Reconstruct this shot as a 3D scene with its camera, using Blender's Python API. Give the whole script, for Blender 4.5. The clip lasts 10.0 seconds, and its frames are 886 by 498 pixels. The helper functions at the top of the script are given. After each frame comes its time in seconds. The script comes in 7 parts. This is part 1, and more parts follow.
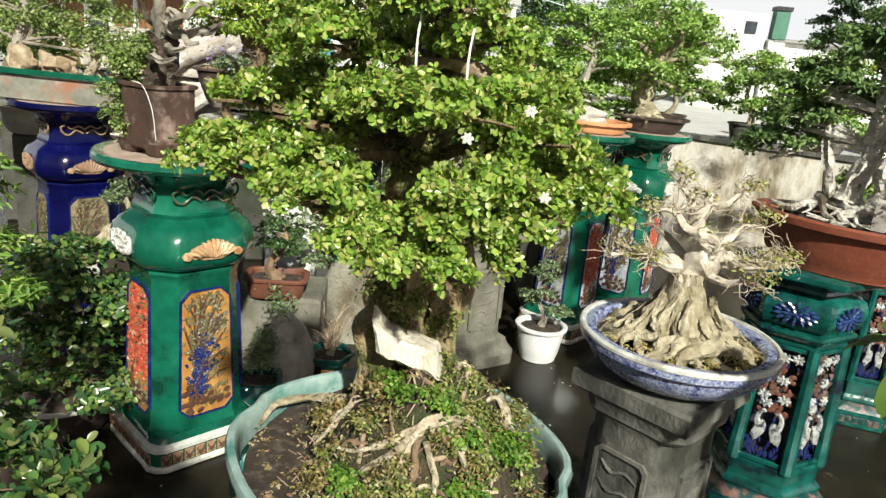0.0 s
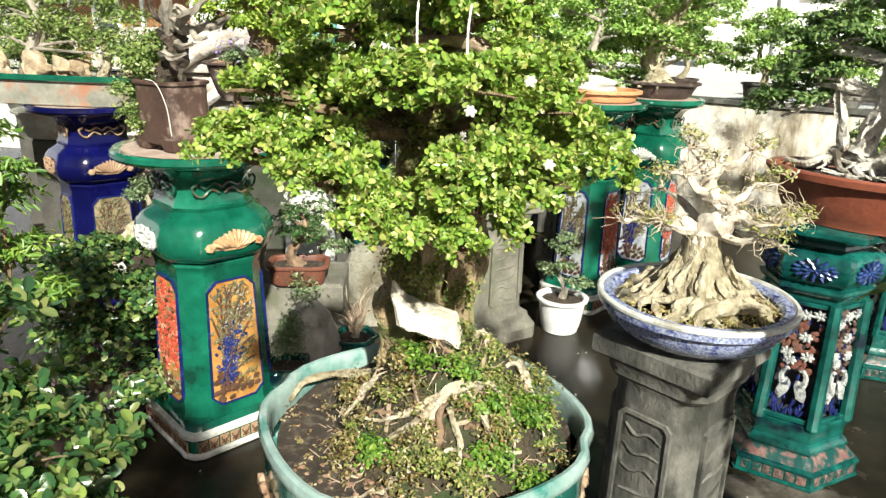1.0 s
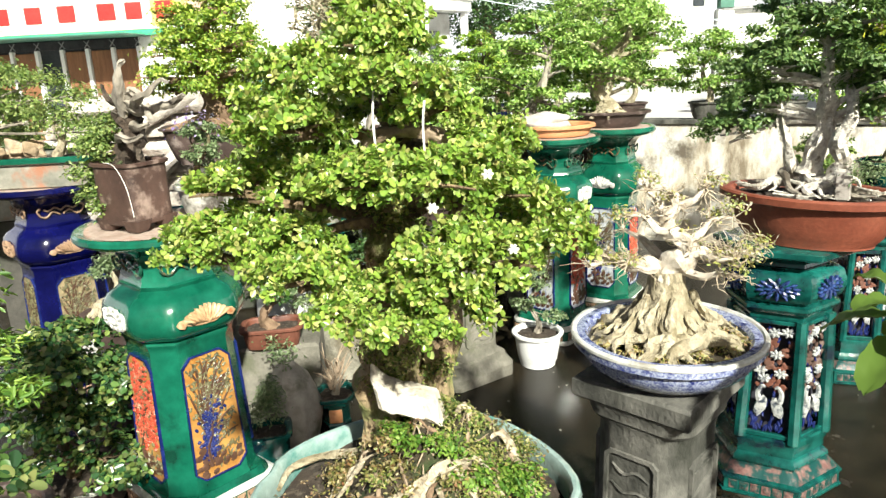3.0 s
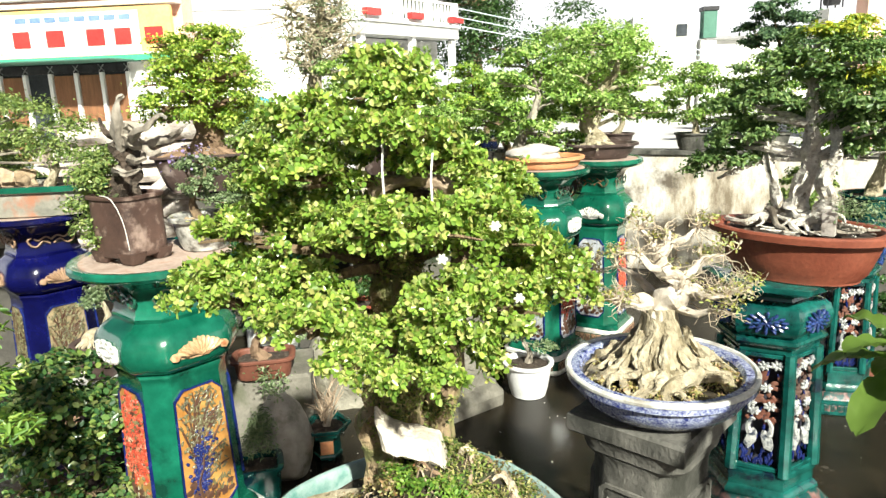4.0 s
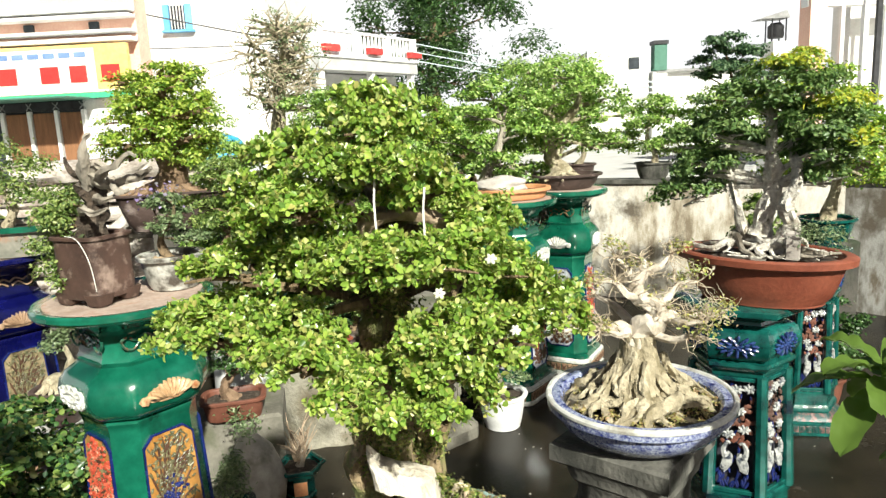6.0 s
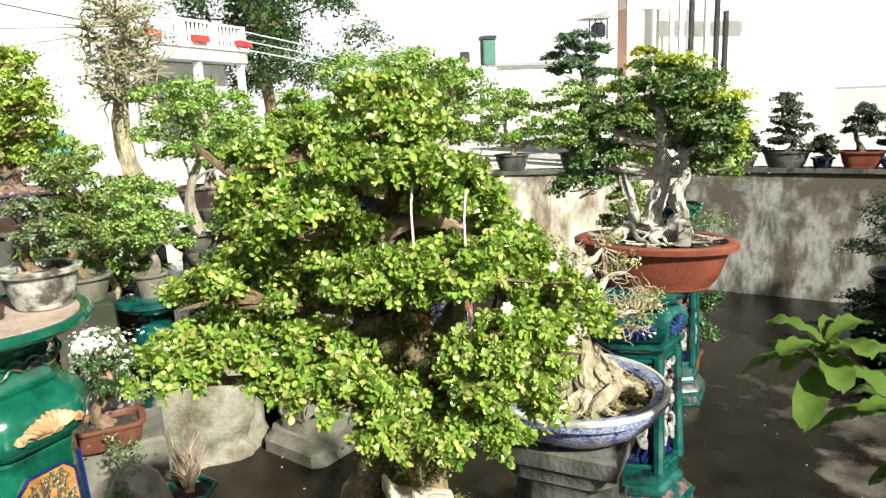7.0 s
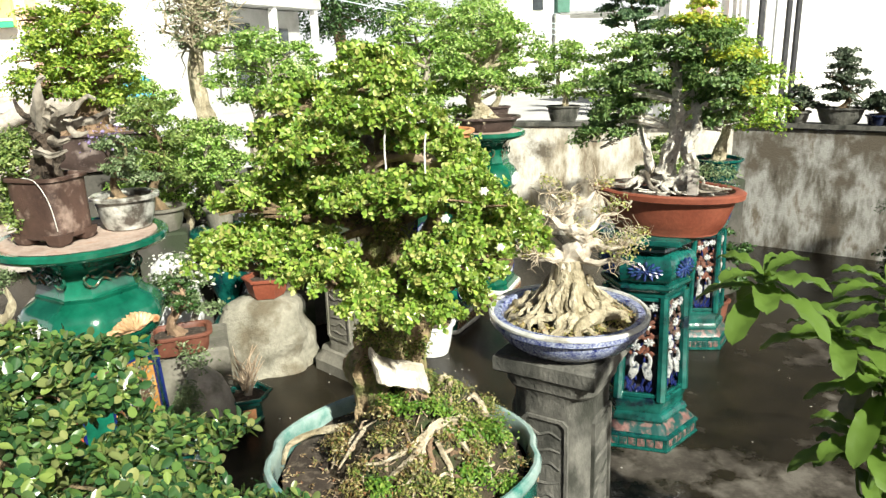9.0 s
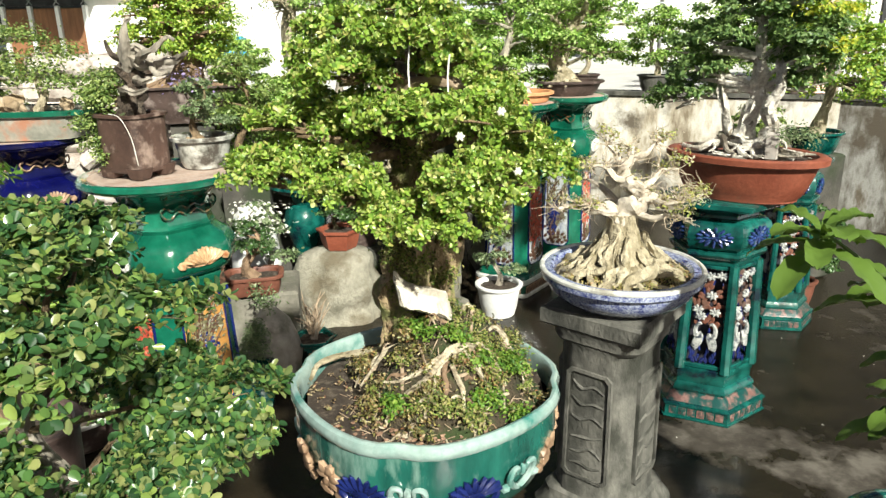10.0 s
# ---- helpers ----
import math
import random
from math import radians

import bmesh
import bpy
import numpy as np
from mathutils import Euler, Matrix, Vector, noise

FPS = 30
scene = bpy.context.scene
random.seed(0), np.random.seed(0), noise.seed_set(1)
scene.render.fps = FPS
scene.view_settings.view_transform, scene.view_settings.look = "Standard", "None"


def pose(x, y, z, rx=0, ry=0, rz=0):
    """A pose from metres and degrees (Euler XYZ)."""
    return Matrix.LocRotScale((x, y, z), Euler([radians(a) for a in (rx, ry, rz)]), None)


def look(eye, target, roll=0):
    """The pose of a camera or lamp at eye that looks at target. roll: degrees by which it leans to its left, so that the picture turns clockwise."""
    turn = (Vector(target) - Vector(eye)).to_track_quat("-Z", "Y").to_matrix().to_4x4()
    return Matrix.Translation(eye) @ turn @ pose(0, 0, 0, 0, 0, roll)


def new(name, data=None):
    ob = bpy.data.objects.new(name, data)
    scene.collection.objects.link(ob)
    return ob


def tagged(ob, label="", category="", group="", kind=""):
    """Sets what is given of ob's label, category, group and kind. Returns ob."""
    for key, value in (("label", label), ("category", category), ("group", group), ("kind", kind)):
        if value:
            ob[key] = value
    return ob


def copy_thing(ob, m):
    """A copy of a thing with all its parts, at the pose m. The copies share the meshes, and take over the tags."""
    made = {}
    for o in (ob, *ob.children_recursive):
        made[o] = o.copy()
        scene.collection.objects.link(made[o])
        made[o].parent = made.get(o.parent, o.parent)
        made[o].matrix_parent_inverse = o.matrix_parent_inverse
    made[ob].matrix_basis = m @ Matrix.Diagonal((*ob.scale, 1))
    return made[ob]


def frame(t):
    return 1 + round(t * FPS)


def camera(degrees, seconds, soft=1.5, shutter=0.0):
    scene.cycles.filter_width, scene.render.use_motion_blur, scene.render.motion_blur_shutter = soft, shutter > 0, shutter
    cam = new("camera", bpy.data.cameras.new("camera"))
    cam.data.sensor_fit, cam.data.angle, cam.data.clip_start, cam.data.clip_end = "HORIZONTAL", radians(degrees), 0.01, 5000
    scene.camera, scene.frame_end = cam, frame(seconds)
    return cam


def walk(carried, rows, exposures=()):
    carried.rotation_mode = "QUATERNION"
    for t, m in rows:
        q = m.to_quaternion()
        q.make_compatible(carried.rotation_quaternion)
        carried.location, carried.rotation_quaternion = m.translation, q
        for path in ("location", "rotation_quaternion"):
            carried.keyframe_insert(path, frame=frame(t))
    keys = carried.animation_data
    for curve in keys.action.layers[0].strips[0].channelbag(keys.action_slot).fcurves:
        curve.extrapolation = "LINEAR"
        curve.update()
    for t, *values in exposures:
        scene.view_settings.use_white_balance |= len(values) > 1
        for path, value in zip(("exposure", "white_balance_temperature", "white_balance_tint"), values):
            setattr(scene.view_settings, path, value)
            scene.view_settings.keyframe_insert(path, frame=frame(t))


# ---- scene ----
cam = camera(64.8, 10.0, soft=1.4)
PATH = [
    (0, (0.211, 0.2, 1.324), (-0.023, 2.107, 0.769), 5.8),
    (0.5, (0.223, 0.186, 1.316), (-0.045, 2.068, 0.693), 3.8),
    (1, (0.224, 0.173, 1.322), (-0.06, 2.056, 0.712), 2.0),
    (1.5, (0.225, 0.172, 1.333), (-0.064, 2.056, 0.727), -0.0),
    (2, (0.224, 0.172, 1.355), (-0.06, 2.07, 0.792), -2.2),
    (2.5, (0.225, 0.17, 1.366), (-0.038, 2.077, 0.823), -2.9),
    (2.7, (0.225, 0.175, 1.376), (-0.012, 2.087, 0.839), -2.9),
    (4, (0.202, 0.159, 1.421), (0.041, 2.099, 0.961), -2.1),
    (4.5, (0.19, 0.156, 1.44), (0.04, 2.108, 1.033), -2.1),
    (5, (0.185, 0.149, 1.433), (0.019, 2.11, 1.078), -2.3),
    (5.5, (0.183, 0.149, 1.422), (0.07, 2.112, 1.059), -2.3),
    (5.7, (0.183, 0.151, 1.42), (0.097, 2.113, 1.041), -2.5),
    (6.8, (0.003, 0.221, 1.442), (0.25, 2.173, 1.085), -2.9),
    (7, (-0.05, 0.251, 1.439), (0.36, 2.163, 1.022), -2.4),
    (7.5, (-0.116, 0.322, 1.463), (0.543, 2.087, 0.792), 0.4),
    (8, (-0.124, 0.23, 1.522), (0.403, 2.075, 0.959), -0.2),
    (8.5, (-0.076, 0.083, 1.492), (0.33, 1.976, 0.992), 1.0),
    (9, (0.039, -0.031, 1.457), (0.249, 1.881, 0.91), -1.8),
    (9.5, (0.111, -0.065, 1.432), (0.162, 1.85, 0.859), -1.8),
    (10, (0.143, -0.069, 1.382), (0.089, 1.837, 0.776), -1.0),
]
walk(cam, [(t, look(eye, target, roll)) for t, eye, target, roll in PATH],
     [(0, 0.57), (0.5, 0.86), (1.0, 1.06), (2.0, 1.14), (4.0, 1.19), (5.0, 1.10), (5.5, 0.88), (7.0, 0.97), (8.5, 1.10), (9.0, 1.03), (10.0, 0.94)])

# ---- world, sun ----
world = bpy.data.worlds.new("world")
scene.world = world
world.use_nodes = True
wn = world.node_tree
sky = wn.nodes.new("ShaderNodeTexSky")
sky.sky_type = "NISHITA"
sky.sun_disc = False
sky.sun_elevation, sky.sun_rotation = radians(36), radians(157)
sky.dust_density, sky.air_density = 4.0, 1.0
wn.nodes["Background"].inputs["Strength"].default_value = 0.026
wn.links.new(sky.outputs[0], wn.nodes["Background"].inputs["Color"])
sun_lamp = bpy.data.lights.new("sun", "SUN")
sun_lamp.energy, sun_lamp.angle, sun_lamp.color = 5.0, radians(1.8), (0.985, 0.985, 0.865)
sun = new("sun", sun_lamp)
sun.matrix_world = look((0.335 * 20, -0.785 * 20, 0.62 * 20), (0, 0, 0))


# ---- geometry helpers ----
class Geo:
    """Vertices and faces of one mesh."""

    def __init__(self):
        self.v, self.f = [], []

    def add(self, verts, faces):
        k = len(self.v)
        self.v.extend([tuple(p) for p in verts])
        self.f.extend([tuple(i + k for i in q) for q in faces])
        return self

    def loft(self, rings, cap0=True, cap1=True):
        n = len(rings[0])
        k = len(self.v)
        for r in rings:
            self.v.extend([tuple(p) for p in r])
        for i in range(len(rings) - 1):
            a, b = k + i * n, k + (i + 1) * n
            self.f.extend([(a + j, a + (j + 1) % n, b + (j + 1) % n, b + j) for j in range(n)])
        if cap0:
            self.f.append(tuple(k + j for j in reversed(range(n))))
        if cap1:
            e = k + (len(rings) - 1) * n
            self.f.append(tuple(e + j for j in range(n)))
        return self

    def box(self, c, s, m=None, bevel=0.0):
        x, y, z = s[0] / 2, s[1] / 2, s[2] / 2
        b = min(bevel, x * 0.6, y * 0.6, z * 0.6)
        m = m or Matrix.Identity(4)
        rings = []
        for zz, q in ((-z, b), (-z + b, 0), (z - b, 0), (z, b)) if b else ((-z, 0), (z, 0)):
            pts = [(-x + q, -y + q), (x - q, -y + q), (x - q, y - q), (-x + q, y - q)]
            rings.append([m @ Vector((c[0] + px, c[1] + py, c[2] + zz)) for px, py in pts])
        return self.loft(rings)

    def tube(self, pts, radii, n=8, rough=0.0, steps=4, seed=0, flat=1.0):
        pts = [Vector(p) for p in pts]
        path, rad = [], []
        for i in range(len(pts) - 1):
            p0, p1, p2, p3 = pts[max(i - 1, 0)], pts[i], pts[i + 1], pts[min(i + 2, len(pts) - 1)]
            for j in range(steps):
                t = j / steps
                path.append(0.5 * ((2 * p1) + (p2 - p0) * t + (2 * p0 - 5 * p1 + 4 * p2 - p3) * t * t + (3 * p1 - p0 - 3 * p2 + p3) * t ** 3))
                rad.append(radii[i] * (1 - t) + radii[i + 1] * t)
        path.append(pts[-1])
        rad.append(radii[-1])
        rings, side = [], None
        for i, p in enumerate(path):
            d = (path[min(i + 1, len(path) - 1)] - path[max(i - 1, 0)]).normalized()
            if side is None:
                side = d.orthogonal().normalized()
            side = (side - d * side.dot(d)).normalized()
            up = d.cross(side)
            ring = []
            for j in range(n):
                a = 2 * math.pi * j / n
                r = rad[i]
                if rough:
                    r *= 1 + rough * noise.noise(Vector((math.cos(a) * 1.7, math.sin(a) * 1.7, i * 0.35 + seed * 7.3)))
                ring.append(p + side * (math.cos(a) * r) + up * (math.sin(a) * r * flat))
            rings.append(ring)
        return self.loft(rings)

    def blob(self, c, r, rough=0.0, m=None, fine=False):
        vs, fs = ICO2 if fine else ICO1
        m = m or Matrix.Identity(4)
        out = []
        for p in vs:
            k = 1 + rough * noise.noise(p * 1.3 + Vector(c) * 9) if rough else 1
            out.append(m @ (Vector(c) + Vector((p.x * r[0] * k, p.y * r[1] * k, p.z * r[2] * k))))
        return self.add(out, fs)


def ico(sub):
    bm = bmesh.new()
    bmesh.ops.create_icosphere(bm, subdivisions=sub, radius=1)
    bm.verts.ensure_lookup_table()
    out = [v.co.copy() for v in bm.verts], [tuple(v.index for v in f.verts) for f in bm.faces]
    bm.free()
    return out


ICO1, ICO2 = ico(1), ico(3)


def make_mesh(name, g, material, sharp=35):
    me = bpy.data.meshes.new(name)
    me.from_pydata(g.v, [], g.f)
    me.materials.append(material)
    me.shade_smooth()
    me.set_sharp_from_angle(angle=radians(sharp))
    return me


def part(name, g, material, parent=None, label="", sharp=35):
    ob = new(name, make_mesh(name, g, material, sharp))
    ob.parent = parent
    return tagged(ob, label) if label else ob


def thing(name, m, label, category, group="", kind=""):
    ob = new(name)
    ob.empty_display_size = 0.05
    ob.matrix_world = m
    return tagged(ob, label, category, group, kind)


NS = 48


def shape(kind, a, b=None, z=0.0, c=0.0, turn=0.0):
    """One ring of a given outline: round, hex, square with chamfer c, rect with round corners, lobed."""
    b = a if b is None else b
    ring = []
    for j in range(NS):
        t = 2 * math.pi * j / NS
        ct, st = math.cos(t), math.sin(t)
        if kind == "hex":
            w = (t % (math.pi / 3)) - math.pi / 6
            r = a * math.cos(math.pi / 6) / math.cos(w)
            x, y = r * ct, r * st
        elif kind == "square":
            r = min(a / max(abs(ct), 1e-6), a / max(abs(st), 1e-6), (2 * a - c) / (abs(ct) + abs(st)))
            x, y = r * ct, r * st
        elif kind == "rect":
            p = 5.0
            r = (abs(ct) ** p + abs(st) ** p) ** (-1 / p)
            x, y = a * r * ct, b * r * st
        elif kind == "lobed":
            r = 1 + 0.028 * math.cos(4 * t + 0.5) - 0.045 * max(0, math.cos(4 * t + 0.5)) ** 8
            x, y = a * r * ct, b * r * st
        else:
            x, y = a * ct, b * st
        x, y = x * math.cos(turn) - y * math.sin(turn), x * math.sin(turn) + y * math.cos(turn)
        ring.append((x, y, z))
    return ring


def turned(kind, rows, c=0.0, turn=0.0, ratio=1.0):
    """A loft of outlines: rows of (size, z)."""
    return Geo().loft([shape(kind, s, s * ratio, z, c * s, turn) for s, z in rows])


# ---- leaves ----
LEAF = np.array([(0, 0, 0), (0.46, 0.34, 0.10), (0.46, 0.76, 0.07), (0, 1, -0.05), (-0.46, 0.76, 0.07), (-0.46, 0.34, 0.10)])
ROUND_LEAF = np.array([(0, 0, 0), (0.24, 0.16, 0.05), (0.45, 0.42, 0.10), (0.44, 0.70, 0.07), (0.25, 0.92, 0.0), (0, 1, -0.06), (-0.25, 0.92, 0.0), (-0.44, 0.70, 0.07), (-0.45, 0.42, 0.10), (-0.24, 0.16, 0.05)])


def leaf_mesh(name, pos, nor, axis, length, width, material, form=LEAF):
    """One mesh of folded leaves from arrays of places, normals, directions and sizes."""
    n, k = len(pos), len(form)
    h = k // 2
    nor = nor / np.linalg.norm(nor, axis=1, keepdims=True)
    axis = axis - nor * np.sum(axis * nor, axis=1, keepdims=True)
    axis /= np.linalg.norm(axis, axis=1, keepdims=True) + 1e-9
    side = np.cross(axis, nor)
    v = (pos[:, None, :] + side[:, None, :] * (form[None, :, 0] * width[:, None])[..., None]
         + axis[:, None, :] * (form[None, :, 1] * length[:, None])[..., None]
         + nor[:, None, :] * (form[None, :, 2] * length[:, None])[..., None]).reshape(-1, 3)
    base = (np.arange(n) * k)[:, None]
    halves = list(range(h + 1)) + [0] + list(range(h, k))
    loops = (base + np.array([halves])).reshape(-1)
    me = bpy.data.meshes.new(name)
    me.vertices.add(len(v))
    me.vertices.foreach_set("co", v.astype(np.float32).reshape(-1))
    me.loops.add(len(loops))
    me.loops.foreach_set("vertex_index", loops.astype(np.int32))
    me.polygons.add(2 * n)
    me.polygons.foreach_set("loop_start", (np.arange(2 * n) * (h + 1)).astype(np.int32))
    me.update(calc_edges=True)
    me.validate()
    me.materials.append(material)
    return me


def crown(name, pads, count, size, material, parent, seed=1, aspect=0.62, clump=26, spread=0.30, up=0.55, label="", drop=0.35, sprig=1, form=LEAF, wild=0.42):
    """Leaves gathered in clumps over flattened pads (x, y, z, rx, ry, rz)."""
    rng = np.random.default_rng(seed)
    P, N = [], []
    w = np.array([p[3] * p[4] + p[3] * p[5] for p in pads])
    w = w / w.sum()
    for p, share in zip(pads, w):
        k = max(8, int(count * share / sprig))
        c, r = np.array(p[:3]), np.array(p[3:6])
        d = rng.normal(size=(clump, 3))
        d /= np.linalg.norm(d, axis=1, keepdims=True)
        d[:, 2] = np.where(d[:, 2] < -drop, -d[:, 2], d[:, 2])
        cent = d * r * rng.uniform(0.55, 1.0, (clump, 1))
        pick = rng.integers(0, clump, k)
        off = rng.normal(size=(k, 3)) * spread * np.array([r[0], r[1], r[2] * 1.1]) * 0.8
        q = cent[pick] + off
        out = q / r
        P.append(c + q)
        N.append(out / (np.linalg.norm(out, axis=1, keepdims=True) + 1e-6) * 0.6 + np.array([0, 0, up]) + rng.normal(size=(k, 3)) * wild)
    P, N = np.concatenate(P), np.concatenate(N)
    A = rng.normal(size=(len(P), 3))
    if sprig > 1:
        N /= np.linalg.norm(N, axis=1, keepdims=True)
        u = np.cross(N, rng.normal(size=(len(P), 3)))
        u /= np.linalg.norm(u, axis=1, keepdims=True) + 1e-9
        w_ = np.cross(N, u)
        PP_, NN_, AA_ = [], [], []
        for j in range(sprig):
            t = j * 2.4 + rng.uniform(-0.4, 0.4, (len(P), 1))
            a = u * np.cos(t) + w_ * np.sin(t)
            PP_.append(P + N * size * (0.5 - 0.9 * j / sprig) + a * size * 0.12)
            NN_.append(N - a * (0.1 + 0.5 * (1 - j / sprig)) + rng.normal(size=P.shape) * wild * 0.55)
            AA_.append(a + N * 0.3)
        P, N, A = np.concatenate(PP_), np.concatenate(NN_), np.concatenate(AA_)
    n = len(P)
    L = size * rng.uniform(0.65, 1.2, n)
    ob = new(name, leaf_mesh(name, P, N, A, L, L * aspect * rng.uniform(0.85, 1.15, n), material, form))
    ob.parent = parent
    return tagged(ob, label) if label else ob


# ---- materials ----
def nodes_of(name):
    m = bpy.data.materials.new(name)
    m.use_nodes = True
    t = m.node_tree
    return m, t, t.nodes, t.links, t.nodes["Principled BSDF"]


def ramp(n, pts):
    r = n.new("ShaderNodeValToRGB")
    while len(r.color_ramp.elements) < len(pts):
        r.color_ramp.elements.new(0.5)
    for e, (at, col) in zip(r.color_ramp.elements, pts):
        e.position, e.color = at, (*col, 1)
    return r


def surface(name, a, b, scale=6.0, rough=0.6, bump=0.3, grain=90.0, stain=None, stain_at=0.6, stain_scale=3.0, coat=0.0,
            shift=0.0, rough_var=0.15, stretch=(1, 1, 1), metal=0.0, depth=0.004):
    """A two-scale mottled surface with stains, grain and relief."""
    m, t, n, l, bsdf = nodes_of(name)
    tc, mp = n.new("ShaderNodeTexCoord"), n.new("ShaderNodeMapping")
    mp.inputs["Scale"].default_value = stretch
    l.new(tc.outputs["Object"], mp.inputs["Vector"])
    info = n.new("ShaderNodeObjectInfo")
    sh = n.new("ShaderNodeVectorMath")
    sh.operation = "ADD"
    cm = n.new("ShaderNodeCombineXYZ")
    mul = n.new("ShaderNodeMath")
    mul.operation, mul.inputs[1].default_value = "MULTIPLY", 37.0
    l.new(info.outputs["Random"], mul.inputs[0])
    l.new(mul.outputs[0], cm.inputs[0])
    l.new(mp.outputs[0], sh.inputs[0])
    l.new(cm.outputs[0], sh.inputs[1])

    def tex(s, d=6.0):
        x = n.new("ShaderNodeTexNoise")
        x.inputs["Scale"].default_value, x.inputs["Detail"].default_value, x.inputs["Roughness"].default_value = s, d, 0.6
        l.new(sh.outputs[0], x.inputs["Vector"])
        return x

    big, fine = tex(scale), tex(grain, 3.0)
    r1 = ramp(n, [(0.32, a), (0.68, b)])
    l.new(big.outputs["Fac"], r1.inputs[0])
    col = r1.outputs[0]
    mix = n.new("ShaderNodeMix")
    mix.data_type, mix.blend_type = "RGBA", "OVERLAY"
    mix.inputs[0].default_value = 0.35
    l.new(col, mix.inputs[6])
    l.new(fine.outputs["Fac"], mix.inputs[7])
    col = mix.outputs[2]
    if stain:
        st = tex(stain_scale, 8.0)
        r2 = ramp(n, [(stain_at - 0.06, (0, 0, 0)), (stain_at + 0.08, (1, 1, 1))])
        l.new(st.outputs["Fac"], r2.inputs[0])
        m2 = n.new("ShaderNodeMix")
        m2.data_type = "RGBA"
        m2.inputs[7].default_value = (*stain, 1)
        l.new(r2.outputs[0], m2.inputs[0])
        l.new(col, m2.inputs[6])
        col = m2.outputs[2]
    if shift:
        hs = n.new("ShaderNodeHueSaturation")
        mr = n.new("ShaderNodeMapRange")
        mr.inputs["To Min"].default_value, mr.inputs["To Max"].default_value = 1 - shift, 1 + shift
        l.new(info.outputs["Random"], mr.inputs["Value"])
        l.new(mr.outputs[0], hs.inputs["Value"])
        l.new(col, hs.inputs["Color"])
        col = hs.outputs[0]
    l.new(col, bsdf.inputs["Base Color"])
    rr = n.new("ShaderNodeMapRange")
    rr.inputs["To Min"].default_value, rr.inputs["To Max"].default_value = max(0.03, rough - rough_var), min(1, rough + rough_var)
    l.new(big.outputs["Fac"], rr.inputs["Value"])
    l.new(rr.outputs[0], bsdf.inputs["Roughness"])
    bsdf.inputs["Metallic"].default_value = metal
    bsdf.inputs["Coat Weight"].default_value = coat
    bsdf.inputs["Coat Roughness"].default_value = 0.08
    if bump:
        add = n.new("ShaderNodeMath")
        add.operation = "ADD"
        l.new(big.outputs["Fac"], add.inputs[0])
        l.new(fine.outputs["Fac"], add.inputs[1])
        bp = n.new("ShaderNodeBump")
        bp.inputs["Strength"].default_value, bp.inputs["Distance"].default_value = bump, depth
        l.new(add.outputs[0], bp.inputs["Height"])
        l.new(bp.outputs[0], bsdf.inputs["Normal"])
    return m


def foliage(name, cols, rough=0.42, glow=0.24):
    """Leaf surface: each leaf takes its own green, and light shines through it."""
    m, t, n, l, bsdf = nodes_of(name)
    geo = n.new("ShaderNodeNewGeometry")
    r = ramp(n, [(i / max(1, len(cols) - 1), c) for i, c in enumerate(cols)])
    l.new(geo.outputs["Random Per Island"], r.inputs[0])
    l.new(r.outputs[0], bsdf.inputs["Base Color"])
    bsdf.inputs["Roughness"].default_value = rough
    tr = n.new("ShaderNodeBsdfTranslucent")
    hs = n.new("ShaderNodeHueSaturation")
    hs.inputs["Value"].default_value, hs.inputs["Saturation"].default_value = 1.5, 1.1
    l.new(r.outputs[0], hs.inputs["Color"])
    l.new(hs.outputs[0], tr.inputs["Color"])
    mx = n.new("ShaderNodeMixShader")
    mx.inputs[0].default_value = glow
    l.new(bsdf.outputs[0], mx.inputs[1])
    l.new(tr.outputs[0], mx.inputs[2])
    l.new(mx.outputs[0], n["Material Output"].inputs["Surface"])
    return m


GLAZE = surface("green_glaze", (0.0015, 0.048, 0.028), (0.008, 0.128, 0.076), 7, 0.14, 0.28, 26, stain=(0.004, 0.036, 0.022), stain_at=0.62, stain_scale=6, coat=0.8, depth=0.004)
TEAL = surface("teal_glaze", (0.001, 0.030, 0.026), (0.008, 0.112, 0.092), 16, 0.16, 0.4, 40, stain=(0.004, 0.012, 0.022), stain_at=0.60, stain_scale=10, coat=0.7)
COBALT = surface("cobalt_glaze", (0.001, 0.0015, 0.024), (0.003, 0.004, 0.062), 6, 0.2, 0.1, 60, coat=0.3)
CELADON = surface("celadon_glaze", (0.19, 0.29, 0.265), (0.40, 0.485, 0.455), 9, 0.2, 0.3, 50, stain=(0.04, 0.18, 0.15), stain_at=0.55, stain_scale=9, coat=0.6)
WHITE_GLAZE = surface("white_glaze", (0.46, 0.46, 0.42), (0.68, 0.68, 0.64), 22, 0.25, 0.25, 70, stain=(0.22, 0.20, 0.16), stain_at=0.60, stain_scale=8, coat=0.3)
OCHRE = surface("ochre_glaze", (0.30, 0.13, 0.03), (0.50, 0.27, 0.08), 12, 0.35, 0.3, 80, stain=(0.22, 0.12, 0.05), stain_at=0.66, stain_scale=14, coat=0.2)
BLUE_LINE = surface("blue_line", (0.004, 0.008, 0.05), (0.013, 0.024, 0.14), 14, 0.25, 0.1, 80, coat=0.3)
RED_RELIEF = surface("red_relief", (0.32, 0.03, 0.02), (0.55, 0.12, 0.06), 40, 0.4, 0.3, 90, stain=(0.6, 0.42, 0.3), stain_at=0.62, stain_scale=40)
LEAF_RELIEF = surface("leaf_relief", (0.045, 0.05, 0.03), (0.20, 0.18, 0.085), 40, 0.4, 0.3, 90, stain=(0.04, 0.03, 0.02), stain_at=0.6, stain_scale=30)
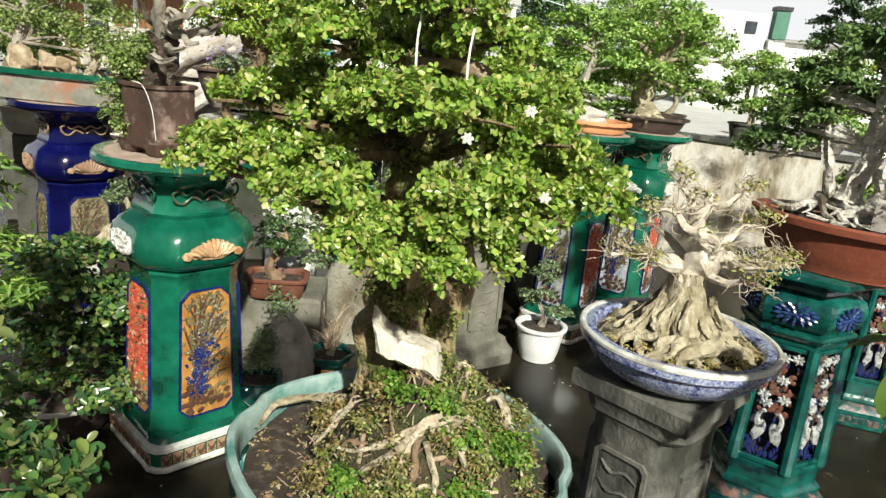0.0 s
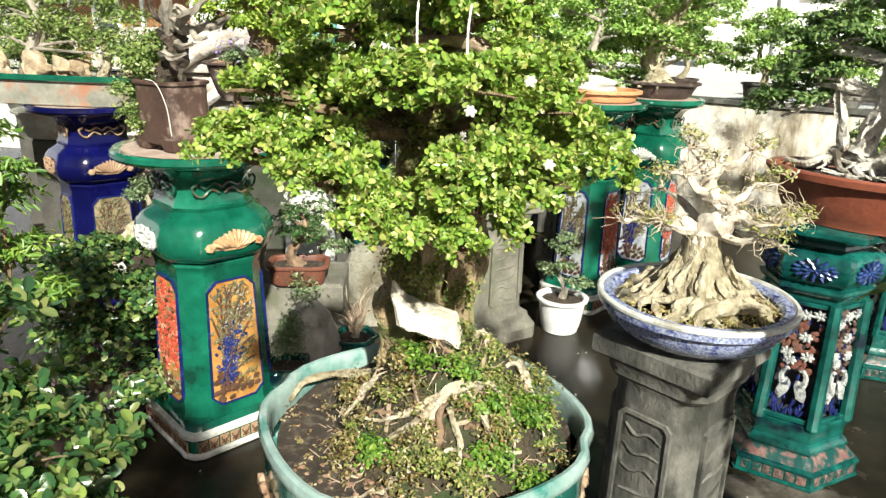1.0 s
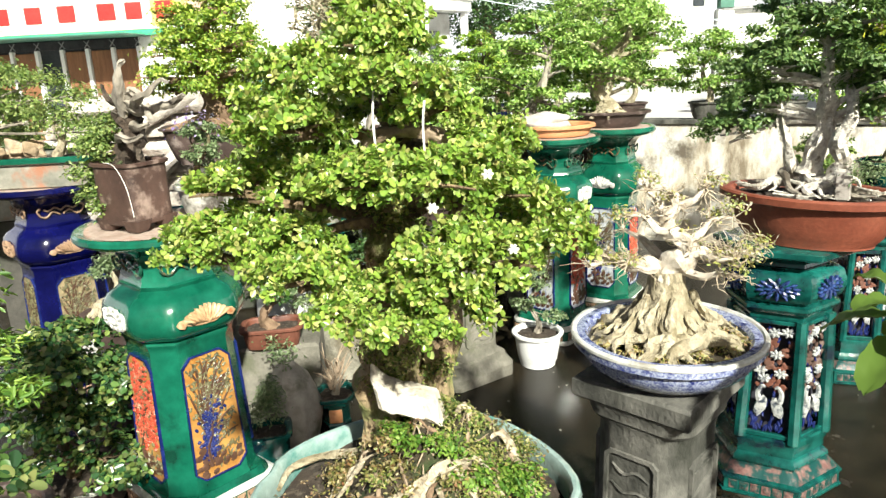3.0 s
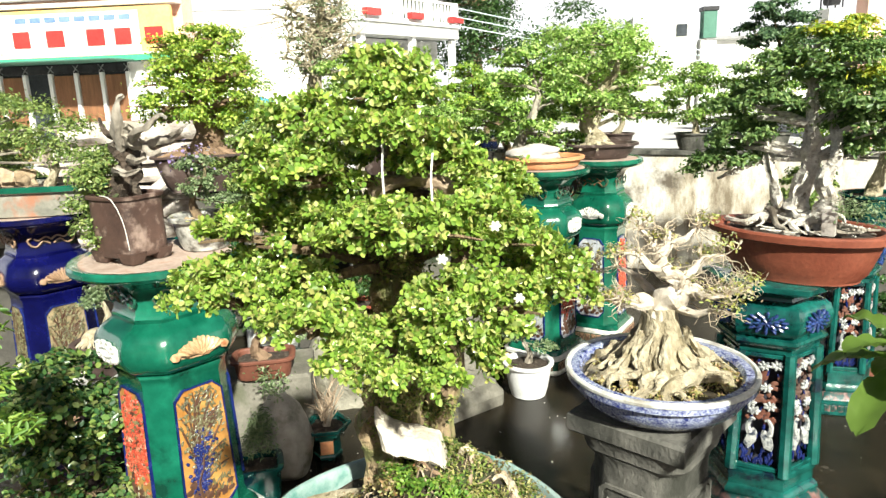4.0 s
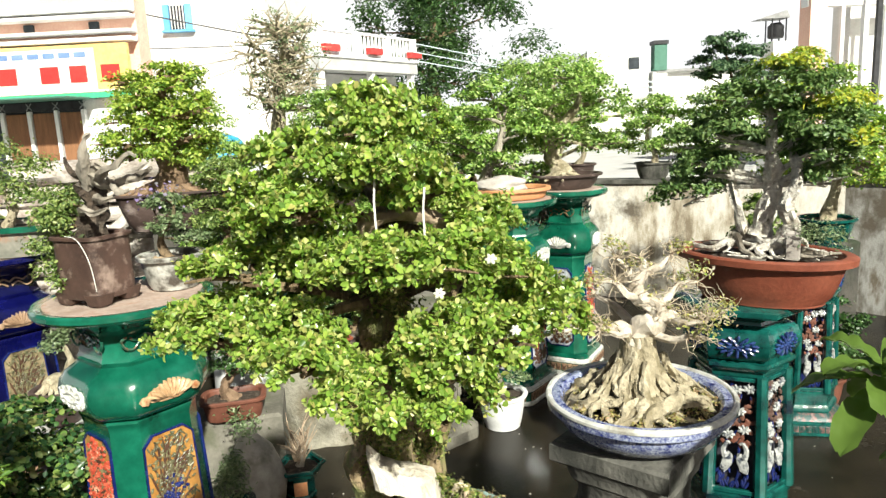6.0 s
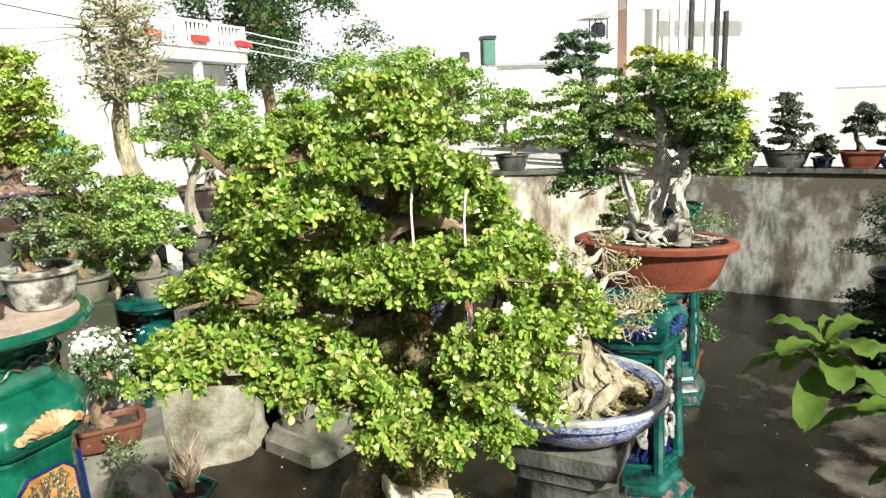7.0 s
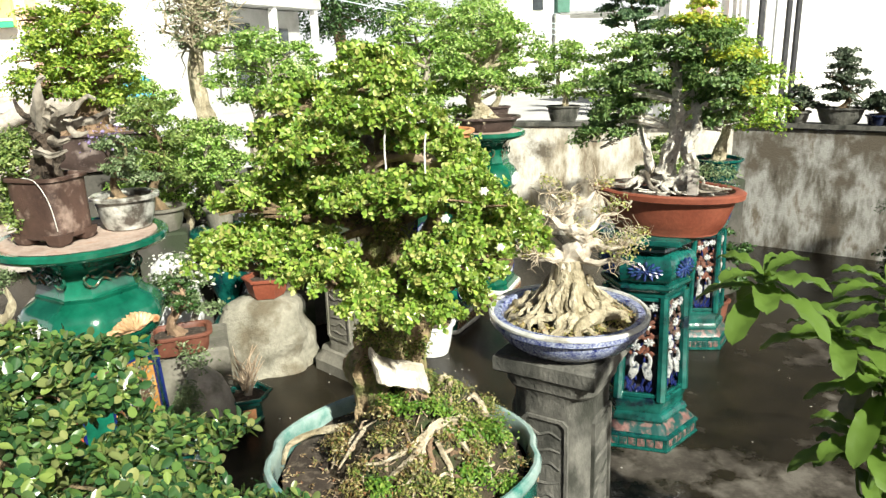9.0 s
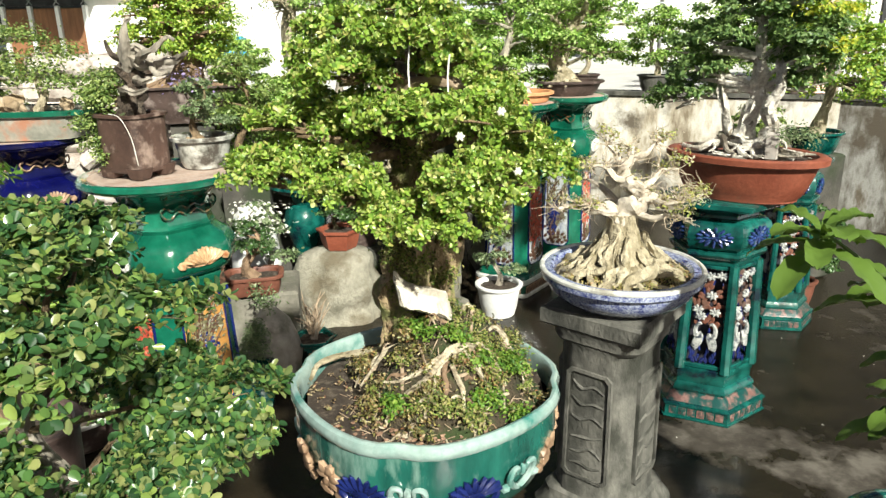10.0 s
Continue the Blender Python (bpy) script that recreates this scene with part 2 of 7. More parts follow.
TAN = surface("tan_tile", (0.24, 0.15, 0.09), (0.38, 0.25, 0.16), 20, 0.5, 0.3, 90, stain=(0.15, 0.08, 0.05), stain_at=0.62, stain_scale=24)
POT_GLAZE = surface("pot_glaze", (0.003, 0.042, 0.034), (0.02, 0.135, 0.105), 16, 0.18, 0.45, 40, stain=(0.16, 0.27, 0.23), stain_at=0.58, stain_scale=18, stretch=(1, 1, 0.35), coat=0.7, depth=0.004)
PEBBLE = surface("pebble", (0.13, 0.06, 0.035), (0.38, 0.25, 0.17), 160, 0.8, 0.3, 90)
PINK_TILE = surface("pink_tile", (0.10, 0.045, 0.04), (0.26, 0.15, 0.13), 40, 0.35, 0.3, 90, stain=(0.006, 0.05, 0.045), stain_at=0.46, stain_scale=34, coat=0.2)
PINK_CLAY = surface("pink_clay", (0.30, 0.21, 0.165), (0.48, 0.39, 0.33), 12, 0.75, 0.3, 90, stain=(0.34, 0.20, 0.14), stain_at=0.6, stain_scale=12)
BROWN_DARK = surface("brown_line", (0.05, 0.022, 0.014), (0.10, 0.05, 0.03), 30, 0.5, 0.2, 90)
# near-black colour that stands for shade inside the pierced stands
HOLLOW_SHADE = surface("hollow_shade", (0.012, 0.012, 0.02), (0.03, 0.028, 0.04), 20, 0.7, 0.2, 80)
STONE = surface("grey_stone", (0.042, 0.042, 0.036), (0.165, 0.158, 0.138), 12, 0.75, 0.7, 90, stain=(0.030, 0.031, 0.024), stain_at=0.55, stain_scale=9, stretch=(1, 1, 0.6), depth=0.005)
STONE_PALE = surface("pale_stone", (0.095, 0.09, 0.07), (0.21, 0.195, 0.16), 9, 0.85, 0.6, 70, stain=(0.1, 0.105, 0.065), stain_at=0.58, stain_scale=6)
BOULDER = surface("boulder_stone", (0.15, 0.14, 0.105), (0.33, 0.31, 0.25), 6, 0.85, 0.8, 60, stain=(0.12, 0.10, 0.065), stain_at=0.54, stain_scale=5, depth=0.01)
DARK_CEMENT = surface("dark_cement", (0.03, 0.028, 0.024), (0.08, 0.074, 0.062), 8, 0.85, 0.5, 70, stain=(0.02, 0.03, 0.012), stain_at=0.56)
TERRA = surface("terracotta", (0.150, 0.036, 0.019), (0.235, 0.069, 0.037), 9, 0.55, 0.25, 90, stain=(0.20, 0.09, 0.06), stain_at=0.64, stain_scale=6, shift=0.15)
DULL_CLAY = surface("dull_clay", (0.10, 0.034, 0.02), (0.18, 0.065, 0.04), 9, 0.6, 0.3, 90, stain=(0.12, 0.07, 0.05), stain_at=0.62, stain_scale=8)
ORANGE_CLAY = surface("orange_clay", (0.48, 0.20, 0.08), (0.62, 0.32, 0.16), 9, 0.7, 0.3, 90, stain=(0.3, 0.22, 0.15), stain_at=0.62)
RUST_CLAY = surface("rust_clay", (0.045, 0.026, 0.02), (0.10, 0.056, 0.042), 8, 0.55, 0.4, 60, stain=(0.30, 0.22, 0.18), stain_at=0.60, stain_scale=13)
BROWN_CLAY = surface("brown_clay", (0.035, 0.024, 0.021), (0.085, 0.056, 0.048), 9, 0.5, 0.35, 70, stain=(0.26, 0.21, 0.19), stain_at=0.60, stain_scale=11)
MAROON = surface("maroon_plastic", (0.09, 0.03, 0.03), (0.16, 0.06, 0.055), 6, 0.55, 0.15, 90, stain=(0.22, 0.16, 0.14), stain_at=0.66)
NAVY = surface("navy_glaze", (0.004, 0.006, 0.02), (0.012, 0.018, 0.05), 6, 0.25, 0.1, 80, coat=0.3)
WHITE_PLASTIC = surface("white_plastic", (0.58, 0.58, 0.57), (0.72, 0.72, 0.71), 7, 0.45, 0.08, 60, stain=(0.36, 0.33, 0.28), stain_at=0.66, stain_scale=5)
SOIL = surface("soil", (0.022, 0.015, 0.010), (0.058, 0.041, 0.029), 30, 0.95, 0.6, 260, stain=(0.11, 0.088, 0.066), stain_at=0.58, stain_scale=60, depth=0.004)
MOSS = surface("moss_soil", (0.025, 0.02, 0.011), (0.075, 0.055, 0.03), 26, 0.95, 1.0, 150, stain=(0.03, 0.05, 0.012), stain_at=0.55, stain_scale=16, depth=0.01)
BARK = surface("bark", (0.08, 0.052, 0.028), (0.23, 0.16, 0.09), 30, 0.9, 0.9, 120, stain=(0.05, 0.065, 0.025), stain_at=0.58, stain_scale=14, stretch=(1, 1, 0.35), depth=0.008)
# mossy bark, with sun dapple painted in as a paler mottle than BARK
TRUNK_BARK = surface("sun_dappled_mossy_bark", (0.12, 0.08, 0.042), (0.36, 0.27, 0.155), 34, 0.9, 1.0, 130, stain=(0.17, 0.18, 0.06), stain_at=0.55, stain_scale=26, stretch=(1, 1, 0.5), depth=0.010)
BARK_PALE = surface("pale_bark", (0.24, 0.20, 0.125), (0.50, 0.44, 0.315), 30, 0.8, 0.9, 120, stain=(0.20, 0.165, 0.095), stain_at=0.57, stain_scale=18, stretch=(1, 1, 0.6), depth=0.008)
ROOT_WOOD = surface("root_wood", (0.26, 0.205, 0.13), (0.60, 0.53, 0.40), 60, 0.85, 0.9, 160, stain=(0.10, 0.075, 0.04), stain_at=0.58, stain_scale=46, depth=0.006)
BARK_GREY = surface("grey_bark", (0.20, 0.17, 0.13), (0.42, 0.38, 0.32), 24, 0.85, 0.8, 120, stain=(0.07, 0.055, 0.04), stain_at=0.56, stain_scale=12, stretch=(1, 1, 0.4), depth=0.006)
BARK_RED = surface("red_bark", (0.14, 0.085, 0.05), (0.30, 0.20, 0.125), 24, 0.85, 0.8, 120, stain=(0.08, 0.05, 0.03), stain_at=0.6, stain_scale=12, depth=0.006)
BARK_FLAKY = surface("flaky_bark", (0.36, 0.33, 0.28), (0.70, 0.66, 0.59), 50, 0.85, 0.9, 120, stain=(0.16, 0.13, 0.09), stain_at=0.61, stain_scale=38, depth=0.008)
BARE_WOOD = surface("bare_wood", (0.44, 0.38, 0.29), (0.66, 0.61, 0.52), 34, 0.75, 0.9, 110, stain=(0.50, 0.38, 0.24), stain_at=0.66, stain_scale=16, stretch=(1, 1, 0.4), depth=0.006)
LOG_BARK = surface("log_bark", (0.34, 0.29, 0.25), (0.62, 0.57, 0.52), 9, 0.85, 0.8, 70, stain=(0.20, 0.15, 0.12), stain_at=0.58, stain_scale=7, depth=0.01)
BARK_DARK = surface("dark_bark", (0.025, 0.018, 0.012), (0.085, 0.06, 0.042), 30, 0.9, 0.9, 120, stain=(0.16, 0.13, 0.10), stain_at=0.62, stain_scale=20, depth=0.008)
TWIG = surface("twig", (0.20, 0.14, 0.09), (0.40, 0.31, 0.22), 30, 0.85, 0.4, 120)
LIMB_PALE = surface("pale_limb", (0.36, 0.305, 0.24), (0.60, 0.54, 0.455), 26, 0.8, 0.6, 120, stain=(0.24, 0.19, 0.12), stain_at=0.62, stain_scale=18, depth=0.006)
AGED_WHITE = surface("aged_whitewash", (0.40, 0.40, 0.39), (0.54, 0.54, 0.53), 1.5, 0.85, 0.15, 30, stain=(0.34, 0.33, 0.31), stain_at=0.62, stain_scale=0.9)
PALE_TWIG = surface("pale_twig", (0.33, 0.265, 0.185), (0.54, 0.455, 0.345), 30, 0.85, 0.4, 120)
STRING = surface("string", (0.62, 0.60, 0.55), (0.74, 0.72, 0.68), 30, 0.8, 0.2, 120)
ROCK = surface("rock", (0.20, 0.14, 0.08), (0.42, 0.33, 0.22), 14, 0.85, 0.8, 60, stain=(0.46, 0.41, 0.34), stain_at=0.6, stain_scale=8, depth=0.01)
SLATE = surface("flat_rock", (0.36, 0.32, 0.28), (0.55, 0.51, 0.47), 9, 0.8, 0.5, 60, stain=(0.2, 0.17, 0.14), stain_at=0.64)
PLASTER = surface("plaster", (0.66, 0.66, 0.63), (0.80, 0.80, 0.78), 1.2, 0.85, 0.15, 30, stain=(0.55, 0.54, 0.5), stain_at=0.64, stain_scale=0.8)
WHITE_PAINT = surface("white_paint", (0.74, 0.74, 0.73), (0.83, 0.83, 0.82), 3, 0.5, 0.1, 40)
ORANGE_PAINT = surface("orange_paint", (0.74, 0.43, 0.33), (0.82, 0.54, 0.43), 2, 0.7, 0.1, 30, stain=(0.6, 0.4, 0.3), stain_at=0.66, stain_scale=1)
YELLOW_SIGN = surface("yellow_sign", (0.80, 0.50, 0.14), (0.84, 0.62, 0.26), 0.7, 0.4, 0.0, 20)
PALE_SIGN = surface("pale_sign", (0.78, 0.77, 0.70), (0.83, 0.82, 0.78), 1, 0.4, 0.0, 20)
RED_SIGN = surface("red_sign", (0.55, 0.03, 0.03), (0.62, 0.06, 0.05), 1, 0.4, 0.0, 20)
BLUE_SIGN = surface("blue_sign", (0.12, 0.2, 0.42), (0.2, 0.3, 0.5), 1, 0.4, 0.0, 20)
GREEN_SIGN = surface("green_sign", (0.04, 0.36, 0.2), (0.10, 0.46, 0.28), 1, 0.4, 0.0, 20)
BLUE_PAINT = surface("blue_paint", (0.10, 0.35, 0.62), (0.18, 0.46, 0.72), 3, 0.5, 0.1, 40)
WOOD = surface("door_wood", (0.16, 0.07, 0.03), (0.28, 0.13, 0.06), 4, 0.6, 0.2, 40, stretch=(4, 4, 0.4))
DARK_METAL = surface("dark_metal", (0.02, 0.02, 0.022), (0.05, 0.05, 0.055), 8, 0.5, 0.1, 60, metal=0.5)
STEEL = surface("grey_metal", (0.22, 0.22, 0.22), (0.36, 0.36, 0.36), 8, 0.45, 0.1, 60, metal=0.6)
CABLE = surface("cable", (0.03, 0.03, 0.035), (0.06, 0.06, 0.065), 8, 0.6, 0.0, 60)
PALE_CABLE = surface("pale_cable", (0.45, 0.55, 0.58), (0.55, 0.66, 0.68), 8, 0.5, 0.0, 60)
GREY_WRAP = surface("grey_wrap", (0.20, 0.185, 0.155), (0.42, 0.395, 0.345), 7, 0.35, 0.5, 30, stain=(0.10, 0.10, 0.06), stain_at=0.6, stain_scale=9, depth=0.01)
TARP = surface("tarp", (0.03, 0.30, 0.52), (0.06, 0.42, 0.66), 3, 0.45, 0.5, 12, depth=0.02)
GREEN_PAINT = surface("green_paint", (0.04, 0.13, 0.09), (0.07, 0.19, 0.14), 3, 0.6, 0.1, 40)
GLASS_DARK = surface("dark_pane", (0.03, 0.035, 0.04), (0.06, 0.07, 0.08), 2, 0.12, 0.0, 30)

LEAVES = foliage("small_leaf", [(0.0583, 0.127, 0.0191), (0.143, 0.254, 0.0382), (0.233, 0.355, 0.0509), (0.339, 0.445, 0.0795), (0.0901, 0.18, 0.0276), (0.456, 0.519, 0.18), (0.371, 0.35, 0.106), (0.254, 0.382, 0.0657), (0.159, 0.276, 0.0382)], rough=0.30)
MOSSY = foliage("moss_tuft", [(0.03, 0.055, 0.012), (0.08, 0.14, 0.02), (0.20, 0.24, 0.045), (0.32, 0.30, 0.09), (0.09, 0.07, 0.03), (0.14, 0.22, 0.03), (0.42, 0.37, 0.17), (0.05, 0.04, 0.02)], rough=0.7, glow=0.2)
SEEDLING = foliage("seedling_leaf", [(0.04, 0.11, 0.014), (0.09, 0.20, 0.022), (0.15, 0.27, 0.03), (0.24, 0.33, 0.06), (0.06, 0.15, 0.02)], rough=0.5)
LEAVES_MID = foliage("mid_leaf", [(0.056, 0.129, 0.0246), (0.123, 0.235, 0.0426), (0.224, 0.37, 0.0672), (0.347, 0.493, 0.123), (0.482, 0.582, 0.224), (0.157, 0.291, 0.0504)], glow=0.32)
LEAVES_DARK = foliage("dark_leaf", [(0.018, 0.05, 0.014), (0.035, 0.085, 0.02), (0.055, 0.12, 0.03), (0.09, 0.16, 0.045)])
LEAVES_RED_TREE = foliage("deep_leaf", [(0.05, 0.105, 0.03), (0.09, 0.17, 0.048), (0.15, 0.24, 0.07), (0.25, 0.34, 0.12), (0.07, 0.14, 0.04)], glow=0.32)
LEAVES_GREY = foliage("grey_leaf", [(0.08, 0.13, 0.055), (0.13, 0.19, 0.08), (0.19, 0.25, 0.12), (0.28, 0.33, 0.19)])
LEAVES_OLIVE = foliage("olive_leaf", [(0.06, 0.11, 0.03), (0.12, 0.19, 0.045), (0.21, 0.29, 0.075), (0.33, 0.39, 0.13), (0.10, 0.17, 0.04)], glow=0.3)
LEAVES_ROUND = foliage("round_crown_leaf", [(0.06, 0.13, 0.02), (0.13, 0.24, 0.03), (0.24, 0.36, 0.045), (0.36, 0.46, 0.07), (0.48, 0.54, 0.12), (0.16, 0.28, 0.035)], glow=0.3)
LEAVES_CLOUD = foliage("cloud_leaf", [(0.03, 0.07, 0.035), (0.055, 0.11, 0.05), (0.09, 0.16, 0.07), (0.14, 0.22, 0.10)])
LEAVES_FEATHER = foliage("feathery_leaf", [(0.05, 0.12, 0.02), (0.10, 0.20, 0.03), (0.17, 0.28, 0.045), (0.28, 0.36, 0.06)])
LEAVES_LIGHT = foliage("light_leaf", [(0.09, 0.19, 0.025), (0.17, 0.30, 0.04), (0.26, 0.39, 0.06), (0.40, 0.44, 0.06)])
LEAVES_DUSK = foliage("dusk_leaf", [(0.03, 0.048, 0.026), (0.05, 0.075, 0.042), (0.085, 0.11, 0.065), (0.13, 0.15, 0.10)], glow=0.12)
LEAVES_YELLOW = foliage("yellow_leaf", [(0.12, 0.24, 0.035), (0.24, 0.34, 0.045), (0.40, 0.44, 0.05), (0.54, 0.51, 0.06), (0.18, 0.30, 0.04)], glow=0.3)
LEAVES_DRY = foliage("dry_leaf", [(0.30, 0.22, 0.08), (0.42, 0.36, 0.14), (0.22, 0.26, 0.06), (0.5, 0.42, 0.22), (0.36, 0.2, 0.12)], glow=0.25)
LEAVES_LITTER = foliage("leaf_litter", [(0.12, 0.075, 0.04), (0.27, 0.19, 0.085), (0.12, 0.14, 0.035), (0.44, 0.35, 0.20), (0.21, 0.10, 0.055), (0.55, 0.45, 0.29), (0.08, 0.05, 0.03)], glow=0.2)
MOUND_LITTER = foliage("mound_litter", [(0.05, 0.035, 0.018), (0.16, 0.12, 0.045), (0.13, 0.16, 0.035), (0.30, 0.27, 0.09), (0.22, 0.10, 0.045), (0.42, 0.36, 0.18), (0.07, 0.06, 0.02), (0.11, 0.13, 0.03)], glow=0.2)
LEAVES_SPARSE = foliage("sparse_leaf", [(0.30, 0.30, 0.08), (0.44, 0.40, 0.12), (0.22, 0.30, 0.07), (0.40, 0.34, 0.26), (0.30, 0.24, 0.14)])
LEAVES_BUSH = foliage("bush_leaf", [(0.022, 0.062, 0.023), (0.040, 0.105, 0.034), (0.070, 0.150, 0.042), (0.12, 0.21, 0.052), (0.22, 0.29, 0.07), (0.03, 0.075, 0.028), (0.26, 0.28, 0.10), (0.04, 0.098, 0.032), (0.025, 0.065, 0.026)], rough=0.26)
BIG_LEAF = foliage("large_leaf", [(0.042, 0.085, 0.018), (0.07, 0.13, 0.024), (0.11, 0.18, 0.032), (0.17, 0.245, 0.045)], rough=0.36, glow=0.25)
FLOWER = foliage("white_flower", [(0.7, 0.68, 0.62), (0.78, 0.76, 0.7), (0.6, 0.62, 0.5)], glow=0.3)
LILAC = foliage("lilac_flower", [(0.22, 0.16, 0.36), (0.30, 0.24, 0.4), (0.2, 0.2, 0.2)], glow=0.3)


# ---- ground and wall ----
def ground_material():
    m, t, n, l, bsdf = nodes_of("wet_concrete")
    tc = n.new("ShaderNodeTexCoord")

    def tex(s, d=7.0, rough=0.62):
        x = n.new("ShaderNodeTexNoise")
        x.inputs["Scale"].default_value, x.inputs["Detail"].default_value, x.inputs["Roughness"].default_value = s, d, rough
        l.new(tc.outputs["Object"], x.inputs["Vector"])
        return x

    mottle, patch, fine = tex(5.0, 9.0, 0.68), tex(1.5, 9.0, 0.66), tex(120.0, 3.0)
    wet = ramp(n, [(0.3, (0.007, 0.0058, 0.0038)), (0.7, (0.025, 0.0195, 0.012))])
    dry = ramp(n, [(0.34, (0.020, 0.016, 0.012)), (0.5, (0.055, 0.047, 0.038)), (0.64, (0.125, 0.112, 0.094))])
    l.new(mottle.outputs["Fac"], wet.inputs[0])
    l.new(mottle.outputs["Fac"], dry.inputs[0])
    sx = n.new("ShaderNodeSeparateXYZ")
    l.new(tc.outputs["Object"], sx.inputs[0])
    lean = n.new("ShaderNodeMapRange")
    lean.inputs["From Min"].default_value, lean.inputs["From Max"].default_value = 0.55, 1.55
    lean.inputs["To Min"].default_value, lean.inputs["To Max"].default_value = -0.15, 0.07
    l.new(sx.outputs[0], lean.inputs["Value"])
    add = n.new("ShaderNodeMath")
    l.new(patch.outputs["Fac"], add.inputs[0])
    l.new(lean.outputs[0], add.inputs[1])
    edge = n.new("ShaderNodeMapRange")
    edge.inputs["From Min"].default_value, edge.inputs["From Max"].default_value = 0.53, 0.58
    far_ = n.new("ShaderNodeMapRange")
    far_.inputs["From Min"].default_value, far_.inputs["From Max"].default_value = 2.2, 3.1
    far_.inputs["To Min"].default_value, far_.inputs["To Max"].default_value = 0.04, -0.15
    l.new(sx.outputs[1], far_.inputs["Value"])
    both = n.new("ShaderNodeMath")
    l.new(add.outputs[0], both.inputs[0])
    l.new(far_.outputs[0], both.inputs[1])
    l.new(both.outputs[0], edge.inputs["Value"])
    mx = n.new("ShaderNodeMix")
    mx.data_type = "RGBA"
    l.new(edge.outputs[0], mx.inputs[0])
    l.new(wet.outputs[0], mx.inputs[6])
    l.new(dry.outputs[0], mx.inputs[7])
    l.new(mx.outputs[2], bsdf.inputs["Base Color"])
    ro = n.new("ShaderNodeMapRange")
    ro.inputs["To Min"].default_value, ro.inputs["To Max"].default_value = 0.20, 0.85
    l.new(edge.outputs[0], ro.inputs["Value"])
    l.new(ro.outputs[0], bsdf.inputs["Roughness"])
    bsdf.inputs["Specular IOR Level"].default_value = 0.24
    bp = n.new("ShaderNodeBump")
    bp.inputs["Strength"].default_value, bp.inputs["Distance"].default_value = 0.35, 0.004
    ad = n.new("ShaderNodeMath")
    l.new(mottle.outputs["Fac"], ad.inputs[0])
    l.new(fine.outputs["Fac"], ad.inputs[1])
    l.new(ad.outputs[0], bp.inputs["Height"])
    l.new(bp.outputs[0], bsdf.inputs["Normal"])
    return m


def wall_material(name, base_cols, dirt):
    m, t, n, l, bsdf = nodes_of(name)
    tc, mp = n.new("ShaderNodeTexCoord"), n.new("ShaderNodeMapping")
    mp.inputs["Scale"].default_value = (1, 1, 0.35)
    l.new(tc.outputs["Object"], mp.inputs["Vector"])

    def tex(s, src, d=8.0):
        x = n.new("ShaderNodeTexNoise")
        x.inputs["Scale"].default_value, x.inputs["Detail"].default_value, x.inputs["Roughness"].default_value = s, d, 0.65
        l.new(src, x.inputs["Vector"])
        return x

    streak, blot, fine = tex(8.0, mp.outputs[0]), tex(4.2, tc.outputs["Object"]), tex(70, tc.outputs["Object"], 3.0)
    base = ramp(n, list(zip((0.34, 0.43, 0.50, 0.58, 0.68), base_cols)))
    l.new(streak.outputs["Fac"], base.inputs[0])
    sz = n.new("ShaderNodeSeparateXYZ")
    l.new(tc.outputs["Object"], sz.inputs[0])
    damp = n.new("ShaderNodeMapRange")
    damp.inputs["From Min"].default_value, damp.inputs["From Max"].default_value = 0.45, 0.88
    damp.inputs["To Min"].default_value, damp.inputs["To Max"].default_value = -0.03, dirt
    l.new(sz.outputs[2], damp.inputs["Value"])
    tot = n.new("ShaderNodeMath")
    l.new(damp.outputs[0], tot.inputs[0])
    l.new(blot.outputs["Fac"], tot.inputs[1])
    st = ramp(n, [(0.50, (0, 0, 0)), (0.66, (1, 1, 1))])
    l.new(tot.outputs[0], st.inputs[0])
    mx = n.new("ShaderNodeMix")
    mx.data_type = "RGBA"
    mx.inputs[7].default_value = (0.115, 0.095, 0.07, 1)
    l.new(st.outputs[0], mx.inputs[0])
    l.new(base.outputs[0], mx.inputs[6])
    l.new(mx.outputs[2], bsdf.inputs["Base Color"])
    bsdf.inputs["Roughness"].default_value = 0.9
    bp = n.new("ShaderNodeBump")
    bp.inputs["Strength"].default_value, bp.inputs["Distance"].default_value = 0.5, 0.006
    l.new(fine.outputs["Fac"], bp.inputs["Height"])
    l.new(bp.outputs[0], bsdf.inputs["Normal"])
    return m


FLOOR = ground_material()
WALL = wall_material("stained_render", [(0.06, 0.05, 0.037), (0.14, 0.125, 0.10), (0.27, 0.26, 0.235), (0.42, 0.41, 0.385), (0.18, 0.15, 0.11)], 0.15)
LIMEWASH = wall_material("streaked_limewash", [(0.20, 0.16, 0.11), (0.40, 0.35, 0.27), (0.54, 0.50, 0.43), (0.66, 0.63, 0.57), (0.42, 0.35, 0.25)], 0.0)
ROAD = surface("road", (0.46, 0.45, 0.43), (0.58, 0.57, 0.545), 1.2, 0.85, 0.2, 40, stain=(0.38, 0.37, 0.345), stain_at=0.62, stain_scale=0.6)
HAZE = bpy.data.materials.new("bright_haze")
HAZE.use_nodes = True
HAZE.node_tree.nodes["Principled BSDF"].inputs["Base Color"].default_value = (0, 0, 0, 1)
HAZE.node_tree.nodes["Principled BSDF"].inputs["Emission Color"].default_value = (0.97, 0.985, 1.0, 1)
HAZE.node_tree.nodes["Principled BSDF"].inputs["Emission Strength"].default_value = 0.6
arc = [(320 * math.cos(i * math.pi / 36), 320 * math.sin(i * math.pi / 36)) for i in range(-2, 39)]
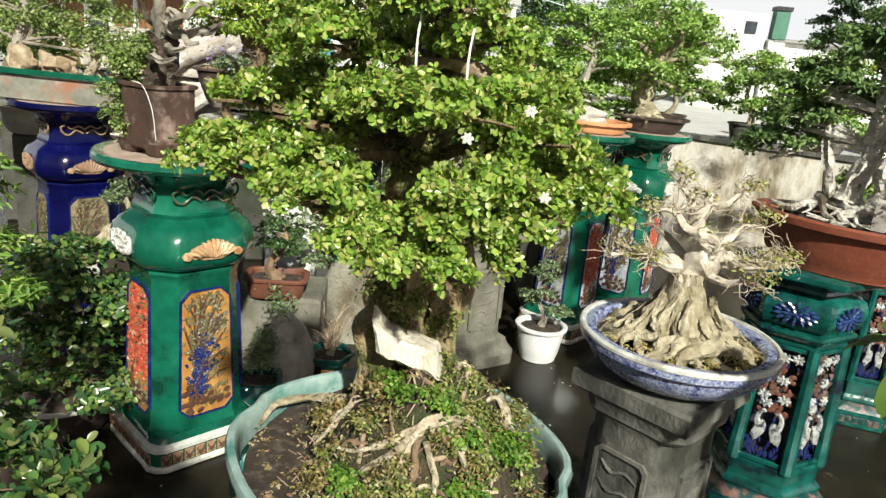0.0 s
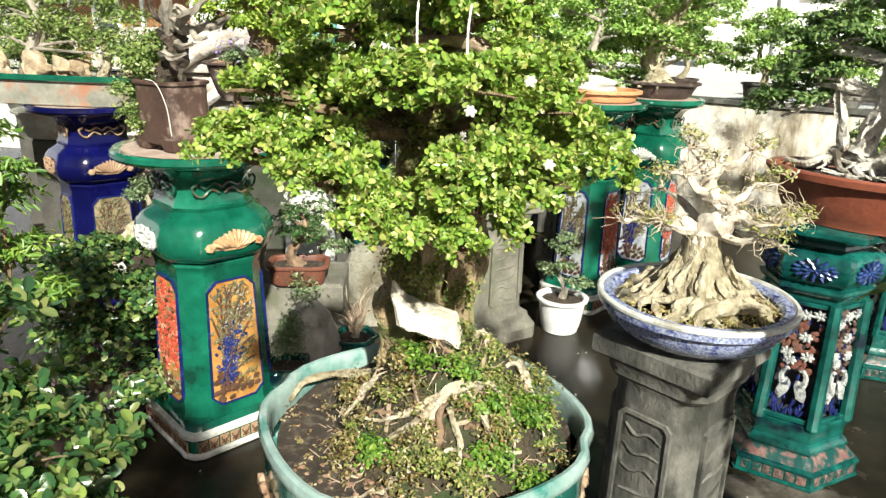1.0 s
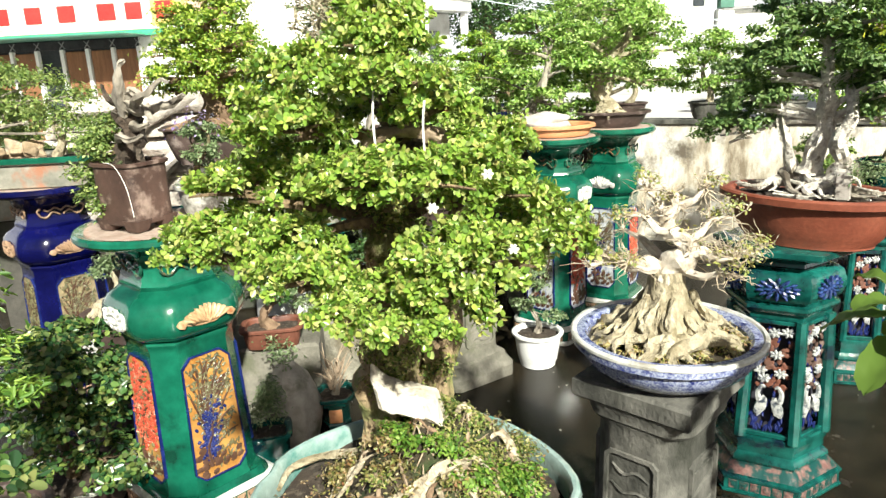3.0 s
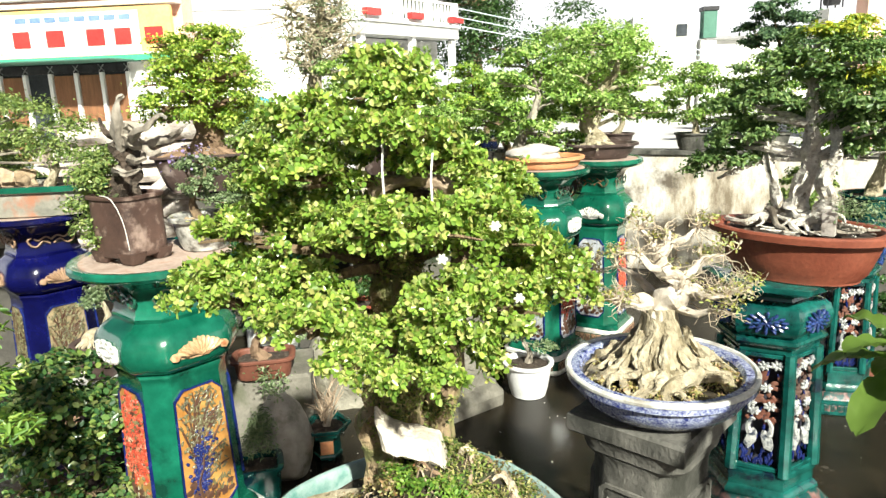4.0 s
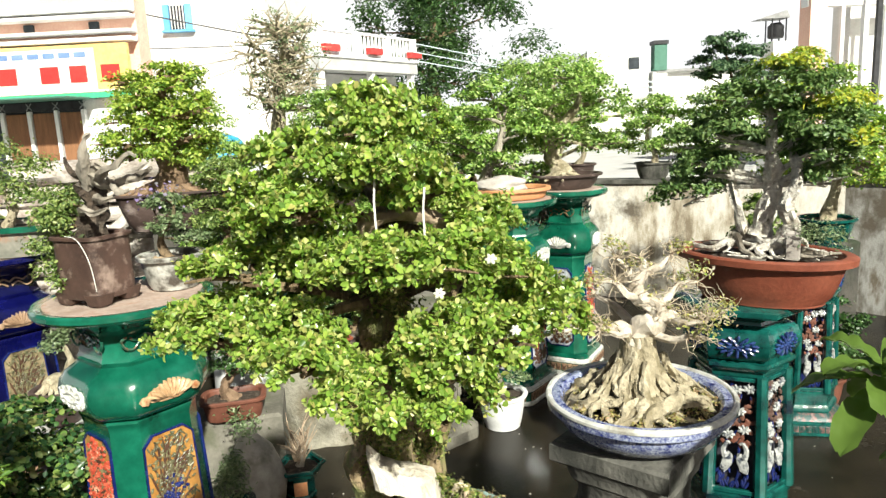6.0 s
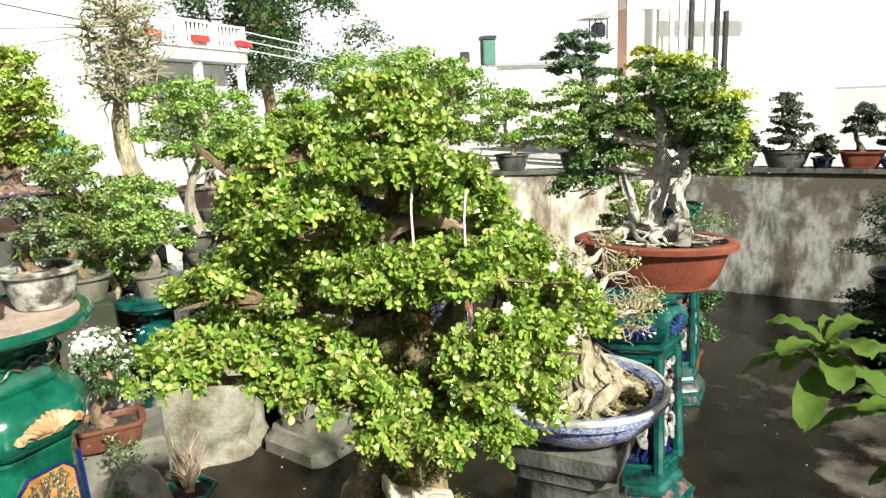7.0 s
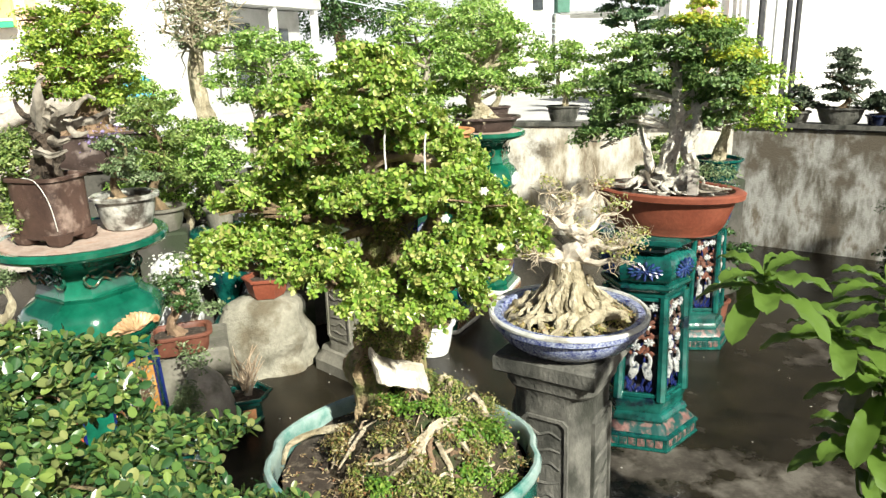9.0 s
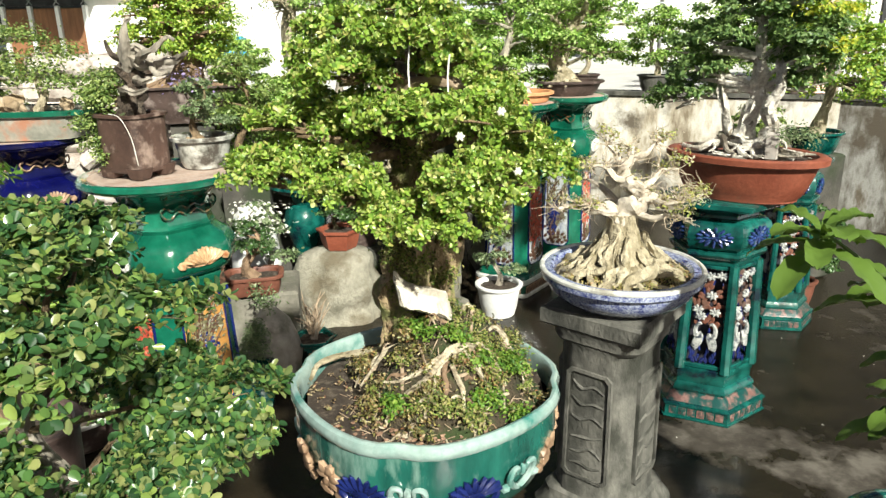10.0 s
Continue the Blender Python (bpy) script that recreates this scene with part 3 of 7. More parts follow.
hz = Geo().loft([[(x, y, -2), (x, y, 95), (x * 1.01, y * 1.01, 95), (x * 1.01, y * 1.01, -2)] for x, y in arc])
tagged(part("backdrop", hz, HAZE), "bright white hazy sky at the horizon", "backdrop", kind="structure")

g = Geo().add([(-600, -600, 0), (600, -600, 0), (600, 900, 0), (-600, 900, 0)], [(0, 1, 2, 3)])
tagged(part("ground", g, FLOOR), "dark wet concrete yard floor with paler dry patches", "ground", kind="structure")
EDGE = [(-90, 6.9), (-0.7, 6.4), (2.84, 4.99), (5.85, 2.14), (40, -28), (140, -22), (140, 320), (-90, 320)]
g = Geo().loft([[(x, y, z) for x, y in EDGE] for z in (0.0, 0.012)])
tagged(part("road", g, ROAD), "pale sunlit concrete street and ground beyond the yard", "road", kind="structure")


def wall_run(name, a, b, h, label, material, thick=0.12):
    a, b = Vector((*a, 0)), Vector((*b, 0))
    d = (b - a).normalized()
    nrm = Vector((-d.y, d.x, 0)) * thick
    count = 28
    rings = []
    for i in range(count + 1):
        p = a.lerp(b, i / count)
        top = h + 0.012 * noise.noise(p * 3.1) + 0.006 * noise.noise(p * 11)
        rings.append([p, p + nrm, p + nrm + Vector((0, 0, top)), p + Vector((0, 0, top))])
    ob = part(name, Geo().loft(rings), material, sharp=40)
    tagged(ob, label, "wall", kind="structure")
    cope = Geo()
    for i in range(count):
        p, q = a.lerp(b, i / count), a.lerp(b, (i + 0.985) / count)
        z = h + 0.008
        cope.loft([[u - nrm * 0.15 + Vector((0, 0, z)), u + nrm * 1.15 + Vector((0, 0, z)), u + nrm * 1.15 + Vector((0, 0, z + 0.03)), u - nrm * 0.15 + Vector((0, 0, z + 0.03))] for u in (p, q)])
    part("coping", cope, STONE, ob)
    return ob


WALL_H = 0.86
wall_run("wall_north", (-0.6, 6.15), (2.72, 4.80), WALL_H, "low limewashed boundary wall with brown streaks", LIMEWASH)
wall_run("wall_east", (2.72, 4.80), (5.6, 2.1), WALL_H, "low cement boundary wall with dark streaky stains", WALL)


# ---- glazed pedestals ----
PALE_PANEL = surface("pale_panel", (0.30, 0.32, 0.36), (0.52, 0.54, 0.55), 14, 0.3, 0.2, 80, stain=(0.05, 0.08, 0.2), stain_at=0.6, stain_scale=24, coat=0.3)
TAN_PANEL = surface("dull_panel", (0.16, 0.12, 0.07), (0.30, 0.24, 0.14), 14, 0.4, 0.2, 80, stain=(0.05, 0.04, 0.02), stain_at=0.58, stain_scale=24)

FAN_CLAY = surface("fan_clay", (0.34, 0.19, 0.09), (0.58, 0.40, 0.23), 26, 0.4, 0.3, 90, stain=(0.30, 0.11, 0.04), stain_at=0.58, stain_scale=30, coat=0.3)

RELIEF_GREEN = surface("relief_green", (0.004, 0.05, 0.03), (0.03, 0.14, 0.09), 40, 0.2, 0.3, 60, stain=(0.14, 0.08, 0.04), stain_at=0.52, stain_scale=34, coat=0.5)


def face_frame(turn, dist, z, lean):
    """Local frame of a pedestal's face: x along the face, y up it, z out of it."""
    return Matrix.Rotation(turn, 4, "Z") @ Matrix.Translation((dist, 0, z)) @ Matrix.Rotation(-lean, 4, "Y") @ Matrix(((0, 0, 1, 0), (1, 0, 0, 0), (0, 1, 0, 0), (0, 0, 0, 1)))


def outline(w0, w1, h, cut):
    """A panel's outline, wider at the foot, with clipped corners."""
    return [(-w0, -h + cut), (-w0 + cut, -h), (w0 - cut, -h), (w0, -h + cut), (w1, h - cut), (w1 - cut, h), (-w1 + cut, h), (-w1, h - cut)]


def panel(parent, turn, dist, z, lean, w0, w1, h, seed, style, field=None):
    """A framed picture panel with a raised flowering branch."""
    m = face_frame(turn, dist, z, lean)
    o, i = outline(w0, w1, h, 0.03), outline(w0 - 0.0045, w1 - 0.0045, h - 0.0045, 0.0285)
    fr = Geo().loft([[m @ Vector((x, y, -0.004)) for x, y in o], [m @ Vector((x, y, 0.006)) for x, y in o], [m @ Vector((x, y, 0.006)) for x, y in i], [m @ Vector((x, y, -0.002)) for x, y in i]], False, False)
    plate = part("panel", Geo().add([m @ Vector((x, y, 0.001)) for x, y in i], [tuple(range(8))]), field or OCHRE, parent, "pale painted panel" if field else "ochre painted panel")
    part("panel_frame", fr, BLUE_LINE, plate, "dark blue raised border")
    rng = random.Random(seed)
    stem, leafs, bloom, bank = Geo(), Geo(), Geo(), Geo()

    def inside(x, y):
        half = w1 + (w0 - w1) * (0.5 - y / (2 * h)) - 0.012
        return abs(y) < h - 0.014 and abs(x) < half and not (abs(y) > h - 0.036 and abs(x) > half - 0.018)

    def dab(g, x, y, size, spin=None):
        if inside(x, y):
            g.blob((0, 0, 0), size, m=m @ Matrix.Translation((x, y, 0.003)) @ Matrix.Rotation(rng.uniform(0, 6.28) if spin is None else spin, 4, "Z"))

    foot, knee = (-0.35 * w0, -0.8 * h), (-0.12 * w0, -0.05 * h)
    stem.tube([m @ Vector((*p, 0.003)) for p in (foot, (-0.42 * w0, -0.5 * h), (-0.2 * w0, -0.3 * h), knee)], [0.008, 0.007, 0.006, 0.004], 6, steps=3)
    for k in range(24):
        a, bend = rng.uniform(0.5, 2.3), rng.uniform(-0.26, 0.06)
        x, y = foot[0] + (knee[0] - foot[0]) * rng.uniform(0.3, 1) + rng.uniform(-0.2, 0.2) * w0, -0.6 * h + 0.9 * h * rng.random()
        pts = [(x, y)]
        for s in range(11):
            a += bend * 0.7 + rng.uniform(-0.12, 0.12)
            x, y = x + math.cos(a) * 0.022, y + math.sin(a) * 0.027
            if not inside(x, y):
                break
            pts.append((x, y))
            for q in range(3):
                red = style == "red" and rng.random() < 0.8
                dab(bloom if red else leafs, x + rng.uniform(-0.017, 0.017), y + rng.uniform(-0.017, 0.017), (0.0085, 0.007, 0.006) if red else (0.0085, 0.0032, 0.0045))
        if len(pts) > 2:
            stem.tube([m @ Vector((px, py, 0.003)) for px, py in pts], [0.0034] * (len(pts) - 1) + [0.0014], 5, steps=1)
    for k in range(170):
        if style == "red":
            dab(bloom if k % 3 else leafs, rng.gauss(-0.1, 0.5) * w1, rng.gauss(0.2, 0.38) * h, (0.0085, 0.007, 0.006))
        else:
            t = rng.random()
            dab(bloom if style == "blue" else leafs, foot[0] + (knee[0] - foot[0]) * t + rng.gauss(0, 0.016), -0.62 * h + 0.75 * h * t + rng.gauss(0, 0.02), (0.0075, 0.006, 0.006))
    for k in range(34):
        x = rng.uniform(-1, 0.9) * w0
        dab(bank, x, -h * 0.94 + rng.random() * (0.075 - x * 0.35), (0.014, 0.009, 0.005), 0.4)
        gx, gy = rng.uniform(-0.2, 0.8) * w0, rng.uniform(-0.85, -0.55) * h
        dab(leafs, gx, gy, (0.013, 0.0024, 0.004), 1.57 + rng.uniform(-0.8, 0.8))
    tagged(part("relief_bank", bank, BROWN_DARK, plate, "raised brown rocky ground"), kind="stuff")
    if stem.v:
        tagged(part("relief_branch", stem, BROWN_DARK, plate, "raised brown branch"), kind="stuff")
    tagged(part("relief_leaves", leafs, LEAF_RELIEF, plate, "raised olive leaves"), kind="stuff")
    if bloom.v:
        tagged(part("relief_blossom", bloom, RED_RELIEF if style == "red" else BLUE_LINE, plate, "raised red blossom" if style == "red" else "raised blue blossom"), kind="stuff")
    return plate


def fan_motif(parent, m, material, w=0.075):
    back = Geo().blob((0, 0, 0), (w * 1.0, 0.026, 0.005), m=m @ Matrix.Translation((0, -0.004, 0)))
    fan = part("fan_motif", back, material, parent, "raised scalloped fan motif")
    for i in range(-5, 6):
        a = i * 0.21
        length = 0.05 - abs(i) * 0.0025
        c = Vector((math.sin(a) * (0.03 + abs(i) * 0.005) * w / 0.075, -0.018 + math.cos(a) * 0.022, 0.004))
        part("petal", Geo().blob((0, 0, 0), (0.0070, length * 0.60, 0.013), m=m @ Matrix.Translation(c) @ Matrix.Rotation(-a * 1.1, 4, "Z")), material, fan)
    for s in (-1, 1):
        part("scroll", Geo().blob((0, 0, 0), (0.015, 0.013, 0.012), m=m @ Matrix.Translation((s * w * 0.90, -0.010, 0.003))), material, fan)


def rope_motif(parent, m, material, w=0.055):
    """Four raised loops side by side, bound by a cord."""
    g = Geo()
    for k in range(4):
        x0 = (k - 1.5) * w * 0.46
        tall = 0.022 if k in (1, 2) else 0.017
        ring = [m @ Vector((x0 + math.cos(t) * w * 0.25, math.sin(t) * tall, 0.003)) for t in [i * math.pi / 5 for i in range(11)]]
        g.tube(ring, [0.0062] * 11, 6, steps=1)
        g.blob((0, 0, 0), (0.006, 0.009, 0.007), m=m @ Matrix.Translation((x0, 0, 0.001)))
    for s in (-1, 1):
        g.tube([m @ Vector((x * w, s * (0.008 - 0.006 * math.cos(x * 9)), 0.005)) for x in (-0.98, -0.6, -0.2, 0.2, 0.6, 0.98)], [0.004, 0.0055, 0.0055, 0.0055, 0.0055, 0.004], 6, steps=3)
    part("knot_motif", g, material, parent, "white interlaced knot motif")


def wave_motif(parent, m, material, w=0.06):
    g = Geo()
    for s in (-1, 1):
        g.tube([m @ Vector((s * x, y, 0.004)) for x, y in ((0.004, -0.006), (0.02, 0.004), (0.036, -0.010), (0.05, -0.004), (0.056, 0.012), (0.046, 0.018))], [0.0038] * 6, 5, steps=3)
        g.tube([m @ Vector((s * x, y, 0.004)) for x, y in ((0.0, 0.006), (0.014, 0.016), (0.03, 0.008), (0.04, 0.014))], [0.004] * 4, 5, steps=3)
    part("cloud_motif", g, material, parent, "raised cloud scroll")


def square_pedestal(m, glaze, label, motif, knot, group="", foot_line=WHITE_GLAZE, field=None):
    """A square glazed plant stand with clipped corners, swollen shoulder and round top plate."""
    e = thing("glazed_pedestal", m, label, "pedestal", group)
    part("foot", turned("square", [(0.183, 0.012), (0.181, 0.072), (0.177, 0.082), (0.166, 0.104), (0.158, 0.110)], 0.16), glaze, e)
    part("foot_rim", turned("square", [(0.184, 0.0), (0.189, 0.005), (0.190, 0.016), (0.185, 0.023)], 0.16), foot_line, e, "white foot line")
    part("foot_edge", turned("square", [(0.183, 0.068), (0.188, 0.071), (0.188, 0.084), (0.181, 0.089), (0.172, 0.091)], 0.16), foot_line, e, "white foot line")
    part("body", turned("square", [(0.156, 0.104), (0.158, 0.116), (0.152, 0.130), (0.137, 0.585), (0.140, 0.600), (0.145, 0.611), (0.144, 0.617), (0.136, 0.623)], 0.42), glaze, e)
    sh = [(0.136, 0.62), (0.158, 0.630), (0.176, 0.648), (0.186, 0.675), (0.187, 0.70), (0.181, 0.727), (0.166, 0.750), (0.146, 0.764), (0.138, 0.771), (0.133, 0.776), (0.135, 0.786), (0.124, 0.793)]
    part("shoulder", turned("square", sh, 0.46), glaze, e)
    part("neck", turned("square", [(0.129, 0.788), (0.123, 0.800), (0.119, 0.830), (0.121, 0.858), (0.133, 0.884), (0.162, 0.906)], 0.42), glaze, e)
    part("top_plate", turned("round", [(0.115, 0.895), (0.16, 0.902), (0.216, 0.914), (0.244, 0.923), (0.252, 0.933), (0.251, 0.945), (0.245, 0.952), (0.234, 0.952), (0.220, 0.945)]), glaze, e)
    part("tray_top", turned("round", [(0.218, 0.940), (0.218, 0.949)]), PINK_CLAY, e, "unglazed pinkish clay top")
    for k in range(4):
        a = k * math.pi / 2
        style = "tan" if field is TAN_PANEL else "blue" if k % 2 == 0 else "red"
        panel(e, a, 0.1462, 0.355, math.atan2(0.015, 0.455), 0.090, 0.080, 0.205, 11 + k, style, field)
        sm = face_frame(a, 0.186, 0.695, 0)
        if k % 2 == 0:
            fan_motif(e, sm @ Matrix.Diagonal((1.15, 1.15, 1, 1)), motif)
        else:
            rope_motif(e, sm @ Matrix.Diagonal((1.25, 1.4, 1, 1)), knot)
        wave_motif(e, face_frame(a, 0.1225, 0.836, -0.03) @ Matrix.Diagonal((1.65, 1.40, 1.4, 1)), TAN if motif is TAN else RELIEF_GREEN)
        for i in range(9):
            x = (i - 4) * 0.036
            fm = face_frame(a, 0.1835, 0.045, 0)
            t = Geo().box((x, 0, 0), (0.031, 0.038, 0.004), fm, 0.001)
            tile = part("foot_tile", t, TAN, e)
            b = Geo()
            for s in (-1, 1):
                b.tube([fm @ Vector((x + s * u, v, 0.003)) for u, v in ((0.002, -0.014), (0.003, -0.002), (0.010, 0.004), (0.011, 0.013))], [0.0024] * 4, 4, steps=2)
                b.tube([fm @ Vector((x + s * u, v, 0.003)) for u, v in ((0.002, 0.002), (0.006, -0.006), (0.011, -0.010))], [0.002] * 3, 4, steps=2)
            part("foot_pattern", b, BROWN_DARK, tile, "dark scroll pattern")
    return e


square_pedestal(pose(-0.832, 2.145, 0, 0, 0, -37), GLAZE, "green glazed ceramic plant stand with ochre flower panels", FAN_CLAY, WHITE_GLAZE, "glazed plant stands")
square_pedestal(pose(-1.78, 2.98, 0, 0, 0, -38) , COBALT, "cobalt blue glazed ceramic plant stand with tan relief panels", TAN, TAN, "glazed plant stands", COBALT, TAN_PANEL)
STAND_B = square_pedestal(pose(0.43, 3.60, 0, 0, 0, 55) @ Matrix.Diagonal((0.88, 0.88, 1.06, 1)), GLAZE, "green glazed ceramic stand with orange tray on top", WHITE_GLAZE, WHITE_GLAZE, "glazed plant stands", WHITE_GLAZE, PALE_PANEL)
copy_c = copy_thing(STAND_B, pose(0.75, 3.95, 0, 0, 0, 62))
tagged(copy_c, "green glazed ceramic stand with brown bonsai pot on top")


BOSS_BLUE = surface("boss_blue", (0.005, 0.012, 0.055), (0.03, 0.06, 0.20), 60, 0.22, 0.3, 80, stain=(0.004, 0.05, 0.05), stain_at=0.6, stain_scale=50, coat=0.4)
OPENWORK_WHITE = surface("worn_white_glaze", (0.24, 0.25, 0.25), (0.50, 0.50, 0.47), 60, 0.3, 0.4, 90, stain=(0.04, 0.05, 0.07), stain_at=0.56, stain_scale=70, coat=0.3)


def hex_pedestal(m, glaze, label, openwork=True, h=1.0):
    """A six-sided glazed stand with pierced flower panels and a swollen flowered collar."""
    e = thing("openwork_pedestal", m, label, "pedestal", "glazed plant stands")

    def s(rows):
        return turned("hex", [(r, z * h) for r, z in rows])

    part("foot", s([(0.218, 0.0), (0.222, 0.004), (0.222, 0.010), (0.214, 0.012)]), glaze, e)
    part("foot_band", s([(0.216, 0.012), (0.214, 0.050)]), glaze, e)
    part("foot_edge", s([(0.216, 0.050), (0.221, 0.053), (0.220, 0.060), (0.205, 0.066)]), glaze, e)
    part("foot_slope", s([(0.210, 0.062), (0.180, 0.092), (0.168, 0.098)]), PINK_TILE, e, "speckled pink and green glazed slope")
    part("plinth", s([(0.172, 0.094), (0.178, 0.106), (0.174, 0.118), (0.160, 0.130), (0.160, 0.160), (0.166, 0.170), (0.164, 0.186), (0.156, 0.190)]), glaze, e)
    # solid filler behind the openwork; its dark colour paints the inner shade
    part("core", s([(0.120, 0.185), (0.104, 0.60)]), HOLLOW_SHADE, e, "solid core coloured dark for the shade inside")
    part("collar", s([(0.118, 0.575), (0.142, 0.582), (0.146, 0.592), (0.146, 0.600), (0.158, 0.606), (0.166, 0.620), (0.164, 0.630), (0.146, 0.634)]), glaze, e)
    part("shoulder", s([(0.146, 0.634), (0.166, 0.648), (0.176, 0.676), (0.176, 0.70), (0.166, 0.728), (0.146, 0.742), (0.128, 0.746)]), glaze, e)
    part("neck", s([(0.128, 0.742), (0.122, 0.756), (0.128, 0.770), (0.150, 0.778)]), glaze, e)
    part("top_plate", s([(0.15, 0.776), (0.200, 0.784), (0.212, 0.792), (0.212, 0.806), (0.204, 0.810)]), glaze, e)
    for k in range(6):
        a = k * math.pi / 3
        p0, p1 = 0.155, 0.140
        post = Geo().tube([(math.cos(a) * p0, math.sin(a) * p0, 0.185 * h), (math.cos(a) * p1, math.sin(a) * p1, 0.585 * h)], [0.021, 0.018], 8, steps=4)
        part("post", post, glaze, e)
        fa = a + math.pi / 6
        mid = face_frame(fa, 0.126, 0.385 * h, 0.035)
        for w, y, sx, sy in ((0, -0.186 * h, 0.145, 0.016), (0, 0.188 * h, 0.13, 0.014)):
            part("panel_rail", Geo().box((w, y, 0), (sx, sy, 0.016), mid, 0.003), glaze, e)
        rng = random.Random(31 + k)
        brown, blue = Geo(), Geo()
        for (fx, fy) in ((0.0, 0.155), (0.025, 0.025), (-0.032, 0.135), (0.036, 0.16), (-0.032, 0.03), (0.01, 0.085), (-0.02, 0.005)):
            bl = Geo()
            for pt in range(7):
                t = pt * 0.9
                bl.blob((0, 0, 0), (0.0105, 0.006, 0.006), m=mid @ Matrix.Translation((fx + math.cos(t) * 0.011, fy * h + math.sin(t) * 0.008, 0.004)) @ Matrix.Rotation(t, 4, "Z"))
            part("blossom", bl, OPENWORK_WHITE, e, "white glazed blossom")
        for sgn in (-1, 1):
            bx = sgn * 0.024
            bird = Geo().blob((0, 0, 0), (0.019, 0.042, 0.011), m=mid @ Matrix.Translation((bx, -0.090 * h, 0.002)) @ Matrix.Rotation(sgn * 0.3, 4, "Z"))
            bird.tube([mid @ Vector((bx + sgn * u, v * h, 0.004)) for u, v in ((0.004, -0.07), (0.010, -0.045), (0.0, -0.022), (-0.010, -0.026))], [0.011, 0.008, 0.006, 0.004], 6)
            part("bird", bird, OPENWORK_WHITE, e, "white glazed crane")
        for q in range(60):
            brown.blob((0, 0, 0), (0.014, 0.008, 0.006), m=mid @ Matrix.Translation((rng.uniform(-0.05, 0.05), rng.uniform(-0.04, 0.17) * h, -0.003)) @ Matrix.Rotation(rng.uniform(0, 6), 4, "Z"))
        for q in range(40):
            blue.blob((0, 0, 0), (0.005, 0.015, 0.004), m=mid @ Matrix.Translation((rng.uniform(-0.052, 0.052), rng.choice((rng.uniform(-0.175, -0.12), rng.uniform(-0.12, 0.17))) * h, -0.002)) @ Matrix.Rotation(rng.uniform(-0.6, 0.6), 4, "Z"))
        tagged(part("leaf_relief", brown, RUST_CLAY if k % 2 else DULL_CLAY, e, "brown glazed leaves"), kind="stuff")
        tagged(part("reed_relief", blue, BLUE_LINE, e, "dark blue glazed reeds"), kind="stuff")
        flower = Geo()
        fm = face_frame(fa, 0.152, 0.688 * h, 0)
        for ring_, count_, wide in ((0.050, 14, 0.013), (0.030, 9, 0.013), (0.010, 4, 0.012)):
            for pt in range(count_):
                t = pt * 2 * math.pi / count_ + ring_ * 40
                flower.blob((0, 0, 0), (wide, 0.0065, 0.008), m=fm @ Matrix.Translation((math.cos(t) * ring_, math.sin(t) * ring_ * 0.52, 0.003)) @ Matrix.Rotation(math.atan2(math.sin(t) * 0.6, math.cos(t)), 4, "Z"))
        part("flower_boss", flower, BOSS_BLUE, e, "cobalt flower boss")
        bm_ = face_frame(fa, 0.186, 0.031 * h, 0)
        for i in range(6):
            t = Geo().box(((i - 2.5) * 0.032, 0, 0), (0.027, 0.030, 0.004), bm_, 0.001)
            t.blob((0, 0, 0), (0.008, 0.011, 0.004), m=bm_ @ Matrix.Translation(((i - 2.5) * 0.032, 0, 0.002)))
            part("foot_tile", t, PINK_TILE, e)
    return e


hex_pedestal(pose(1.06, 2.35, 0, 0, 0, -24), TEAL, "teal glazed six-sided plant stand with pierced bird panels")
hex_pedestal(pose(1.66, 3.12, 0, 0, 0, -10) @ Matrix.Diagonal((0.8, 0.8, 0.98, 1)), TEAL, "teal glazed six-sided stand with grey flowers, behind the other")


def stone_pedestal(m, material, h, label, top=0.155):
    """A square carved cement stand with moulded cap, sunk panels and spread foot."""
    e = thing("stone_pedestal", m, label, "pedestal", "carved stone stands")
    k = top / 0.155
    part("foot", turned("square", [(0.158 * k, 0), (0.158 * k, 0.05), (0.152 * k, 0.056), (0.136 * k, 0.085), (0.134 * k, 0.10), (0.124 * k, 0.108)], 0.2), material, e)
    part("shaft", turned("square", [(0.127 * k, 0.10), (0.121 * k, 0.12), (0.116 * k, h - 0.12), (0.120 * k, h - 0.105), (0.124 * k, h - 0.095)], 0.46), material, e)
    part("moulding", turned("square", [(0.120 * k, h - 0.098), (0.129 * k, h - 0.086), (0.129 * k, h - 0.074), (0.136 * k, h - 0.058), (0.139 * k, h - 0.048)], 0.3), material, e)
    cap = Geo().box((0, 0, h - 0.026), (0.288 * k, 0.288 * k, 0.052), None, 0.007)
    part("cap", cap, material, e)
    for q in range(4):
        a = q * math.pi / 2
        mid = face_frame(a, 0.1185 * k, h * 0.5, 0.008)
        hh = h * 0.5 - 0.165
        o, i = outline(0.070 * k, 0.067 * k, hh, 0.014), outline(0.061 * k, 0.058 * k, hh - 0.009, 0.012)
        fr = Geo().loft([[mid @ Vector((x, y, -0.004)) for x, y in o], [mid @ Vector((x, y, 0.006)) for x, y in o], [mid @ Vector((x, y, 0.006)) for x, y in i], [mid @ Vector((x, y, -0.003)) for x, y in i]], False, False)
        f = part("panel_frame", fr, material, e)
        rng = random.Random(5 + q)
        for j in range(6):
            y = hh * (0.75 - j * 0.30) + rng.uniform(-0.01, 0.01)
            part("carving", Geo().tube([mid @ Vector((x * k, y + rng.uniform(-0.012, 0.012), 0.001)) for x in (-0.048, -0.018, 0.015, 0.046)], [0.002, 0.005, 0.0045, 0.002], 5, steps=3), material, f)
    return e


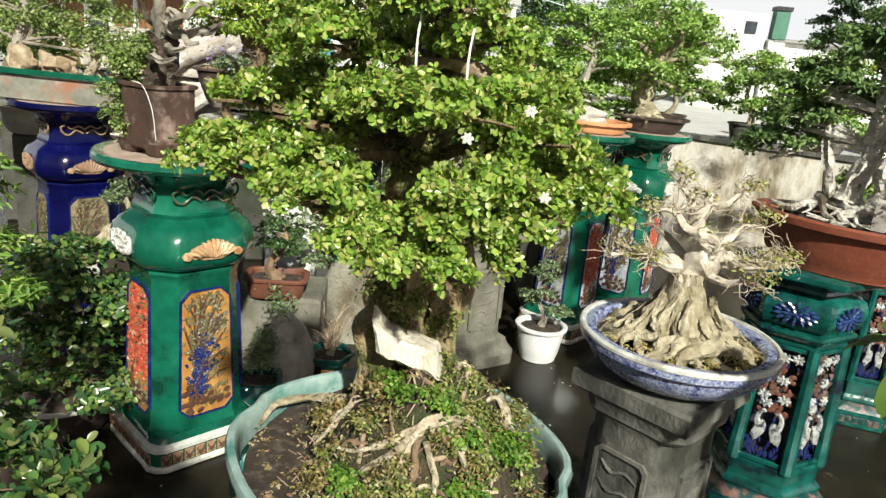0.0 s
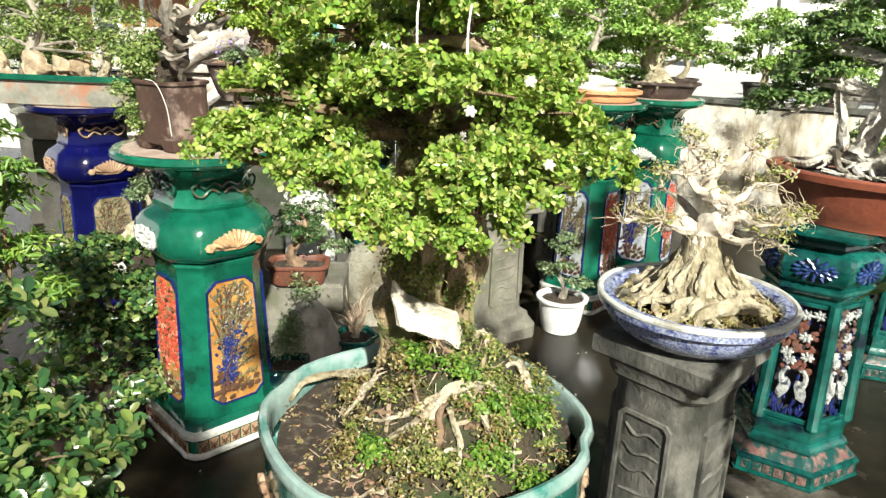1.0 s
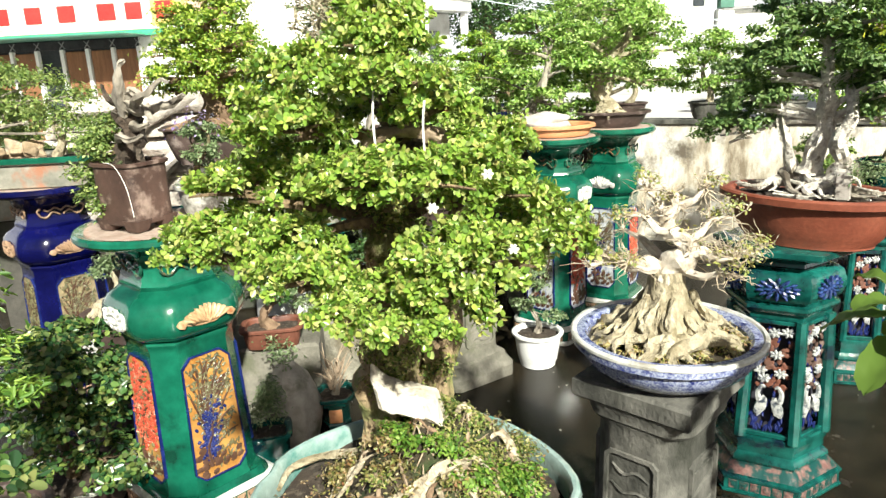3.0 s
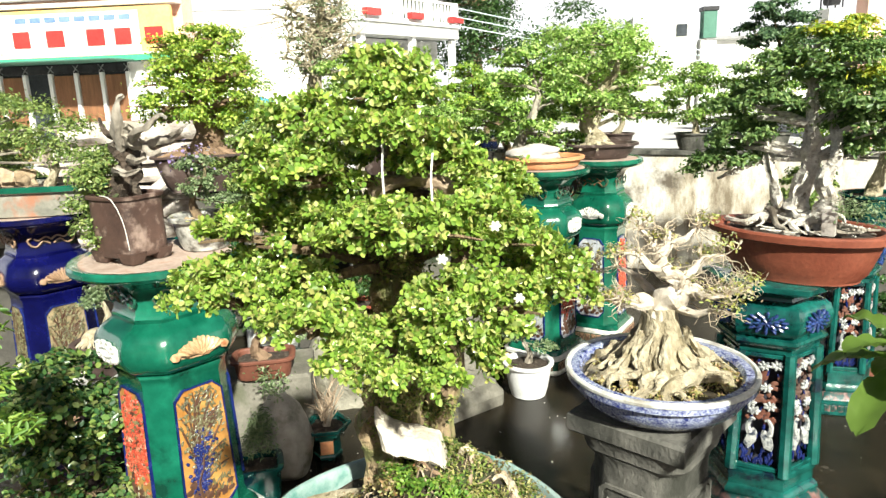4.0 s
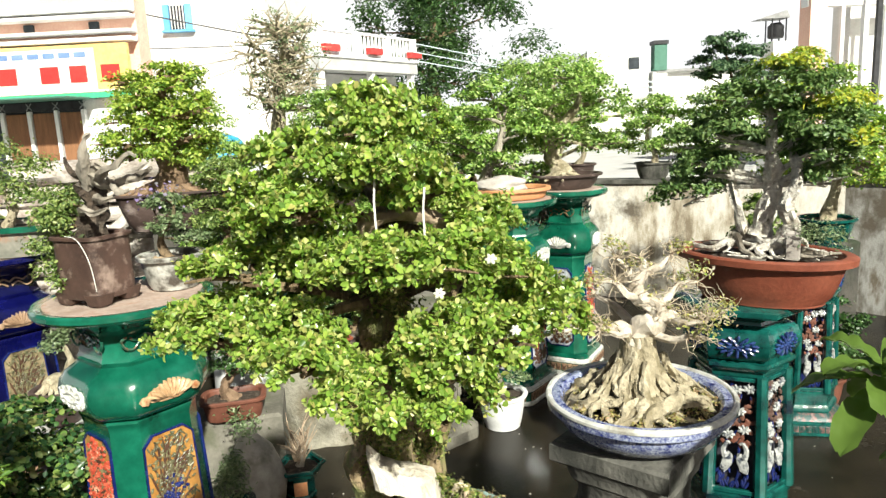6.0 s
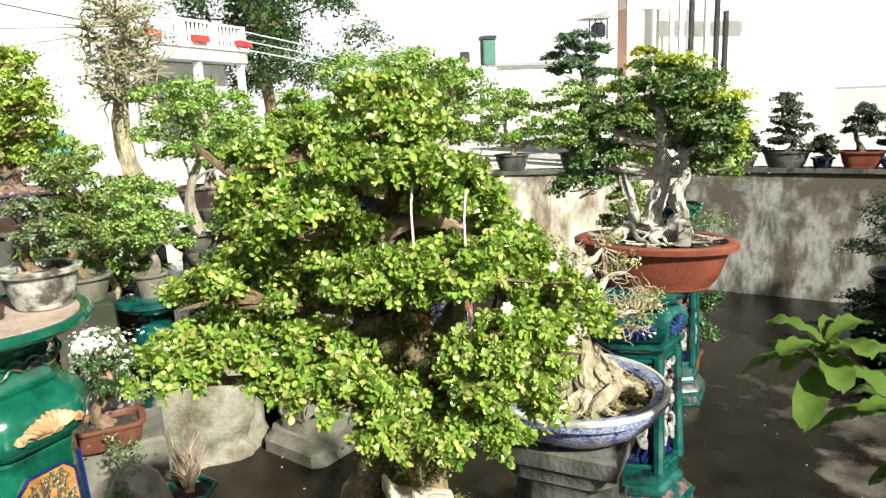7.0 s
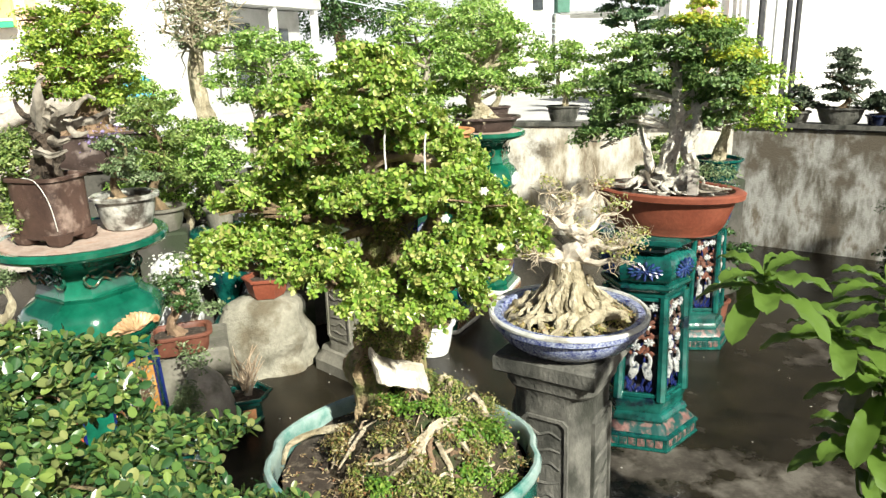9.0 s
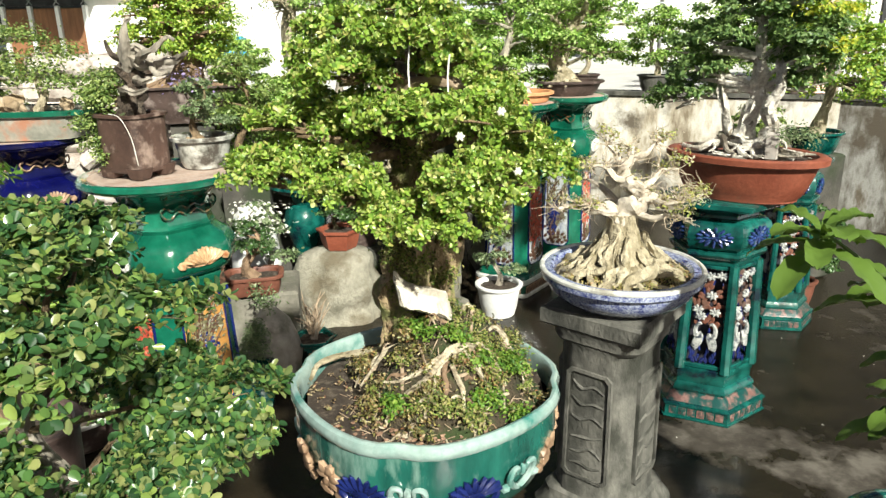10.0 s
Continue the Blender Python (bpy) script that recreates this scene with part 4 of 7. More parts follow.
stone_pedestal(pose(0.555, 1.705, 0, 0, 0, -38.7), STONE, 0.665, "grey carved cement stand with sunk panels, weathered")
stone_pedestal(pose(-0.02, 3.125, 0, 0, 0, -49), STONE_PALE, 0.62, "pale carved cement stand with spread foot", 0.178)


# ---- plant helpers ----
def pot(parent, kind, a, b, h, material, rim=0.012, foot=0.72, soil=SOIL, name="pot", lip=None, belly=0.0, z=0.0, turn=0.0, label=""):
    """A hollow pot with thick rim, foot ring and soil; the rim is at z + h."""
    ratio = b / a
    prof = [(foot * 0.96, 0.0), (foot, 0.004), (foot * 1.0, h * 0.06)]
    for t in (0.2, 0.4, 0.6, 0.8, 0.9):
        prof.append((foot + (0.97 - foot) * (t ** (0.75 if not belly else 0.55)) + belly * math.sin(t * math.pi), h * t))
    prof += [(0.975, h - rim * 1.6), (1.0 + rim / a * 0.6, h - rim * 1.3), (1.0 + rim / a * 0.7, h - rim * 0.3), (1.0 + rim / a * 0.2, h), (1.0 - rim / a * 1.2, h - 0.001), (1.0 - rim / a * 1.7, h - rim * 0.6), (0.93 - rim / a, h - 0.035)]
    g = Geo().loft([[(p[0], p[1], p[2] + z) for p in shape(kind, a * s, a * s * ratio, zz, 0.3 * a, turn)] for s, zz in prof], True, False)
    ob = part(name, g, material, parent, label)
    s = 0.965 - rim / a
    zs = z + h - 0.022
    sg = Geo()
    rings = []
    for q in (s, s * 0.75, s * 0.5, s * 0.25, s * 0.04):
        rings.append([(x, y, zs + 0.014 * (1 - q / s) + 0.006 * noise.noise(Vector((x * 40, y * 40, 1)))) for x, y, _ in shape(kind, a * q, b * q, 0, 0.3 * a * q, turn)])
    sg.loft(rings, False, True)
    part("soil", sg, soil, parent, "dry earth in the pot")
    return ob


def twigs(rng, starts, n, step, r, lift=0.25, joints=4):
    """Thin crooked twigs that wander from given places."""
    g = Geo()
    for k in range(n):
        p = Vector(rng.choice(starts))
        d = Vector((rng.uniform(-1, 1), rng.uniform(-1, 1), rng.uniform(-0.4, 0.8))).normalized()
        pts = [p]
        for j in range(joints):
            d = (d + Vector((rng.uniform(-0.8, 0.8), rng.uniform(-0.8, 0.8), rng.uniform(-0.6, 0.6) + lift * 0.5))).normalized()
            pts.append(pts[-1] + d * step * rng.uniform(0.5, 1.1))
        g.tube(pts, [r * (1 - 0.75 * j / joints) for j in range(joints + 1)], 4, steps=1)
    return g


def limb_set(parent, trunk, pads, material, r=0.008, seed=0):
    """Branches from the trunk's line out to each leaf pad."""
    rng = random.Random(seed)
    for p in pads:
        c = Vector(p[:3])
        cands = [Vector(q) for q in trunk]
        best = min(cands, key=lambda q: (q - c).length + max(0, q.z - c.z + 0.02) * 2)
        mid = best.lerp(c, 0.5) + Vector((rng.uniform(-1, 1), rng.uniform(-1, 1), rng.uniform(-0.2, 0.8))) * (best - c).length * 0.12
        g = Geo().tube([best, mid, c - Vector((0, 0, p[5] * 0.3))], [r, r * 0.7, r * 0.35], 6, 0.3, 4, rng.random() * 9)
        for k in range(4):
            t = Vector((rng.uniform(-1, 1) * p[3], rng.uniform(-1, 1) * p[4], rng.uniform(-0.2, 0.5) * p[5])) * 0.8
            g.tube([mid.lerp(c, 0.6), c + t * 0.5, c + t], [r * 0.4, r * 0.25, r * 0.12], 5, steps=3)
        part("limb", g, material, parent)


def auto_pads(rng, w, d, z0, z1, n, flat=0.5, cone=0.6):
    """Leaf pads filling a crown that narrows towards its top."""
    pads = []
    for i in range(n):
        t = (i + 0.5) / n
        z = z0 + (z1 - z0) * t
        k = 1 - cone * t
        a = i * 2.4 + rng.uniform(-0.4, 0.4)
        rr = rng.uniform(0.35, 0.75) * k if i < n - 1 else 0
        s = rng.uniform(0.34, 0.5) * (0.55 + 0.45 * k)
        pads.append((math.cos(a) * rr * w / 2, math.sin(a) * rr * d / 2, z, s * w / 2 + 0.01, s * d / 2 + 0.01, max(0.02, s * (w + d) / 4 * flat)))
    return pads


def bonsai(m, label, pot_kind, pa, pb, ph, pot_mat, w, z0, z1, leaf, count, size, seed, bark=BARK, trunk_r=0.02, n=9, sway=0.05, flat=0.46,
           cone=0.6, roots=4, group="potted bonsai trees", name="bonsai_tree", rim=0.01, foot=0.72, d=None, stones=0, belly=0.0, aspect=0.62, up=0.55):
    """A potted miniature tree: pot, soil, rooted trunk, limbs and a crown of leaf pads. z0 and z1 bound the crown above the pot's foot."""
    rng = random.Random(seed)
    e = thing(name, m, label, "bonsai", group)
    pot(e, pot_kind, pa, pb, ph, pot_mat, rim, foot, belly=belly)
    d = d or w
    base = ph - 0.02
    top = z0 + (z1 - z0) * 0.8
    pts = [Vector((rng.uniform(-0.1, 0.1) * pa, rng.uniform(-0.1, 0.1) * pb, base - 0.01))]
    ks = 5
    for i in range(1, ks + 1):
        t = i / ks
        pts.append(Vector((sway * math.sin(t * 5 + seed), sway * math.cos(t * 4 + seed * 2) * 0.6, base + (top - base) * t)))
    g = Geo().tube(pts, [trunk_r * (1.5 if i == 0 else 1 - 0.75 * i / ks) for i in range(ks + 1)], 12, 0.55, 5, seed)
    part("trunk", g, bark, e)
    for k in range(roots):
        a = k * 6.28 / roots + rng.uniform(-0.3, 0.3)
        L = trunk_r * rng.uniform(2.2, 3.6)
        q = Vector((math.cos(a), math.sin(a), 0))
        part("root", Geo().tube([pts[0] + Vector((0, 0, trunk_r * 0.9)), pts[0] + q * trunk_r * 1.2 + Vector((0, 0, trunk_r * 0.5)), pts[0] + q * L + Vector((0, 0, 0.004))], [trunk_r * 0.55, trunk_r * 0.4, trunk_r * 0.12], 6, 0.3, 4, k), bark, e)
    pads = auto_pads(rng, w, d, z0, z1, n, flat, cone)
    limb_set(e, pts[2:], pads, bark, trunk_r * 0.32, seed)
    crown("crown", pads, int(count * 1.7), size * 0.92, leaf, e, seed, aspect=aspect, up=up, clump=15, spread=0.20, wild=0.5)
    for k in range(stones):
        a = rng.uniform(0, 6.28)
        s = rng.uniform(0.012, 0.03)
        part("stone", Geo().blob((math.cos(a) * pa * 0.6, math.sin(a) * pb * 0.6, base + s * 0.4), (s * 1.4, s, s * 0.8), 0.5, fine=True), ROCK, e)
    return e


# ---- the large bonsai in the scalloped pot ----
stone_pedestal(pose(0.077, 1.035, 0, 0, 0, 0), STONE, 0.571, "grey carved cement stand under the large pot", 0.15)
BO = Vector((0.077, 1.035, 0.571))


def here(pts):
    """World places in the large pot's own frame."""
    return [Vector(p) - BO for p in pts]


big = thing("bonsai_tree", pose(*BO), "leafy old bonsai with pale cut stump in scalloped celadon pot", "bonsai", "potted bonsai trees")
PR = 0.230
prof = [(0.62, 0.0), (0.66, 0.004), (0.66, 0.02), (0.72, 0.03), (0.86, 0.07), (0.95, 0.12), (0.988, 0.165), (0.982, 0.195), (0.978, 0.212)]
body = Geo().loft([shape("lobed", PR * s, PR * s * 1.0, z) for s, z in prof], True, False)
big_pot = part("pot", body, POT_GLAZE, big, "green glazed pot wall with coloured relief")
rim_rows = [(0.975, 0.207), (0.998, 0.209), (1.014, 0.215), (1.016, 0.223), (1.004, 0.230), (0.984, 0.2325), (0.962, 0.2315), (0.949, 0.227), (0.941, 0.216), (0.934, 0.190)]
part("rim", Geo().loft([shape("lobed", PR * s, PR * s, z) for s, z in rim_rows], False, False), CELADON, big_pot, "pale celadon scalloped rim")
MOTIFS = {"lotus": (BLUE_LINE, "cobalt lotus relief"), "scroll": (CELADON, "pale scroll relief"), "flower": (TAN, "tan flower relief")}
for deg, kind_ in ((-64, "flower"), (-44, "flower"), (-27, "lotus"), (-8, "scroll"), (18, "lotus"), (41, "scroll"), (62, "flower"), (84, "flower"), (106, "lotus"), (128, "scroll"), (154, "lotus"), (178, "scroll"), (200, "flower"), (222, "flower"), (244, "lotus"), (268, "scroll")):
    mid = face_frame(radians(deg - 86.6), PR * 0.972, 0.138, -0.22)
    g = Geo()
    if kind_ == "lotus":
        for q in range(9):
            t = (q - 4) * 0.36
            g.blob((0, 0, 0), (0.007, 0.022, 0.006), m=mid @ Matrix.Translation((math.sin(t) * 0.028, math.cos(t) * 0.018 - 0.006, 0)) @ Matrix.Rotation(-t, 4, "Z"))
        g.blob((0, 0, 0), (0.024, 0.014, 0.008), m=mid @ Matrix.Translation((0, -0.008, 0)))
        for s_ in (-1, 1):
            g.tube([mid @ Vector((s_ * u, v, 0.0)) for u, v in ((0.010, -0.022), (0.030, -0.026), (0.040, -0.012), (0.036, 0.0))], [0.006, 0.0055, 0.005, 0.002], 6, steps=3)
    elif kind_ == "scroll":
        for s_ in (-1, 1):
            g.tube([mid @ Vector((s_ * u, v, 0.0)) for u, v in ((0.002, -0.026), (0.016, -0.016), (0.027, 0.002), (0.023, 0.019), (0.011, 0.018), (0.010, 0.006))], [0.005, 0.006, 0.0055, 0.005, 0.004, 0.003], 7, steps=3)
            g.blob((0, 0, 0), (0.010, 0.007, 0.008), m=mid @ Matrix.Translation((s_ * 0.034, -0.012, 0)))
        g.blob((0, 0, 0), (0.007, 0.013, 0.007), m=mid @ Matrix.Translation((0, 0.010, 0)))
    else:
        for q in range(6):
            t = q * math.pi / 3
            g.blob((0, 0, 0), (0.014, 0.0095, 0.008), m=mid @ Matrix.Translation((math.cos(t) * 0.015, 0.004 + math.sin(t) * 0.017, 0)) @ Matrix.Rotation(t, 4, "Z"))
        for s_ in (-1, 1):
            g.blob((0, 0, 0), (0.018, 0.009, 0.007), m=mid @ Matrix.Translation((s_ * 0.016, -0.030, 0)) @ Matrix.Rotation(s_ * 0.5, 4, "Z"))
    part("relief", g, MOTIFS[kind_][0], big_pot, MOTIFS[kind_][1])
soil = Geo()
rings = []
for q in (0.90, 0.7, 0.55, 0.42, 0.3, 0.18, 0.06):
    rings.append([(x, y, 0.203 + 0.010 * noise.noise(Vector((x * 22, y * 22, 3)))) for x, y, _ in shape("round", PR * q, PR * q)])
part("soil", soil.loft(rings, False, True), SOIL, big, "dry brown earth in the pot")

# mossy mound, roots and litter; local origin is the pot's foot
MC = Vector((0.036, -0.03, 0.200))
MX, MY, MH = 0.162, 0.158, 0.145
rng = random.Random(14)


def on_mound(x, y, lift=0.0):
    """The mound's surface over a point given from its centre."""
    d = math.hypot(x / MX, (y - 0.02) / MY)
    z = MH * max(0.0, 1 - d ** 1.7) * (1 + 0.35 * noise.noise(Vector((x * 26, y * 26, 2)))) + 0.012 * noise.noise(Vector((x * 70, y * 70, 5)))
    return MC + Vector((x, y, max(z, 0.0) + lift))


mound, n_ring = Geo(), 16
rings = []
for i in range(n_ring):
    q = 1.02 * (1 - i / n_ring) + 0.004
    rings.append([on_mound(x * MX * q, y * MY * q + 0.02) for x, y, _ in shape("round", 1, 1)])
part("root_mound", mound.loft(rings, False, True), MOSS, big, "mossy mound of matted roots", 70)
for k in range(12):
    a = rng.uniform(0, 6.28)
    x, y, p = rng.uniform(-0.09, 0.10), rng.uniform(-0.10, 0.05), []
    for j in range(6):
        p.append(on_mound(x, y, 0.002 + 0.010 * math.sin(j * 1.3 + k)))
        a += rng.uniform(-0.8, 0.8)
        x, y = x + math.cos(a) * 0.013, y + math.sin(a) * 0.013
    r0 = rng.choice((0.0014, 0.0018, 0.0024, 0.003))
    part("root", Geo().tube(p, [r0, r0 * 1.1, r0 * 0.9, r0 * 0.75, r0 * 0.55, r0 * 0.25], 7, 0.5, 4, k), TWIG, big)
for k, (way, r0) in enumerate((
        (((0.030, -0.048), (0.008, -0.058), (-0.010, -0.072), (-0.016, -0.092), (-0.024, -0.106), (-0.030, -0.120)), 0.0078),
        (((-0.004, -0.068), (-0.040, -0.075), (-0.074, -0.070), (-0.108, -0.058)), 0.0056),
        (((-0.006, -0.072), (-0.030, -0.080), (-0.051, -0.088), (-0.068, -0.090)), 0.0066),
        (((0.012, -0.080), (0.030, -0.098), (0.014, -0.108), (0.000, -0.114)), 0.0048),
        (((0.030, -0.098), (0.032, -0.112), (0.030, -0.122)), 0.0034),
        (((0.026, -0.052), (0.041, -0.060), (0.063, -0.076), (0.079, -0.079), (0.104, -0.069)), 0.0052),
        (((-0.022, -0.102), (-0.036, -0.108), (-0.044, -0.106)), 0.0030),
        (((0.086, 0.040), (0.104, 0.030), (0.116, 0.006), (0.124, -0.020)), 0.0060),
        (((0.118, -0.020), (0.130, -0.026), (0.130, -0.044)), 0.0044),
        (((-0.084, -0.094), (-0.095, -0.105), (-0.102, -0.116)), 0.0042),
        (((-0.100, -0.005), (-0.124, 0.000), (-0.145, -0.014)), 0.0050),
        (((-0.128, 0.020), (-0.148, 0.028), (-0.160, 0.016)), 0.0040),
        (((0.052, -0.030), (0.074, -0.040), (0.092, -0.060), (0.096, -0.090)), 0.0040))):
    n_ = len(way)
    p = [on_mound(x, y, 0.017 - 0.012 * q / n_ + 0.004 * math.sin(q * 2.1 + k)) for q, (x, y) in enumerate(way)]
    part("root", Geo().tube(p, [r0 * (0.75 if q == 0 else 1 - 0.72 * q / (n_ - 1)) for q in range(n_)], 9, 0.9, 5, k), ROOT_WOOD, big, "pale gnarled surface root")
part("root_knot", Geo().tube([on_mound(0.050, -0.036, 0.008), on_mound(0.034, -0.046, 0.014), on_mound(0.012, -0.060, 0.008)], [0.004, 0.010, 0.006], 10, 0.9, 5, 3), ROOT_WOOD, big, "thick knotted root")
for k in range(46):
    a, q0 = rng.uniform(0, 6.28), math.sqrt(rng.random()) * 0.13
    x, y, p = math.cos(a) * q0, math.sin(a) * q0 - 0.02, []
    a = rng.uniform(0, 6.28)
    for j in range(5):
        p.append(on_mound(x, y, 0.006 + 0.007 * math.sin(j * 1.9 + k)))
        a += rng.uniform(-1.1, 1.1)
        x, y = x + math.cos(a) * 0.013, y + math.sin(a) * 0.010
    r0 = rng.uniform(0.0014, 0.0042)
    part("root", Geo().tube(p, [r0, r0 * 1.1, r0 * 0.85, r0 * 0.6, r0 * 0.25], 7, 0.8, 4, k + 50), (ROOT_WOOD, TWIG, BARK_RED)[k % 3], big)
litter, lr = Geo(), random.Random(9)
for k in range(650):
    a, q = lr.uniform(0, 6.28), math.sqrt(lr.random())
    x, y = math.cos(a) * q * 0.175, math.sin(a) * q * 0.165
    c = on_mound(x, y, 0.002)
    t, L = lr.uniform(0, 6.28), lr.uniform(0.004, 0.017)
    litter.tube([c, c + Vector((math.cos(t), math.sin(t), lr.uniform(-0.2, 0.7))) * L], [0.0009, 0.0005], 4, steps=1)
tagged(part("twig_litter", litter, TWIG, big, "dry twigs and root hairs"), kind="stuff")
pads_m, pads_d = [], []
for k in range(110):
    a, q = lr.uniform(0, 6.28), math.sqrt(lr.random()) * 0.95
    c = on_mound(math.cos(a) * q * MX, math.sin(a) * q * MY + 0.01, 0.004)
    r = lr.uniform(0.012, 0.032)
    (pads_m if (c.x > 0.02 or k % 2 == 0) and k % 4 else pads_d).append((*c, r, r, r * 0.55))
tagged(crown("moss", pads_m, 15000, 0.0062, MOSSY, big, 5, 0.45, clump=9, up=0.8, label="low green moss and seedlings"), kind="stuff")
tagged(crown("seedling_growth", [(*on_mound(0.000, -0.034, 0.008), 0.040, 0.026, 0.014), (*on_mound(0.062, -0.090, 0.010), 0.030, 0.028, 0.018), (*on_mound(0.105, -0.012, 0.010), 0.034, 0.034, 0.020), (*on_mound(0.09, -0.05, 0.01), 0.03, 0.03, 0.018), (*on_mound(-0.073, -0.094, 0.01), 0.026, 0.024, 0.018), (*on_mound(0.11, -0.09, 0.008), 0.03, 0.026, 0.018), (*on_mound(-0.05, 0.0, 0.008), 0.03, 0.026, 0.014), (*on_mound(0.05, -0.055, 0.008), 0.026, 0.022, 0.014)], 3600, 0.0072, SEEDLING, big, 15, 0.55, clump=12, up=0.8, label="bright green seedlings"), kind="stuff")
tagged(crown("leaf_litter", pads_d, 6500, 0.0062, MOUND_LITTER, big, 6, 0.5, clump=9, up=0.3, label="dry brown leaves on the mound"), kind="stuff")
flakes = []
for k in range(70):
    a, q = lr.uniform(1.9, 4.6), lr.uniform(0.10, 0.205)
    flakes.append((math.cos(a) * q, math.sin(a) * q, 0.208, 0.006, 0.006, 0.002))
tagged(crown("earth_litter", flakes, 620, 0.0055, LEAVES_LITTER, big, 18, 0.6, clump=9, up=1.2, label="dry leaf flakes on bare earth"), kind="stuff")
peb = Geo()
for k in range(150):
    a, q = lr.uniform(-2.4, -0.4), lr.uniform(0.14, 0.20)
    s = lr.uniform(0.0014, 0.0034)
    peb.blob((0.01 + math.cos(a) * q, 0.0 + math.sin(a) * q, 0.209), (s * 1.3, s, s * 0.7), 0.4)
tagged(part("gravel", peb, PEBBLE, big, "reddish pebbles on the earth"), kind="stuff")

# trunk: a short mossy bole behind a pale sawn stub, two leaders above
TR = here([(0.035, 1.09, 0.80), (0.042, 1.09, 0.92), (0.052, 1.09, 1.0), (0.055, 1.08, 1.09), (0.065, 1.075, 1.18), (0.08, 1.07, 1.28), (0.085, 1.065, 1.37), (0.085, 1.05, 1.42)])
part("trunk", Geo().tube(TR, [0.050, 0.042, 0.036, 0.032, 0.028, 0.022, 0.016, 0.008], 18, 1.0, 6, 3), TRUNK_BARK, big)
part("second_trunk", Geo().tube(here([(0.08, 1.12, 0.84), (0.105, 1.125, 0.95), (0.115, 1.12, 1.05), (0.13, 1.10, 1.14), (0.16, 1.08, 1.22)]), [0.03, 0.027, 0.024, 0.018, 0.010], 16, 0.8, 6, 8), TRUNK_BARK, big)
wedge = [(0.030, 0.990), (0.047, 0.974), (0.068, 0.968), (0.092, 0.962), (0.116, 0.955), (0.122, 0.938), (0.127, 0.912), (0.107, 0.921), (0.088, 0.926), (0.066, 0.934), (0.050, 0.936), (0.037, 0.942)]
rings = []
for y, k in ((0.996, 0.55), (1.002, 0.86), (1.012, 0.98), (1.026, 1.0), (1.040, 0.92), (1.048, 0.6)):
    ring = []
    for i in range(len(wedge)):
        for t in (0.0, 0.33, 0.67):
            (x0, z0), (x1, z1) = wedge[i], wedge[(i + 1) % len(wedge)]
            x, z = x0 + (x1 - x0) * t, z0 + (z1 - z0) * t
            x, z = 0.078 + (x - 0.078) * (0.5 + 0.5 * k), 0.945 + (z - 0.945) * k
            q = Vector((x * 70, y * 60, z * 90))
            ring.append(Vector((x + 0.0028 * noise.noise(q), y + 0.007 * noise.noise(q * 0.6), z + 0.0030 * noise.noise(q + Vector((7, 3, 1))))) - BO)
    rings.append(ring)
part("sawn_stub", Geo().loft(rings), BARE_WOOD, big, "bare pale sawn stump, bright in the sun", 24)
part("jin", Geo().tube(here([(0.044, 1.026, 0.955), (0.035, 1.026, 0.978), (0.030, 1.026, 0.996)]), [0.010, 0.007, 0.0015], 8, 0.6, 4, 2), BARE_WOOD, big, "pale torn splinter")
part("rim_root", Geo().tube(here([(-0.13, 1.05, 0.782), (-0.125, 1.085, 0.792), (-0.09, 1.115, 0.796), (-0.04, 1.125, 0.80), (0.02, 1.11, 0.82)]), [0.003, 0.0045, 0.005, 0.006, 0.008], 8, 0.8, 4, 15), BARK_PALE, big)
moss_t = [(*(p + Vector((0, -0.035, 0))), 0.04, 0.022, 0.045) for p in TR[1:5]] + [(*(p + Vector((0, -0.022, 0))), 0.028, 0.014, 0.04) for p in here([(0.09, 1.12, 0.88), (0.105, 1.125, 0.95), (0.112, 1.12, 1.03)])]
tagged(crown("trunk_moss", moss_t, 7000, 0.0066, MOSSY, big, 16, 0.5, clump=14, up=0.3, label="olive and tan moss flakes on the trunk"), kind="stuff")

